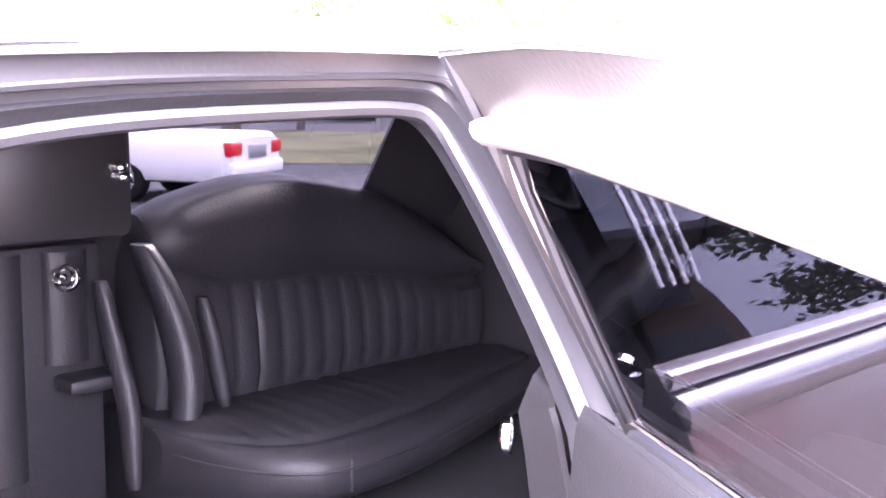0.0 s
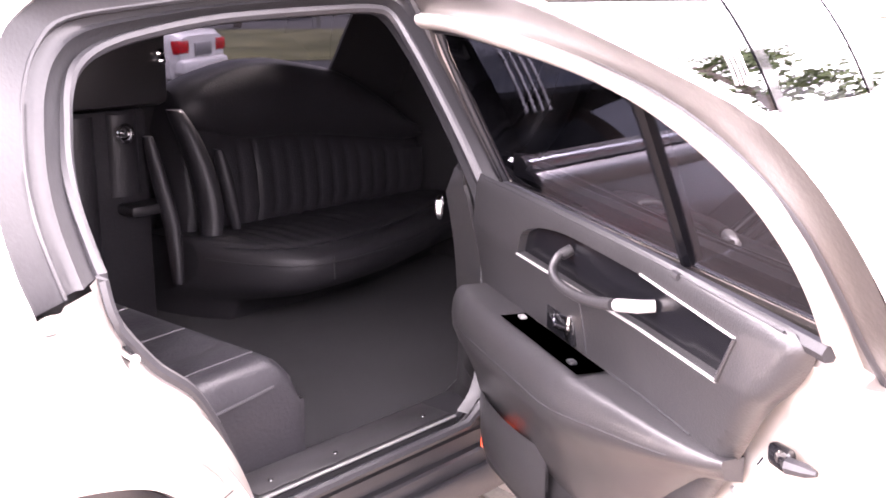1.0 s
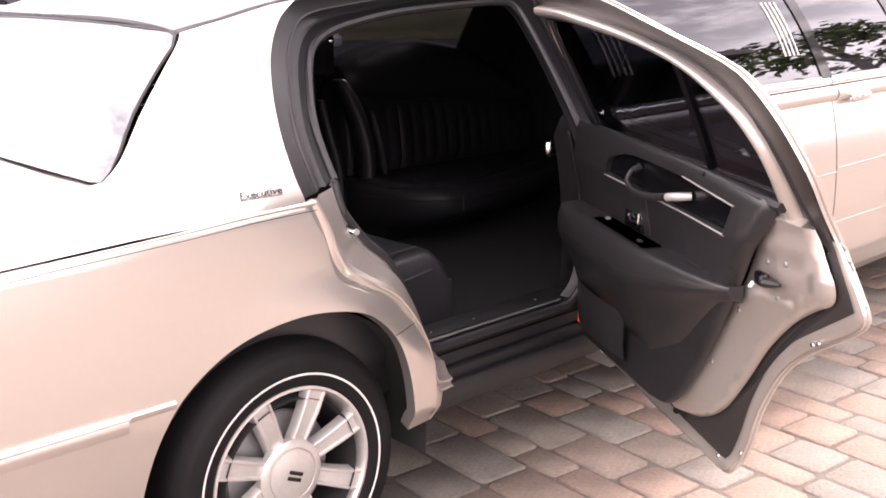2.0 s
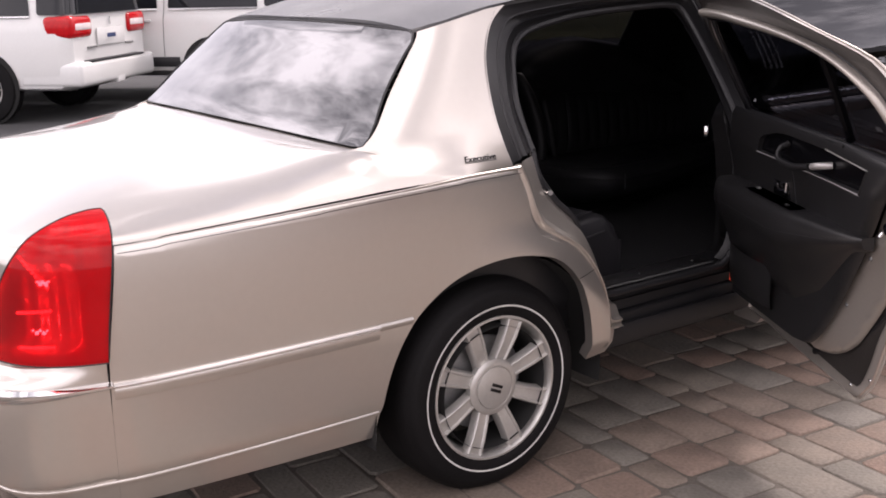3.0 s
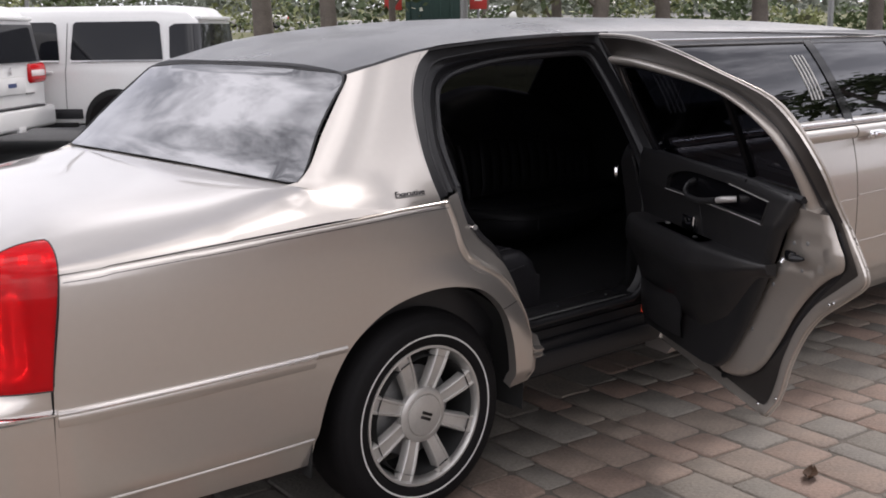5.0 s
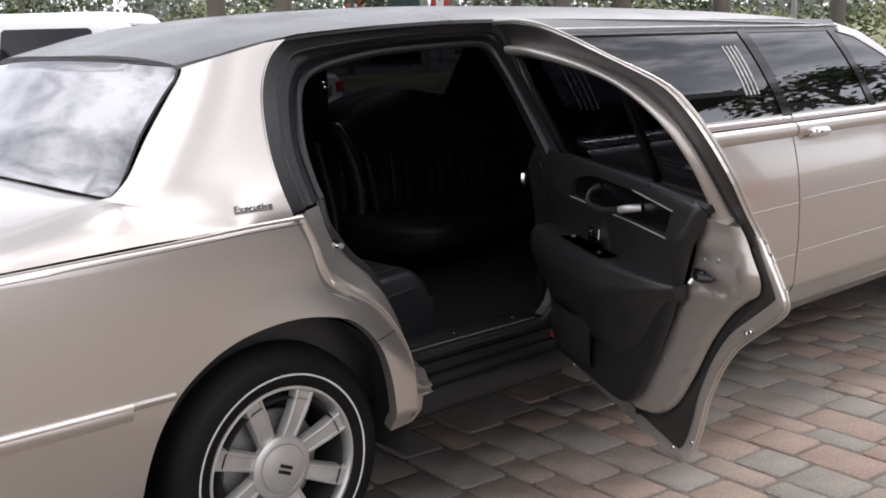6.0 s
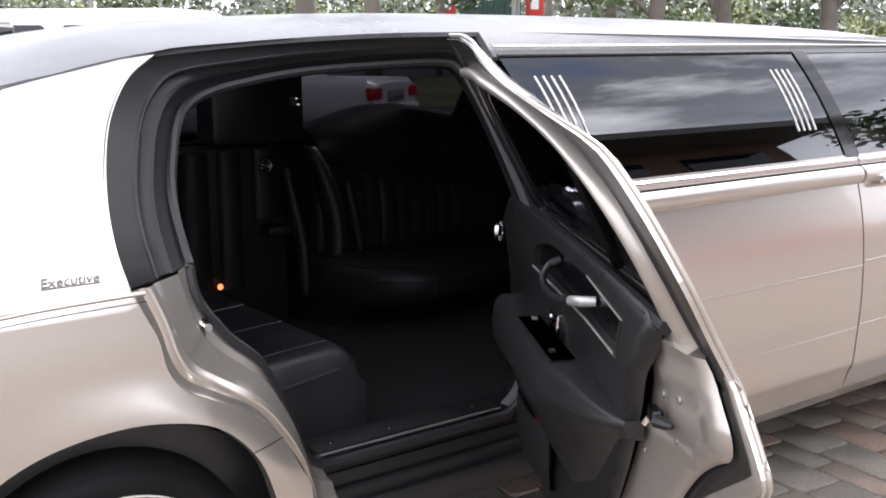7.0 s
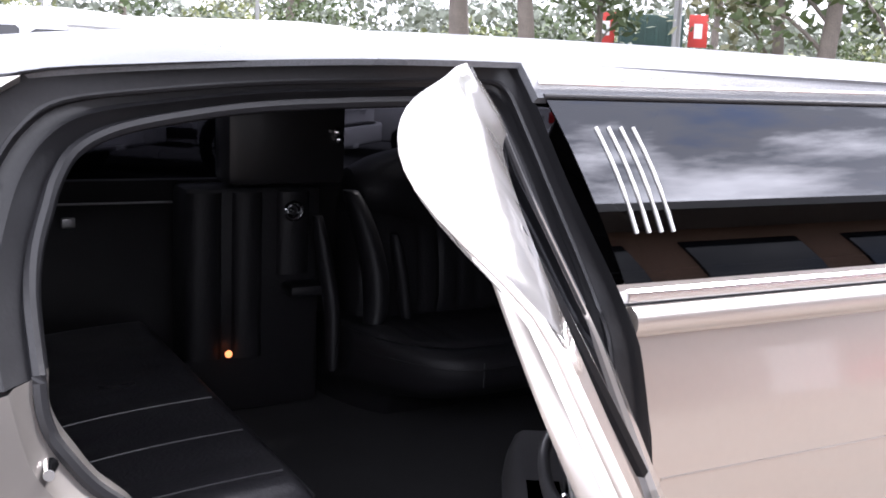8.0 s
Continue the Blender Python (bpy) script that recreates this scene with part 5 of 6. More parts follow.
bar("arm_tip", [on_trim(x, 0.868, 0.002) for x in np.linspace(0.30, 0.215, 6)], 0.0026, ALLOY, door, "thin bright strip beside the arm", 6)
# inner door opener
q = on_trim(0.77, 0.90)
block("opener_bezel", (0.708, q[1] - 0.006, 0.874), (0.832, q[1] + 0.004, 0.936), GLOSS, door, 0.004)
lever = [(0.722, q[1] + 0.008, 0.928), (0.722, q[1] + 0.010, 0.905), (0.722, q[1] + 0.008, 0.882)]
bar("opener_lever", lever, 0.0045, CHROME, door, "chrome opener lever", 8)
bar("opener_lever", [(0.722, q[1] + 0.008, 0.927), (0.752, q[1] + 0.011, 0.924)], 0.004, CHROME, door, "", 8)
bar("opener_lever", [(0.722, q[1] + 0.009, 0.903), (0.765, q[1] + 0.014, 0.899), (0.790, q[1] + 0.008, 0.912)], 0.005, CHROME, door, "", 8)
bar("trim_seam", [on_trim(0.667, z, 0.0006) for z in np.linspace(0.978, 0.876, 6)], 0.0016, SEAL, door, "", 5)
# map pocket
bm = bmesh.new()
rows = []
for x in np.linspace(1.20, 0.82, 12):
    b0 = door_in(0.6) + 0.147
    bul = 0.042 * math.sin(math.pi * min(1, max(0, (1.22 - x) / 0.42))) ** 0.5
    rows.append([(x, b0 - 0.02, 0.46), (x, b0 + bul * 0.7, 0.475), (x, b0 + bul, 0.53), (x, b0 + bul, 0.605), (x, b0 + bul * 0.9, 0.622), (x, b0 + bul * 0.75, 0.615), (x, b0 + bul * 0.6, 0.53)])
loft(bm, rows, closed=False)
part("map_pocket", bm, TRIM, door, "", 50)
block("door_reflector", (1.19, door_in(0.5) + 0.140, 0.468), (1.208, door_in(0.5) + 0.152, 0.50), RED_GLOW, door, 0.003, "small lit red courtesy lamp")
# chrome pull handle on the outside of this door
outer_handle = part("outer_handle", box(bmesh.new(), (0.19, -0.006, 0.925), (0.35, 0.03, 0.985), 0.014, 4), CHROME, door, "chrome pull handle")
bar("handle_loop", catmull([(0.205, -0.004, 0.955), (0.22, -0.030, 0.955), (0.27, -0.042, 0.956), (0.32, -0.030, 0.957), (0.336, -0.004, 0.957)], 5), 0.010, CHROME, outer_handle, "", 10, flat=1.4)


def smooth_step(t):
    t = min(1.0, max(0.0, t))
    return t * t * (3 - 2 * t)


def beyond_window(x, z):
    """How far a point of the door lies outside the window opening."""
    if inside(window, x, z):
        return 0.0
    best = 9.0
    for (ax, az), (bx, bz) in zip(window, window[1:]):
        dx, dz = bx - ax, bz - az
        t = min(1.0, max(0.0, ((x - ax) * dx + (z - az) * dz) / (dx * dx + dz * dz)))
        best = min(best, math.hypot(x - ax - t * dx, z - az - t * dz))
    return best


def bowed(p):
    """The door's steel shell runs on behind the trim, and its upper rim curls in with the roof."""
    x, y, z = p
    k = 1 - min(1.0, x / 1.205)
    up = smooth_step((z - 1.36) / 0.11)
    curl = min(1.0, beyond_window(x, z) / 0.11) if up > 0 else 0.0
    lean = 0.018 * smooth_step((z - 1.05) / 0.35) + 0.020 * up * smooth_step((x - 0.75) / 0.35)
    return (x - 0.110 * k, y + 0.047 - 0.022 * min(1.0, max(0.0, x)) - lean + 0.068 * up * smooth_step((0.84 - x) / 0.52) * curl ** 1.6, z)


for ob in [door, *door.children, *outer_handle.children]:
    kind = ob.name.split(".")[0]
    if kind in ("rear_door", "skin_back", "door_hem", "door_flange", "door_gasket", "window_frame", "shut_panel", "gasket_bulb", "frame_rubber", "front_seal", "door_glass", "window_divider", "bolt", "belt_seal", "outer_handle", "handle_loop"):
        for v in ob.data.vertices:
            v.co = bowed(v.co)

# ---- cabin ----
FLOOR_Z = 0.42
block("cabin_floor", (0.0, 0.25, FLOOR_Z - 0.03), (2.62, 1.86, FLOOR_Z), CARPET, limo, 0.0, "black carpeted floor")
lining_hole = [(p.x, p.y) for p in inner_line]
part("near_lining", sheet([(-0.5, 0.40), (2.63, 0.40), (2.63, 1.08), (2.6, 1.5), (1.0, 1.53), (0.3, 1.49), (0.06, 1.40), (-0.24, 1.05)], [lining_hole, [(1.345, 1.13), (2.53, 1.13), (2.45, 1.46), (1.26, 1.46)]], 0.06, lambda x, z: (x, door_skin_y(z) + 0.115 + (0.05 if z < 0.5 else 0.0) + 0.17 * min(1, max(0, (x - 1.22) / 0.06)) * min(1, max(0, (1.12 - z) / 0.05)), z), -1, 0.01), TRIM, limo, "black side lining of the cabin")
part("headliner", sheet([(-0.15, 0.36), (2.62, 0.36), (2.62, 2 * MID - 0.36), (-0.15, 2 * MID - 0.36)], [], 0.12, lambda x, y: (x, y, roof(x, y)[2] - 0.055), -1, 0.0), HEADLINER, limo, "dark headliner")
part("far_lining", sheet([(-0.5, 0.40), (2.63, 0.40), (2.63, 1.08), (2.6, 1.5), (1.0, 1.53), (0.3, 1.49), (0.06, 1.40), (-0.24, 1.05)], [[(0.38, 1.15), (1.18, 1.15), (1.18, 1.44), (0.57, 1.42), (0.40, 1.33)], [(1.38, 1.15), (2.42, 1.15), (2.36, 1.455), (1.35, 1.455)]], 0.08, lambda x, z: (x, 2 * MID - door_skin_y(z) - 0.10, z), 1, 0.01), TRIM, limo, "black far side lining")
part("partition", sheet([(0.12, 0.40), (1.86, 0.40), (1.86, 1.05), (1.70, 1.50), (1.30, 1.57), (0.68, 1.57), (0.28, 1.50), (0.12, 1.05)], [], 0.15, lambda y, z: (2.62, y, z), -1, 0.03), TRIM, limo)
# dark shade at the far window's front end
part("window_shade", sheet([(2.17, 1.10), (2.64, 1.10), (2.64, 1.50), (2.19, 1.50)], [], 0.06, lambda x, z: (x, 2 * MID - door_skin_y(z) - 0.125, z), 1, 0.01), TRIM, limo)
block("pillar_pad", (0.98, 1.60, 1.145), (1.37, 1.76, 1.50), TRIM, limo, 0.03)


def cushion(name, x0, x1, y0, y1, z0, z1, label, pleats=0, axis="x", seg=0.045, bulge=0.02):
    """A padded block with pleats pressed into its top."""
    bm = bmesh.new()
    nx, ny = max(6, int((x1 - x0) / 0.012)), max(6, int((y1 - y0) / 0.03))
    rows = []
    for i in range(nx + 1):
        x = x0 + (x1 - x0) * i / nx
        row = []
        for j in range(ny + 1):
            y = y0 + (y1 - y0) * j / ny
            ex = min(x - x0, x1 - x) / 0.07
            ey = min(y - y0, y1 - y) / 0.07
            r = math.sqrt(max(0.0, 1 - max(0.0, 1 - ex) ** 2)) * math.sqrt(max(0.0, 1 - max(0.0, 1 - ey) ** 2))
            t = (y if axis == "y" else x) / seg
            groove = abs(math.sin(math.pi * t)) ** 0.35 if pleats and ex > 0.8 and ey > 0.8 else 1.0
            row.append((x, y, z0 + (z1 - z0) * (0.55 + 0.45 * r) + bulge * r * math.sin(math.pi * i / nx) - 0.010 * (1 - groove) + 0.13 * (x - 0.44)))
        rows.append(row)
    top = [[bm.verts.new(p) for p in row] for row in rows]
    for a, c in zip(top, top[1:]):
        for j in range(ny):
            bm.faces.new((a[j], c[j], c[j + 1], a[j + 1]))
    edge = [top[i][0] for i in range(nx + 1)] + [top[nx][j] for j in range(1, ny + 1)] + [top[i][ny] for i in range(nx - 1, -1, -1)] + [top[0][j] for j in range(ny - 1, 0, -1)]
    low = [bm.verts.new((v.co.x, v.co.y, z0)) for v in edge]
    for k in range(len(edge)):
        bm.faces.new((edge[k], low[k], low[(k + 1) % len(edge)], edge[(k + 1) % len(edge)]))
    return part(name, bm, SEAT_LEATHER, limo, label, 60)


seat = cushion("rear_seat", 0.08, 0.775, 0.27, 1.72, FLOOR_Z + 0.06, 0.70, "black leather rear bench seat", 1, "y", 0.24)
block("seat_base", (0.10, 0.29, FLOOR_Z), (0.72, 1.70, FLOOR_Z + 0.09), LEATHER, seat, 0.02)
for y in (0.37, 0.62, 0.86):
    bar("seat_piping", [(x, y, 0.701 + 0.02 * math.sin(math.pi * (x - 0.08) / 0.695) + 0.13 * (x - 0.44)) for x in np.linspace(0.16, 0.715, 14)], 0.0022, SEAM, seat, "", 6)
bar("seat_piping", [(x, 0.279, 0.655 + 0.13 * (x - 0.44)) for x in np.linspace(0.20, 0.70, 8)], 0.003, SEAM, seat, "", 6)
bar("seat_piping", [(0.768, y, 0.695) for y in np.linspace(0.33, 1.66, 8)], 0.003, SEAM, seat, "", 6)
bm = bmesh.new()
rows = []
for y in np.linspace(0.27, 1.72, 40):
    e = min(1, min(y - 0.26, 1.73 - y) / 0.08)
    k = math.sqrt(max(0, 1 - (1 - e) ** 2)) * (0.92 + 0.08 * abs(math.cos(math.pi * (y - 0.27) / 0.29)) ** 0.5)
    rows.append([(-0.05, y, 0.60), (0.15 + 0.03 * k, y, 0.60), (0.10 + 0.05 * k, y, 0.78), (0.05 + 0.04 * k, y, 0.95), (-0.02 + 0.04 * k, y, 1.08 + 0.03 * k), (-0.08, y, 1.10 + 0.04 * k), (-0.15, y, 1.08), (-0.2, y, 0.6)])
loft(bm, rows)
part("seat_back", bm, LEATHER, seat, "", 60)
block("parcel_shelf", (-0.50, 0.25, 1.02), (-0.05, 1.73, 1.06), CARPET, limo)
# side bench along the far wall, with an arched pleated back
bench_front = lerp_table([1.345, 1.36, 1.40, 1.47, 1.56, 1.70, 1.90, 2.10, 2.35, 2.58], [1.46, 1.38, 1.25, 1.145, 1.085, 1.075, 1.10, 1.155, 1.235, 1.29])
front_line = catmull([(x, bench_front(x)) for x in (1.345, 1.355, 1.385, 1.43, 1.49, 1.57, 1.70, 1.90, 2.10, 2.35, 2.58)], 9)
bm = bmesh.new()
rows = []
for c in front_line:
    x, yf = c.x, c.y
    g = abs(math.sin(math.pi * x / 0.062)) ** 0.4
    d = 0.008 * (1 - g) if x > 1.45 else 0.0
    rows.append([(x, 1.78, 0.695), (x, 1.60, 0.700 - d), (x, 0.5 * (1.6 + yf + 0.14), 0.712 - d), (x, yf + 0.16, 0.705 - d), (x, yf + 0.125, 0.698), (x, yf + 0.118, 0.688), (x, yf + 0.10, 0.697), (x, yf + 0.06, 0.700), (x, yf + 0.025, 0.690), (x, yf + 0.006, 0.670),
                 (x, yf, 0.645), (x, yf + 0.005, 0.615), (x, yf + 0.025, 0.585), (x, yf + 0.07, 0.555), (x, yf + 0.16, 0.52), (x, max(yf + 0.25, 1.40), 0.49), (x, max(yf + 0.28, 1.44), FLOOR_Z)])
loft(bm, rows, closed=False)
bm.faces.new([bm.verts.new(v) for v in rows[0]])
bench = part("side_bench", bm, LEATHER, limo, "black leather side bench with pleated arched back", 60)
bar("bench_piping", [(c.x, c.y - 0.0015, 0.655) for c in front_line[6:]], 0.0035, LEATHER, bench, "", 6)
bar("bench_seam", [(1.60, bench_front(1.60) - 0.001, z) for z in (0.675, 0.65, 0.60)], 0.0025, SEAL, bench, "", 5)
arch_top = lerp_table([1.40, 1.45, 1.52, 1.69, 1.80, 1.90, 2.07, 2.17, 2.30, 2.46, 2.60], [1.17, 1.197, 1.228, 1.266, 1.272, 1.268, 1.240, 1.215, 1.16, 1.07, 0.98])
roll_low = lerp_table([1.45, 1.56, 1.72, 1.985, 2.51], [1.06, 1.035, 1.00, 0.99, 0.92])
bm = bmesh.new()
rows = []
for x in np.linspace(1.43, 2.59, 110):
    top, rl = arch_top(x), min(roll_low(x), arch_top(x) - 0.06)
    g = abs(math.sin(math.pi * x / 0.072)) ** 0.3
    e = min(1, (x - 1.425) / 0.12)
    k = math.sqrt(max(0, 1 - (1 - e) ** 2))
    flat = 0.011 * (1 - g) * min(1, max(0, (x - 1.56) / 0.04))
    rows.append([(x, 1.82, 0.62), (x, 1.65 - 0.02 * k + flat, 0.64), (x, 1.645 - 0.045 * k + flat, 0.76), (x, 1.66 - 0.05 * k + flat, 0.88), (x, 1.68 - 0.05 * k + flat, rl - 0.03), (x, 1.695 - 0.05 * k, rl - 0.004), (x, 1.690 - 0.06 * k, rl + 0.010), (x, 1.675 - 0.068 * k, 0.7 * rl + 0.3 * top),
                 (x, 1.675 - 0.066 * k, 0.4 * rl + 0.6 * top), (x, 1.69 - 0.045 * k, top - 0.022), (x, 1.715 - 0.03 * k, top - 0.004), (x, 1.745, top), (x, 1.80, top - 0.02), (x, 1.83, top - 0.1)])
loft(bm, rows)
part("bench_back", bm, LEATHER, bench, "", 50)
for axis, w in (([(1.392, 1.62, 1.125), (1.425, 1.585, 1.02), (1.452, 1.55, 0.88), (1.448, 1.52, 0.76), (1.420, 1.50, 0.655)], 0.042), ([(1.272, 1.60, 1.05), (1.290, 1.57, 0.90), (1.300, 1.53, 0.75), (1.292, 1.50, 0.57)], 0.026), ([(1.545, 1.60, 0.98), (1.562, 1.58, 0.86), (1.575, 1.55, 0.70)], 0.024)):
    bm = bmesh.new()
    rows = []
    mid = catmull(axis, 6)
    for i, c in enumerate(mid):
        t = i / (len(mid) - 1)
        r = w * (0.35 + 0.65 * math.sin(math.pi * min(1, max(0, 0.06 + 0.88 * t))) ** 0.6)
        rows.append([(c.x + r * math.cos(a), c.y + 1.3 * r * math.sin(a), c.z) for a in np.linspace(0, 2 * math.pi, 14, endpoint=False)])
    loft(bm, rows)
    part("bench_bolster", bm, LEATHER, bench, "", 60)
# bar panel between the two far windows
cab = block("bar_cabinet", (0.86, 1.64, FLOOR_Z), (1.30, 1.80, 1.14), LEATHER, limo, 0.02, "black upholstered bar cabinet")
for x, r in ((0.92, 0.055), (1.055, 0.05), (1.205, 0.056)):
    bm = bmesh.new()
    rows = [[(x + r * math.cos(a), 1.645 - 0.030 * math.sin(a), z) for a in np.linspace(0, math.pi, 9)] for z in np.linspace(0.86 if x > 1.2 else 0.60, 1.125, 8)]
    loft(bm, rows, closed=False)
    part("cabinet_pad", bm, LEATHER, cab, "", 60)
part("speaker_ring", lathe(bmesh.new(), [(0.033, 0.0), (0.033, -0.010), (0.027, -0.014), (0.022, -0.006), (0.021, 0.002)], 24, Matrix.Translation((1.195, 1.613, 1.066))), CHROME, cab, "round chrome speaker ring")
part("speaker_cone", lathe(bmesh.new(), [(0.023, 0.0), (0.012, 0.006), (0.0005, 0.0)], 16, Matrix.Translation((1.195, 1.612, 1.066))), GLOSS, cab)
block("cabinet_ledge", (1.17, 1.55, 0.80), (1.32, 1.66, 0.835), LEATHER, cab, 0.012)
for x, y, z in ((1.330, 1.598, 1.315), (1.337, 1.598, 1.292)):
    part("chrome_hook", lathe(bmesh.new(), [(0.016, 0.0), (0.014, -0.012), (0.006, -0.018), (0.0005, -0.019)], 14, Matrix.Translation((x, y, z))), CHROME, limo)
bar("far_trim_strip", [(x, 1.745, 1.085) for x in np.linspace(0.30, 0.85, 6)], 0.004, ALLOY_DIM, limo, "", 6)
block("far_switch", (0.52, 1.735, 1.015), (0.56, 1.75, 1.045), ALLOY_DIM, limo, 0.004)
# round chrome lamp on the near lining ahead of the door
part("cabin_lamp", lathe(bmesh.new(), [(0.030, 0.0), (0.030, 0.010), (0.022, 0.016), (0.014, 0.010), (0.0005, 0.012)], 20, Matrix.Translation((1.275, 0.315, 0.988)) @ Matrix.Rotation(radians(35), 4, "Z")), CHROME, limo, "round chrome courtesy lamp")
part("reading_lamp", lathe(bmesh.new(), [(0.012, 0.0), (0.010, -0.006), (0.0005, -0.008)], 12, Matrix.Translation((0.988, 1.606, 0.622))), WARM_GLOW, limo, "small lit warm lamp beside the seat")

# ---- rise of the land behind the yard ----


def hill(x, y):
    return 0.0295 * max(0.0, x * 0.643 + y * 0.766 - 15.0)


# ---- vehicles parked behind ----


def road_wheel(x, y, r, parent, side):
    m = Matrix.Translation((x, y, r)) @ (Matrix.Rotation(math.pi, 4, "Z") if side > 0 else Matrix())
    w = part("wheel", lathe(bmesh.new(), [(r * 0.54, 0.03), (r * 0.59, 0.0), (r * 0.76, -0.012), (r * 0.95, 0.0), (r, 0.03), (r, 0.20), (r * 0.9, 0.23)], 36, m), RUBBER, parent)
    part("rim", lathe(bmesh.new(), [(r * 0.59, 0.0), (r * 0.56, 0.0), (r * 0.54, 0.05), (0.001, 0.06)], 30, m), DARK, w)
    part("rim_lip", lathe(bmesh.new(), [(r * 0.605, 0.0), (r * 0.60, -0.008), (r * 0.575, -0.004), (r * 0.55, 0.03)], 36, m), ALLOY, w)
    for i in range(13):
        bm = bmesh.new()
        for d in (-0.10, 0.10):
            loft(bm, [[(q, 0.02, -s), (q, 0.005, 0), (q, 0.02, s), (q, 0.05, 0)] for q, s in ((r * 0.12, 0.016), (r * 0.57, 0.012))])
        bmesh.ops.transform(bm, matrix=m @ Matrix.Rotation(2 * math.pi * i / 13, 4, "Y"), verts=bm.verts)
        part("spoke", bm, ALLOY, w)
    part("hub", lathe(bmesh.new(), [(r * 0.15, 0.03), (r * 0.14, 0.0), (0.001, -0.003)], 16, m), ALLOY, w)
    return w


def shell(sections, n=9):
    """A body skinned over half sections (x, [(half width, height), ...]), mirrored."""
    bm = bmesh.new()
    rows = []
    for x, prof in sections:
        half = catmull(prof, 3)
        rows.append([(x, p.x, p.y) for p in half] + [(x, -p.x, p.y) for p in half[::-1][1:]])
    loft(bm, rows)
    return bm


def suv(m, label, length=5.3):
    t = thing("suv", label, "suv", m, "white vehicles parked behind the limousine")
    L = length
    low = [(0.30, 0.36), (0.90, 0.38), (0.985, 0.50), (1.0, 0.75), (0.99, 1.05), (0.965, 1.18)]
    up = [(0.90, 1.50), (0.83, 1.80), (0.74, 1.90), (0.45, 1.945), (0.0, 1.955)]
    secs = [(0.02, [(0.25, 0.50), (0.80, 0.52), (0.90, 0.60), (0.92, 0.80), (0.92, 1.05), (0.90, 1.16), (0.85, 1.20), (0.80, 1.22), (0.6, 1.23), (0.3, 1.24), (0.0, 1.24)]),
            (0.06, [(0.28, 0.42), (0.86, 0.44), (0.95, 0.55), (0.965, 0.78), (0.96, 1.05), (0.94, 1.17), (0.875, 1.45), (0.80, 1.66), (0.70, 1.74), (0.4, 1.77), (0.0, 1.78)]),
            (0.20, low + [(0.88, 1.48), (0.81, 1.77), (0.72, 1.87), (0.44, 1.915), (0.0, 1.925)]),
            (0.6, low + up), (L - 2.3, low + up),
            (L - 1.75, low + [(0.89, 1.45), (0.80, 1.68), (0.70, 1.76), (0.4, 1.80), (0.0, 1.81)]),
            (L - 1.25, [(0.30, 0.36), (0.90, 0.38), (0.985, 0.50), (1.0, 0.75), (0.98, 1.02), (0.93, 1.14), (0.86, 1.19), (0.78, 1.22), (0.65, 1.24), (0.3, 1.26), (0.0, 1.265)]),
            (L - 0.25, [(0.30, 0.40), (0.85, 0.42), (0.93, 0.55), (0.95, 0.75), (0.93, 0.98), (0.88, 1.06), (0.80, 1.10), (0.7, 1.12), (0.5, 1.14), (0.3, 1.15), (0.0, 1.15)]),
            (L, [(0.28, 0.50), (0.70, 0.52), (0.80, 0.60), (0.82, 0.75), (0.82, 0.9), (0.78, 0.98), (0.7, 1.0), (0.6, 1.01), (0.4, 1.02), (0.2, 1.02), (0.0, 1.02)])]
    part("body", shell(secs), WHITE_PAINT, t, "", 35)
    # glass: three side panes each side, tail glass
    for s in (-1, 1):
        for x0, x1 in ((0.50, 1.74), (1.90, 2.66), (2.78, 3.40)):
            q = [(x0, 1.24), (x1, 1.24), (x1 + 0.01, 1.27), (x1 - 0.02, 1.70), (x1 - 0.06, 1.735), (x0 + 0.10, 1.735), (x0 + 0.05, 1.70)]
            part("side_glass", sheet(q, [], 0.2, lambda x, z: (x, s * (0.972 - (z - 1.18) * 0.222 + 0.012), z), -s, 0.006), SUV_GLASS, t)
            bar("glass_trim", [(x, s * (0.972 - (1.225 - 1.18) * 0.222 + 0.014), 1.225) for x in (x0, x1)], 0.009, CHROME, t, "", 6)
        part("front_arch", lathe(bmesh.new(), [(0.445, 0.0), (0.43, -0.005), (0.001, -0.005)], 30, Matrix.Translation((L - 1.0, s * 1.004, 0.42)) @ (Matrix.Rotation(math.pi, 4, "Z") if s > 0 else Matrix())), DARK, t)
        part("rear_arch", lathe(bmesh.new(), [(0.445, 0.0), (0.43, -0.005), (0.001, -0.005)], 30, Matrix.Translation((1.15, s * 1.004, 0.42)) @ (Matrix.Rotation(math.pi, 4, "Z") if s > 0 else Matrix())), DARK, t)
        road_wheel(1.15, s * 1.03, 0.40, t, s)
        road_wheel(L - 1.0, s * 1.03, 0.40, t, s)
        block("running_board", (1.7, min(s * 0.95, s * 1.06), 0.36), (L - 1.6, max(s * 0.95, s * 1.06), 0.42), DARK, t, 0.01)
        block("lower_cladding", (1.62, min(s * 0.97, s * 1.008), 0.47), (L - 1.55, max(s * 0.97, s * 1.008), 0.60), SEAL, t, 0.006)
        lamp_ob = part("tail_lamp", box(bmesh.new(), (-0.016, min(s * 0.46, s * 0.992), 0.965), (0.36, max(s * 0.46, s * 0.992), 1.235), 0.075, 4), RED_LENS, t, "red and clear tail lamp")
        block("lamp_clear", (-0.021, min(s * 0.52, s * 0.90), 1.06), (0.03, max(s * 0.52, s * 0.90), 1.145), CLEAR_LAMP, lamp_ob, 0.016)
        block("door_handle", (1.99, min(s * 0.98, s * 1.02), 1.06), (2.17, max(s * 0.98, s * 1.02), 1.10), WHITE_PAINT, t, 0.012)
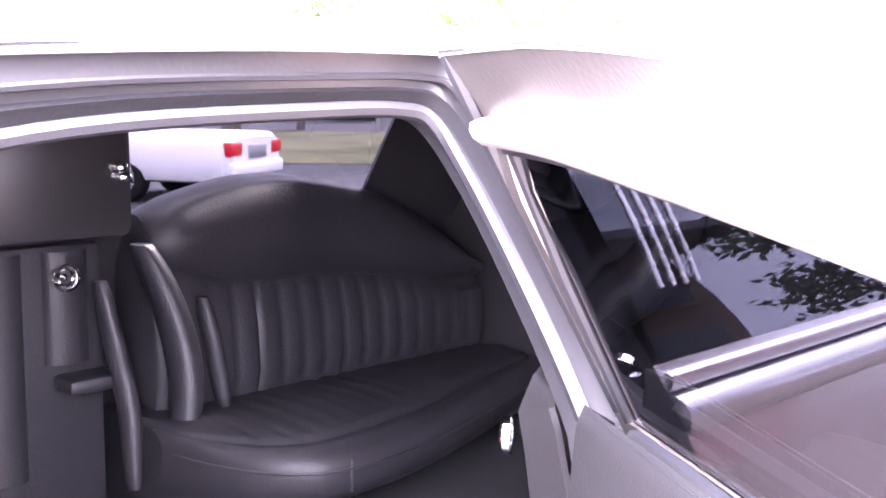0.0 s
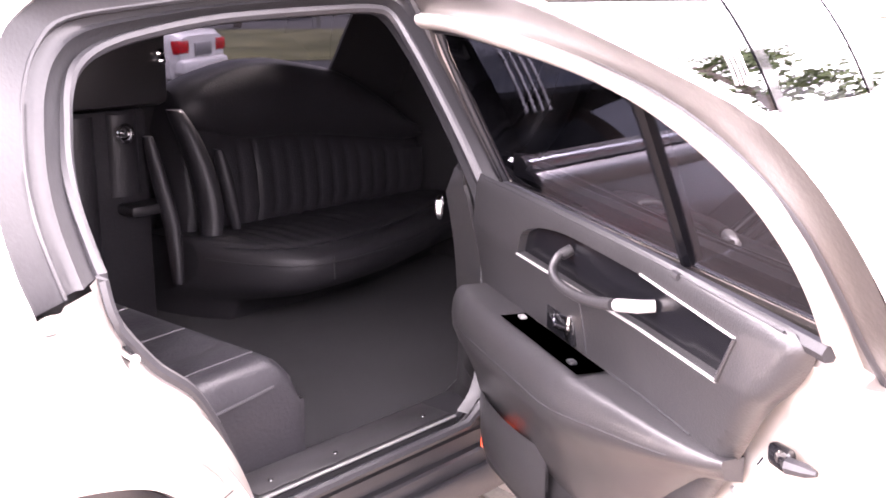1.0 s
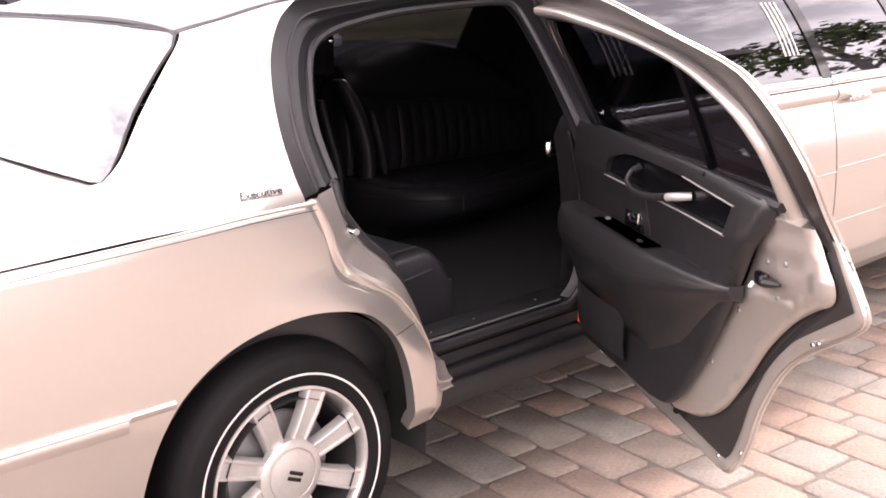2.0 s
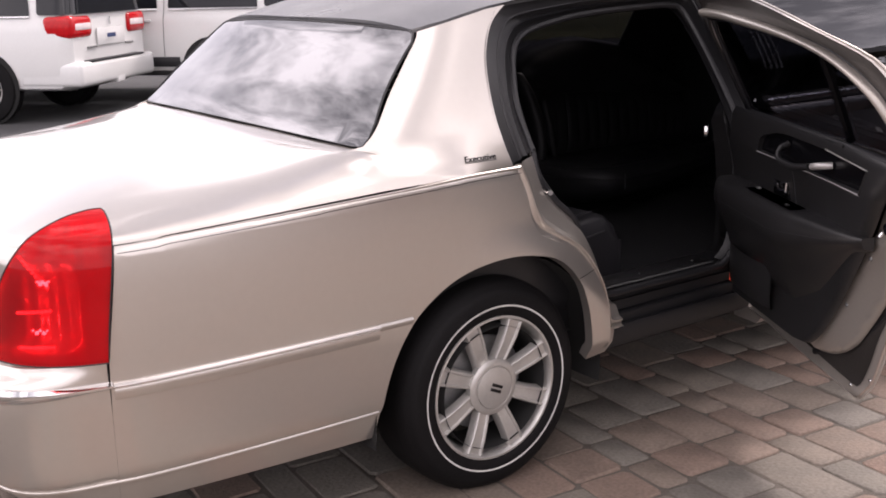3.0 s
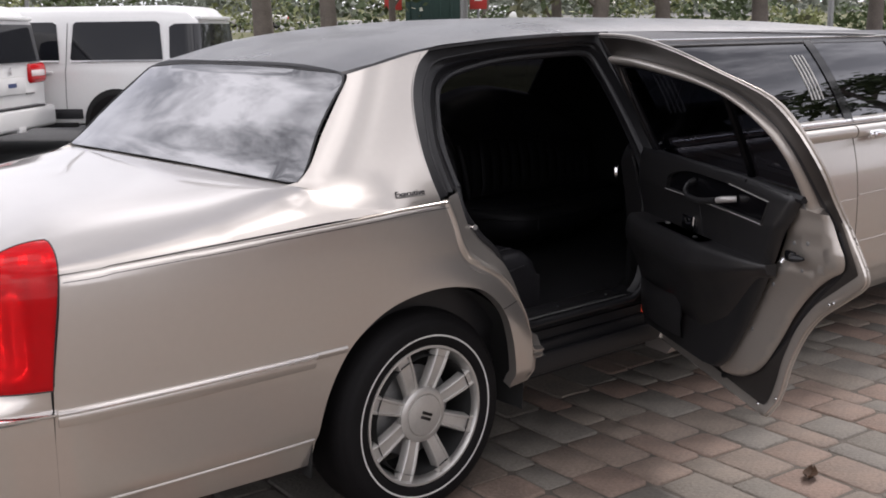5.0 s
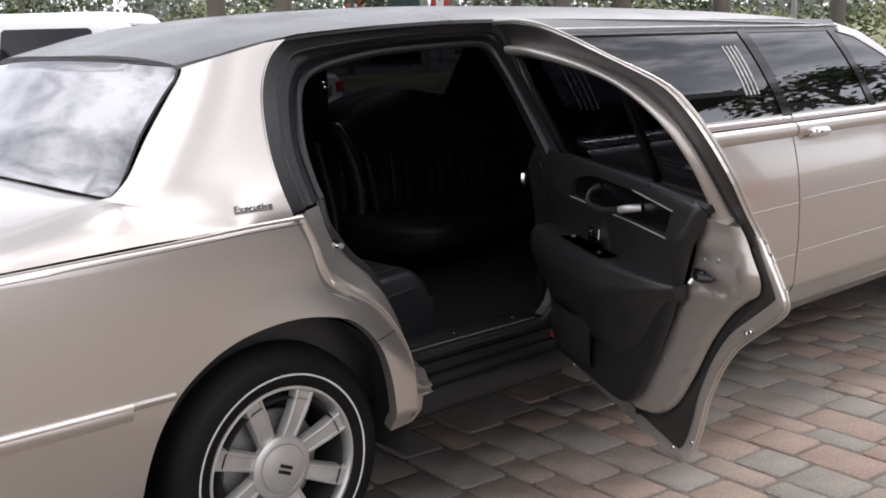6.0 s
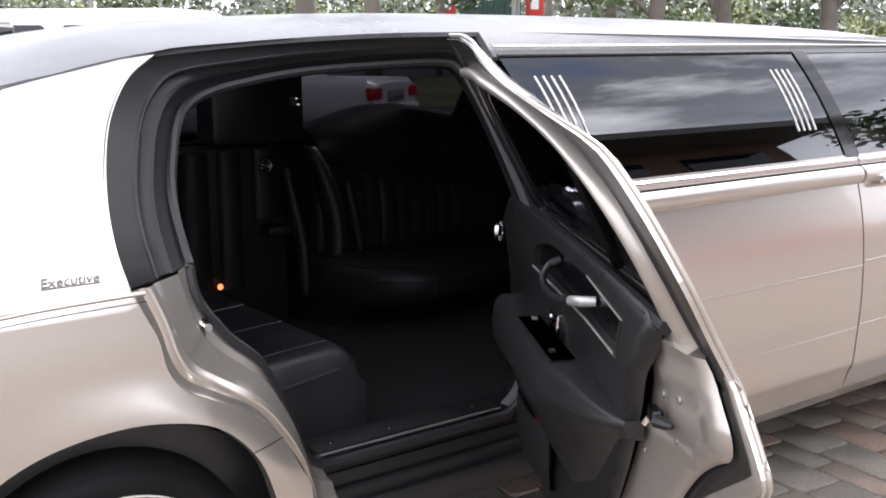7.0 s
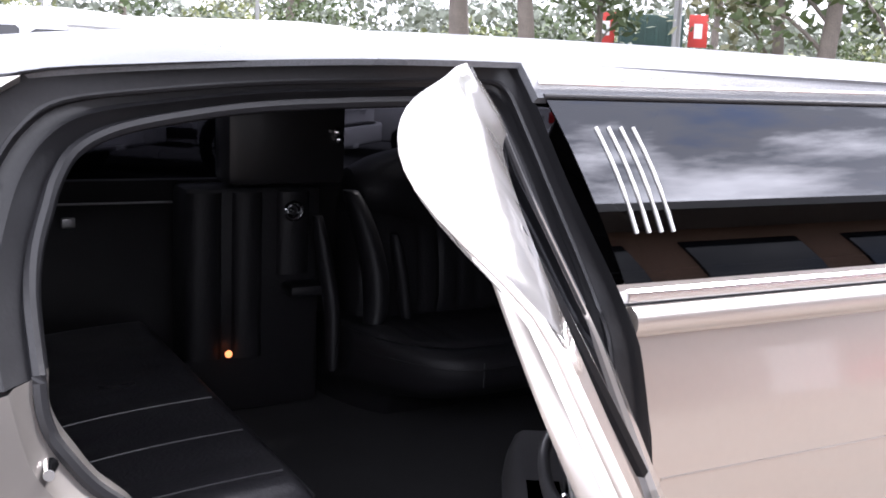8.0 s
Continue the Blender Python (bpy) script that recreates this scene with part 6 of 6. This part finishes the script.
        bar("panel_gap", [(1.83, s * 1.001, 0.50), (1.83, s * 1.003, 0.75), (1.82, s * 0.990, 1.10), (1.81, s * 0.972, 1.19), (1.80, s * 0.86, 1.72)], 0.004, SEAL, t, "", 5)
    # the tail glass wraps round both rear corners
    half = [(0.40, 1.0), (0.20, 1.0), (0.11, 0.992), (0.055, 0.965), (0.015, 0.905), (-0.004, 0.80), (-0.012, 0.5)]
    wrap = catmull([(x, -y) for x, y in half] + [(-0.015, 0.0)] + half[::-1], 5)
    run = [0.0]
    for a, b in zip(wrap, wrap[1:]):
        run.append(run[-1] + (b - a).length)

    def round_tail(q, z):
        x, y = float(np.interp(q, run, [p.x for p in wrap])), float(np.interp(q, run, [p.y for p in wrap]))
        return (x + (z - 1.20) * 0.080, y * (0.990 - (z - 1.18) * 0.222), z)

    e = run[-1]
    part("tail_glass", sheet([(0.02, 1.245), (e - 0.02, 1.245), (e, 1.27), (e - 0.02, 1.66), (e - 0.10, 1.70), (0.10, 1.70), (0.02, 1.66), (0.0, 1.27)], [], 0.035, round_tail, -1, 0.004), SUV_GLASS, t, "dark wrap-round tail window", 80)
    block("tail_spoiler", (0.02, -0.74, 1.745), (0.30, 0.74, 1.80), WHITE_PAINT, t, 0.02)
    block("plate_recess", (-0.003, -0.36, 0.86), (0.012, 0.36, 1.07), WHITE_PAINT, t, 0.01)
    block("tail_bumper", (-0.09, -0.992, 0.42), (0.70, 0.992, 0.70), WHITE_PAINT, t, 0.055, "", 4)
    block("bumper_step", (-0.085, -0.70, 0.69), (0.03, 0.70, 0.712), SEAL, t, 0.006)
    block("hitch", (-0.09, -0.10, 0.40), (0.05, 0.10, 0.49), WHITE_PAINT, t, 0.01)
    p = block("number_plate", (-0.004, -0.16, 0.90), (0.018, 0.16, 1.04), WHITE_PAINT, t, 0.004)
    block("plate_bar", (-0.0065, -0.11, 0.945), (-0.0045, 0.11, 0.995), bpy.data.materials["plate_ink"], p)
    block("tail_emblem", (-0.002, -0.012, 1.10), (0.018, 0.012, 1.19), CHROME, t, 0.003)
    bar("wiper", [(0.0, -0.03, 1.27), (0.005, 0.30, 1.33)], 0.008, SEAL, t, "", 6)
    for y in (-0.6, 0.38):
        block("tail_badge", (0.0, y, 0.845), (0.018, y + 0.22, 0.865), ALLOY_DIM, t, 0.002)
    return t


def sedan(m, label, paint, tail=0.0):
    t = thing("sedan", label, "car", m, "cars in the background")
    low = [(0.3, 0.28), (0.80, 0.30), (0.90, 0.42), (0.92, 0.62), (0.90, 0.82)]
    deck_p = [(0.84, 0.93), (0.70, 0.97), (0.5, 0.98), (0.3, 0.985), (0.15, 0.987), (0.0, 0.99)]
    cab_p = [(0.82, 0.95), (0.70, 1.22), (0.62, 1.36), (0.52, 1.42), (0.3, 1.45), (0.0, 1.46)]
    secs = [(0.0, [(0.3, 0.40), (0.7, 0.42), (0.78, 0.5), (0.80, 0.65), (0.78, 0.80), (0.74, 0.86), (0.6, 0.89), (0.45, 0.90), (0.3, 0.905), (0.15, 0.907), (0.0, 0.91)]),
            (0.12, low + deck_p), (0.95, low + deck_p), (1.65, low + cab_p), (2.6, low + cab_p), (3.5, low + [(0.84, 0.92), (0.70, 0.96), (0.5, 0.98), (0.3, 0.985), (0.15, 0.99), (0.0, 0.99)]),
            (4.5, [(0.3, 0.30), (0.75, 0.32), (0.85, 0.42), (0.87, 0.6), (0.84, 0.74), (0.78, 0.82), (0.66, 0.85), (0.5, 0.86), (0.3, 0.865), (0.15, 0.87), (0.0, 0.87)]),
            (4.85, [(0.3, 0.40), (0.6, 0.42), (0.68, 0.5), (0.70, 0.58), (0.68, 0.66), (0.62, 0.7), (0.5, 0.72), (0.4, 0.73), (0.3, 0.73), (0.15, 0.73), (0.0, 0.73)])]
    secs = [(x + (tail if x > 0.5 else 0.0), prof) for x, prof in secs]
    part("body", shell(secs), paint, t, "", 35)
    for s in (-1, 1):
        for q in ([(1.25, 0.99), (2.15, 0.99), (2.12, 1.33), (1.72, 1.33)], [(2.22, 0.99), (3.2, 0.99), (2.62, 1.33), (2.20, 1.33)]):
            q = [(x + tail, z) for x, z in q]
            part("side_glass", sheet(q, [], 0.25, lambda x, z: (x, s * (0.83 - (z - 0.95) * 0.46 + 0.016), z), -s, 0.004), SUV_GLASS, t)
        road_wheel(1.05 + tail, s * 0.91, 0.34, t, s)
        road_wheel(3.85 + tail, s * 0.90, 0.34, t, s)
        block("tail_lamp", (-0.012, min(s * 0.50, s * 0.88), 0.66), (0.20, max(s * 0.50, s * 0.88), 0.85), RED_LENS, t, 0.03, "", 3)
    block("plate_panel", (-0.02, -0.3, 0.62), (0.03, 0.3, 0.80), ALLOY_DIM, t, 0.01)
    block("rear_bumper", (-0.06, -0.85, 0.38), (0.12, 0.85, 0.58), paint, t, 0.05, "", 3)
    return t


def parked(x, y, heading):
    return Matrix.Translation((x, y, hill(x, y))) @ Matrix.Rotation(radians(heading), 4, "Z")


suv(parked(2.50, 10.80, 135), "white sport utility vehicle with dark tinted windows")
suv(parked(5.47, 11.0, 135), "long white sport utility vehicle with chrome spoke wheels", 5.65)
sedan(parked(8.75, 11.75, 122), "white saloon car with red tail lamps", WHITE_PAINT, 0.55)
sedan(parked(43.0, 68.0, 175), "silver saloon car on the road", ALLOY)
sedan(parked(60, 60, 150), "white saloon car across the road", WHITE_PAINT)

# ---- ground cover, kerbs, road ----


def slab(name, outline, lift, step, mat, label, category):
    """A piece of the rising ground."""
    ob = part(name, sheet(outline, [], step, lambda x, y: (x, y, hill(x, y) + lift), 1, 0.0), mat)
    return tagged(ob, label, category, kind="structure")


slab("car_park", [(-60, 2.6), (40, 2.6), (40, 50), (-60, 50)], 0.002, 4.0, ASPHALT, "dark asphalt car park", "asphalt")
slab("lawn", [(-150, 46), (41, 46), (41, -60), (180, -60), (180, 61.5), (-150, 61.5)], 0.016, 8.0, GRASS, "dry green grass verge", "grass")
slab("road", [(-150, 61.7), (220, 61.7), (220, 86), (-150, 86)], 0.008, 8.0, ROAD, "pale grey road beyond the car park", "road")
slab("lawn", [(-150, 86.2), (260, 86.2), (260, 190), (-150, 190)], 0.020, 14.0, GRASS, "rough grass beyond the road", "grass")
c, d = math.cos(radians(50)), math.sin(radians(50))
slab("lawn", [(u * c - v * d, u * d + v * c) for u, v in ((20.5, -7), (30.5, -7), (30.5, 7), (20.5, 7))], 0.012, 2.0, GRASS, "dry green grass island in the car park", "grass")

# ---- trees ----


def tree(x, y, height, spread, trunk, seed, label, leaf, base=0.35, leaves=1500):
    rng = random.Random(seed)
    t = thing("tree", label, "tree", Matrix.Translation((x, y, hill(x, y))), "trees along the road")
    bm = bmesh.new()
    line = [(0, 0, -0.1)]
    px = py = 0.0
    for i in range(1, 7):
        px += rng.uniform(-0.12, 0.12)
        py += rng.uniform(-0.12, 0.12)
        line.append((px, py, height * 0.8 * i / 6))
    tube(bm, catmull(line, 3), [trunk * (1.15 - 0.85 * i / 18) for i in range(19)], 9)
    tips = []
    for i in range(9):
        z = height * (base + (0.75 - base) * i / 8)
        a = rng.uniform(0, 6.28)
        l = spread * rng.uniform(0.55, 1.0) * (1 - 0.35 * i / 8)
        k = min(5, int(z / (height * 0.8) * 6))
        o = Vector(line[k + 1])
        o.z = z
        e = o + Vector((math.cos(a) * l, math.sin(a) * l, l * rng.uniform(0.25, 0.8)))
        mid = o.lerp(e, 0.5) + Vector((0, 0, 0.15 * l))
        tube(bm, catmull([o, mid, e], 3), [trunk * 0.35 * (1 - 0.13 * j) for j in range(7)], 6)
        tips += [mid, e, o.lerp(e, 0.75), o.lerp(e, 1.1)]
    part("trunk", bm, BARK, t)
    verts, faces = [], []
    for i in range(leaves):
        c = rng.choice(tips) + Vector((rng.gauss(0, 0.33), rng.gauss(0, 0.33), rng.gauss(0, 0.28))) * spread * 0.5
        s = rng.uniform(0.10, 0.22) * (0.6 + 0.05 * height)
        u = Vector((rng.gauss(0, 1), rng.gauss(0, 1), rng.gauss(0, 0.6))).normalized()
        v = u.cross(Vector((rng.gauss(0, 1), rng.gauss(0, 1), rng.gauss(0, 1)))).normalized()
        k = len(verts)
        verts += [c - u * s, c + v * s * 0.5, c + u * s, c - v * s * 0.5]
        faces.append((k, k + 1, k + 2, k + 3))
    me = bpy.data.meshes.new("crown")
    me.from_pydata([tuple(v) for v in verts], [], faces)
    part("crown", me, leaf, t)
    return t


def bush(x, y, w, h, seed, label, leaf, n=1400):
    rng = random.Random(seed)
    verts, faces = [], []
    lumps = [(rng.uniform(-w, w), rng.uniform(-0.8, 0.8), rng.uniform(0.3, 0.8) * h, rng.uniform(0.35, 0.6) * h) for _ in range(int(6 + w * 1.5))]
    for i in range(n):
        lx, ly, lz, r = rng.choice(lumps)
        d = Vector((rng.gauss(0, 1), rng.gauss(0, 1), rng.gauss(0, 1))).normalized() * r * rng.uniform(0.6, 1.05)
        c = Vector((lx, ly, max(0.08, lz))) + d
        c.z = max(0.05, c.z)
        s = rng.uniform(0.08, 0.2)
        u = Vector((rng.gauss(0, 1), rng.gauss(0, 1), rng.gauss(0, 1))).normalized()
        v = u.cross(Vector((rng.gauss(0, 1), rng.gauss(0, 1), rng.gauss(0, 1)))).normalized()
        k = len(verts)
        verts += [c - u * s, c + v * s * 0.55, c + u * s, c - v * s * 0.55]
        faces.append((k, k + 1, k + 2, k + 3))
    me = bpy.data.meshes.new("bush")
    me.from_pydata([tuple(v) for v in verts], [], faces)
    ob = tagged(part("bush", me, leaf), label, "bush", "bushes along the road")
    ob.matrix_basis = Matrix.Translation((x, y, hill(x, y)))
    return ob


BEARINGS = [(61.0, 31, 12, 2.6, 0.30, 0.42), (57.6, 30, 12, 2.6, 0.24, 0.45), (54.0, 33, 8, 2.0, 0.12, 0.22), (44.6, 30, 9, 3.2, 0.16, 0.12), (42.6, 27, 10, 2.8, 0.22, 0.16), (39.0, 29, 9, 3.4, 0.22, 0.10), (34, 30, 9, 3.2, 0.24, 0.2), (28, 34, 9, 3.4, 0.24, 0.3),
            (70, 58, 8, 2.6, 0.20, 0.2), (78, 62, 9, 3.0, 0.24, 0.4), (86, 60, 10, 3.2, 0.24, 0.3), (94, 52, 9, 3.4, 0.24, 0.3), (48, 60, 9, 2.6, 0.22, 0.35)]
for i, (b, d, h, s, r, low) in enumerate(BEARINGS):
    tree(d * math.cos(radians(b)), -1.8 + d * math.sin(radians(b)), h, s, r, 40 + i, "tall roadside tree with thin dusty green foliage", LEAF if i % 3 else LEAF_DRY, low, 950)
for i in range(26):
    b = 18 + i * 3.4
    d = 54 + 14 * math.sin(i * 2.1)
    bush(d * math.cos(radians(b)), -1.8 + d * math.sin(radians(b)), 2.4, 2.3 + 1.1 * math.sin(i * 1.3), 90 + i, "loose green roadside bush", LEAF if i % 2 else LEAF_LIGHT, 700)
tree(22.5, -8.4, 11, 2.7, 0.28, 77, "broad leafy tree beyond the building", LEAF, 0.22, 2600)
woods = bmesh.new()
rng = random.Random(5)
verts, faces = [], []
for i in range(26000):
    b = radians(rng.uniform(-5, 130))
    d = rng.uniform(125, 150)
    hmax = 7.6 + 2.2 * math.sin(b * 23) + 1.8 * math.sin(b * 57)
    c = Vector((d * math.cos(b), d * math.sin(b), hill(d * math.cos(b), d * math.sin(b)) + hmax * (1 - rng.random() ** 0.8)))
    s = rng.uniform(0.3, 0.8)
    u = Vector((rng.gauss(0, 1), rng.gauss(0, 1), rng.gauss(0, 1))).normalized()
    v = u.cross(Vector((rng.gauss(0, 1), rng.gauss(0, 1), rng.gauss(0, 1)))).normalized()
    k = len(verts)
    verts += [c - u * s, c + v * s * 0.6, c + u * s, c - v * s * 0.6]
    faces.append((k, k + 1, k + 2, k + 3))
woods.free()
me = bpy.data.meshes.new("woods")
me.from_pydata([tuple(v) for v in verts], [], faces)
# The woods get their haze from the leaf colour alone.
tagged(part("far_woods", me, LEAF_HAZED), "distant line of hazy green woods", "woods", kind="stuff")

# skip, red sign panels, poles
far_spot = Matrix.Translation((24.0, 28.0, hill(24, 28))) @ Matrix.Rotation(radians(51), 4, "Z")
skip = thing("waste_container", "tall dark green ribbed steel waste container", "container", far_spot)
block("body", (0, -1.1, 0.25), (4.6, 1.1, 2.75), GREEN_STEEL, skip, 0.04)
for i in range(6):
    block("rib", (-0.07, -1.02 + i * 0.39, 0.3), (0.0, -0.94 + i * 0.39, 2.68), GREEN_STEEL, skip, 0.01)
block("base", (0.1, -1.0, 0.0), (4.5, 1.0, 0.25), DARK, skip)
for y0, lab in ((1.55, "red and white sign board by the road"), (-1.60, "red and white flag sign by the road")):
    sg = thing("sign_board", lab, "sign", far_spot @ Matrix.Translation((0.3, y0, 0)), "sign boards")
    block("panel", (-0.03, -0.32, 1.7), (0.03, 0.32, 2.80), RED_PANEL, sg, 0.01)
    block("centre", (-0.04, -0.14, 2.0), (-0.031, 0.14, 2.5), WHITE_PAINT, sg)
    bar("post", [(0.05, 0.0, 0), (0.05, 0.0, 2.7)], 0.05, ALLOY_DIM, sg)
for b, d, h in ((49.9, 32, 9), (71.5, 62, 10), (30, 46, 8), (82, 60, 9)):
    pl = thing("lamp_post", "grey steel lamp post", "lamp post", Matrix.Translation((d * math.cos(radians(b)), -1.8 + d * math.sin(radians(b)), hill(d * math.cos(radians(b)), d * math.sin(radians(b))))), "lamp posts")
    bar("pole", [(0, 0, 0), (0, 0, h * 0.5), (0, 0, h)], [0.13, 0.11, 0.08], ALLOY_DIM, pl)
    bar("arm", [(0, 0, h - 0.1), (-0.9, -0.5, h + 0.2), (-1.8, -1.0, h + 0.25)], 0.05, ALLOY_DIM, pl)

# ---- building across the yard, seen mirrored in the glass ----
house_b = thing("building", "brown two-storey building with deep eaves and red shop front", "building", Matrix.Translation((4.0, -7.4, 0)))
block("wall", (1.2, -6, 0), (10.4, 0.0, 6.2), BROWN_WALL, house_b)
bm = bmesh.new()
loft(bm, [[(x, 1.3, 6.15), (x, 1.3, 6.45), (x, -3.0, 8.4), (x, -7.3, 6.45), (x, -7.3, 6.15)] for x in (0.5, 11.2)])
part("roof", bm, ROOF_TILE, house_b)
block("fascia", (0.5, 1.3, 6.1), (11.2, 1.35, 6.47), TRIM, house_b)
block("shop_front", (6.2, 0.0, 0.0), (10.4, 0.06, 1.15), DULL_RED, house_b)
block("white_door", (4.9, 0.0, 0.0), (6.0, 0.06, 1.9), WHITE_PAINT, house_b)
for i in range(3):
    for z0 in (2.3, 4.3):
        x = 2.0 + i * 2.9
        w = block("window", (x, 0.0, z0), (x + 2.0, 0.05, z0 + 1.3), SUV_GLASS, house_b)
        block("window_frame", (x - 0.1, 0.0, z0 - 0.12), (x + 2.1, 0.09, z0), BROWN_WALL, w)

# ---- dry leaf on the pavers ----
bm = bmesh.new()
leaf_rows = []
for i in range(9):
    k = i / 8
    half = 0.026 * math.sin(math.pi * (0.04 + 0.93 * k)) ** 0.8
    lift = 0.004 + 0.012 * (2 * k - 1) ** 2
    leaf_rows.append([(0.105 * (k - 0.5), half * t, lift + 0.010 * abs(t) ** 1.5 - 0.003 * (t == 0)) for t in (-1, -0.5, 0, 0.5, 1)])
loft(bm, leaf_rows, closed=False)
bmesh.ops.solidify(bm, geom=bm.faces, thickness=0.001)
dry_leaf = thing("dry_leaf", "curled dry brown leaf lying on the pavers", "leaf", Matrix.Translation((1.178, -0.668, 0.002)) @ Matrix.Rotation(radians(20), 4, "Z"))
part("blade", bm, DEAD_LEAF, dry_leaf)
bar("stem", [(0.05, 0, 0.012), (0.068, 0.004, 0.010), (0.082, 0.010, 0.004)], 0.0012, DEAD_LEAF, dry_leaf, "", 5)

# ---- pavers ----
rng = random.Random(11)
PAVE = Matrix.Translation((-2.6, -5.4, 0)) @ Matrix.Rotation(radians(-5), 4, "Z")
meshes = {}


def paver_mesh(lx, ly, kind):
    """A worn stone with blunt corners; three shapes for each size."""
    key = (round(lx, 2), round(ly, 2), kind)
    if key not in meshes:
        wear = random.Random(int(lx * 1000) * 31 + int(ly * 1000) * 7 + kind)
        bm = bmesh.new()
        a, c = lx / 2, ly / 2
        ring = []
        for sx, sy in ((-1, -1), (1, -1), (1, 1), (-1, 1)):
            k1, k2 = wear.uniform(0.008, 0.022), wear.uniform(0.008, 0.022)
            j = wear.uniform(-0.004, 0.002)
            one, two = (sx * (a + j), sy * (c + j - k2)), (sx * (a + j - k1), sy * (c + j))
            ring += [one, two] if sx * sy > 0 else [two, one]
        def level(inset, z):
            return [bm.verts.new((x * (1 - inset / a), y * (1 - inset / c), z + (wear.uniform(-0.0012, 0.0012) if z == 0 else 0))) for x, y in ring]
        lo, mid, hi = level(0.0, -0.02), level(0.0, -0.0055), level(0.007, 0.0)
        bm.faces.new(hi)
        for q, r in ((lo, mid), (mid, hi)):
            for i in range(8):
                bm.faces.new((q[i], q[(i + 1) % 8], r[(i + 1) % 8], r[i]))
        me = mesh_of(bm, 75)
        me.name = "paver"
        me.materials.append(PAVER)
        meshes[key] = me
    return meshes[key]


paving = tagged(part("paving", box(bmesh.new(), (-2.8, -5.6, -0.011), (10.2, 2.55, -0.0060)), JOINT), "yard of worn grey and red stone pavers", "paving", kind="structure")
rest_v, rest_f = [], []
placed = 0
x = 0.0
course = 0
while x < 12.6:
    w = (0.200, 0.205, 0.130, 0.200, 0.200, 0.135)[course % 6]
    course += 1
    y = -rng.uniform(0, 0.2)
    while y < 8.2:
        l = rng.choice((0.20, 0.20, 0.29, 0.29, 0.34, 0.24))
        g = 0.006
        c = PAVE @ Vector((x + w / 2, y + l / 2, 0))
        up = rng.uniform(-0.003, 0.003)
        m = Matrix.Translation((0, 0, up)) @ Matrix.Translation(c) @ Matrix.Rotation(radians(-5 + rng.uniform(-0.8, 0.8)), 4, "Z") @ Matrix.Rotation(radians(rng.uniform(-0.6, 0.6)), 4, "X") @ Matrix.Rotation(radians(rng.uniform(-0.6, 0.6)), 4, "Y")
        near = 0.35 < c.x < 3.9 and -1.75 < c.y < 0.55
        if near and placed < 300:
            ob = new("paver", paver_mesh(w - g, l - g, placed % 3))
            ob.parent = paving
            ob.matrix_basis = m
            placed += 1
        elif c.y < 2.5:
            src = paver_mesh(w - g, l - g, course % 3)
            k = len(rest_v)
            rest_v += [tuple(m @ v.co) for v in src.vertices]
            rest_f += [tuple(k + i for i in p.vertices) for p in src.polygons]
        y += l
    x += w
me = bpy.data.meshes.new("far_pavers")
me.from_pydata(rest_v, [], rest_f)
tagged(part("far_pavers", me, PAVER_FAR, paving), "outlying worn stone pavers", kind="stuff")
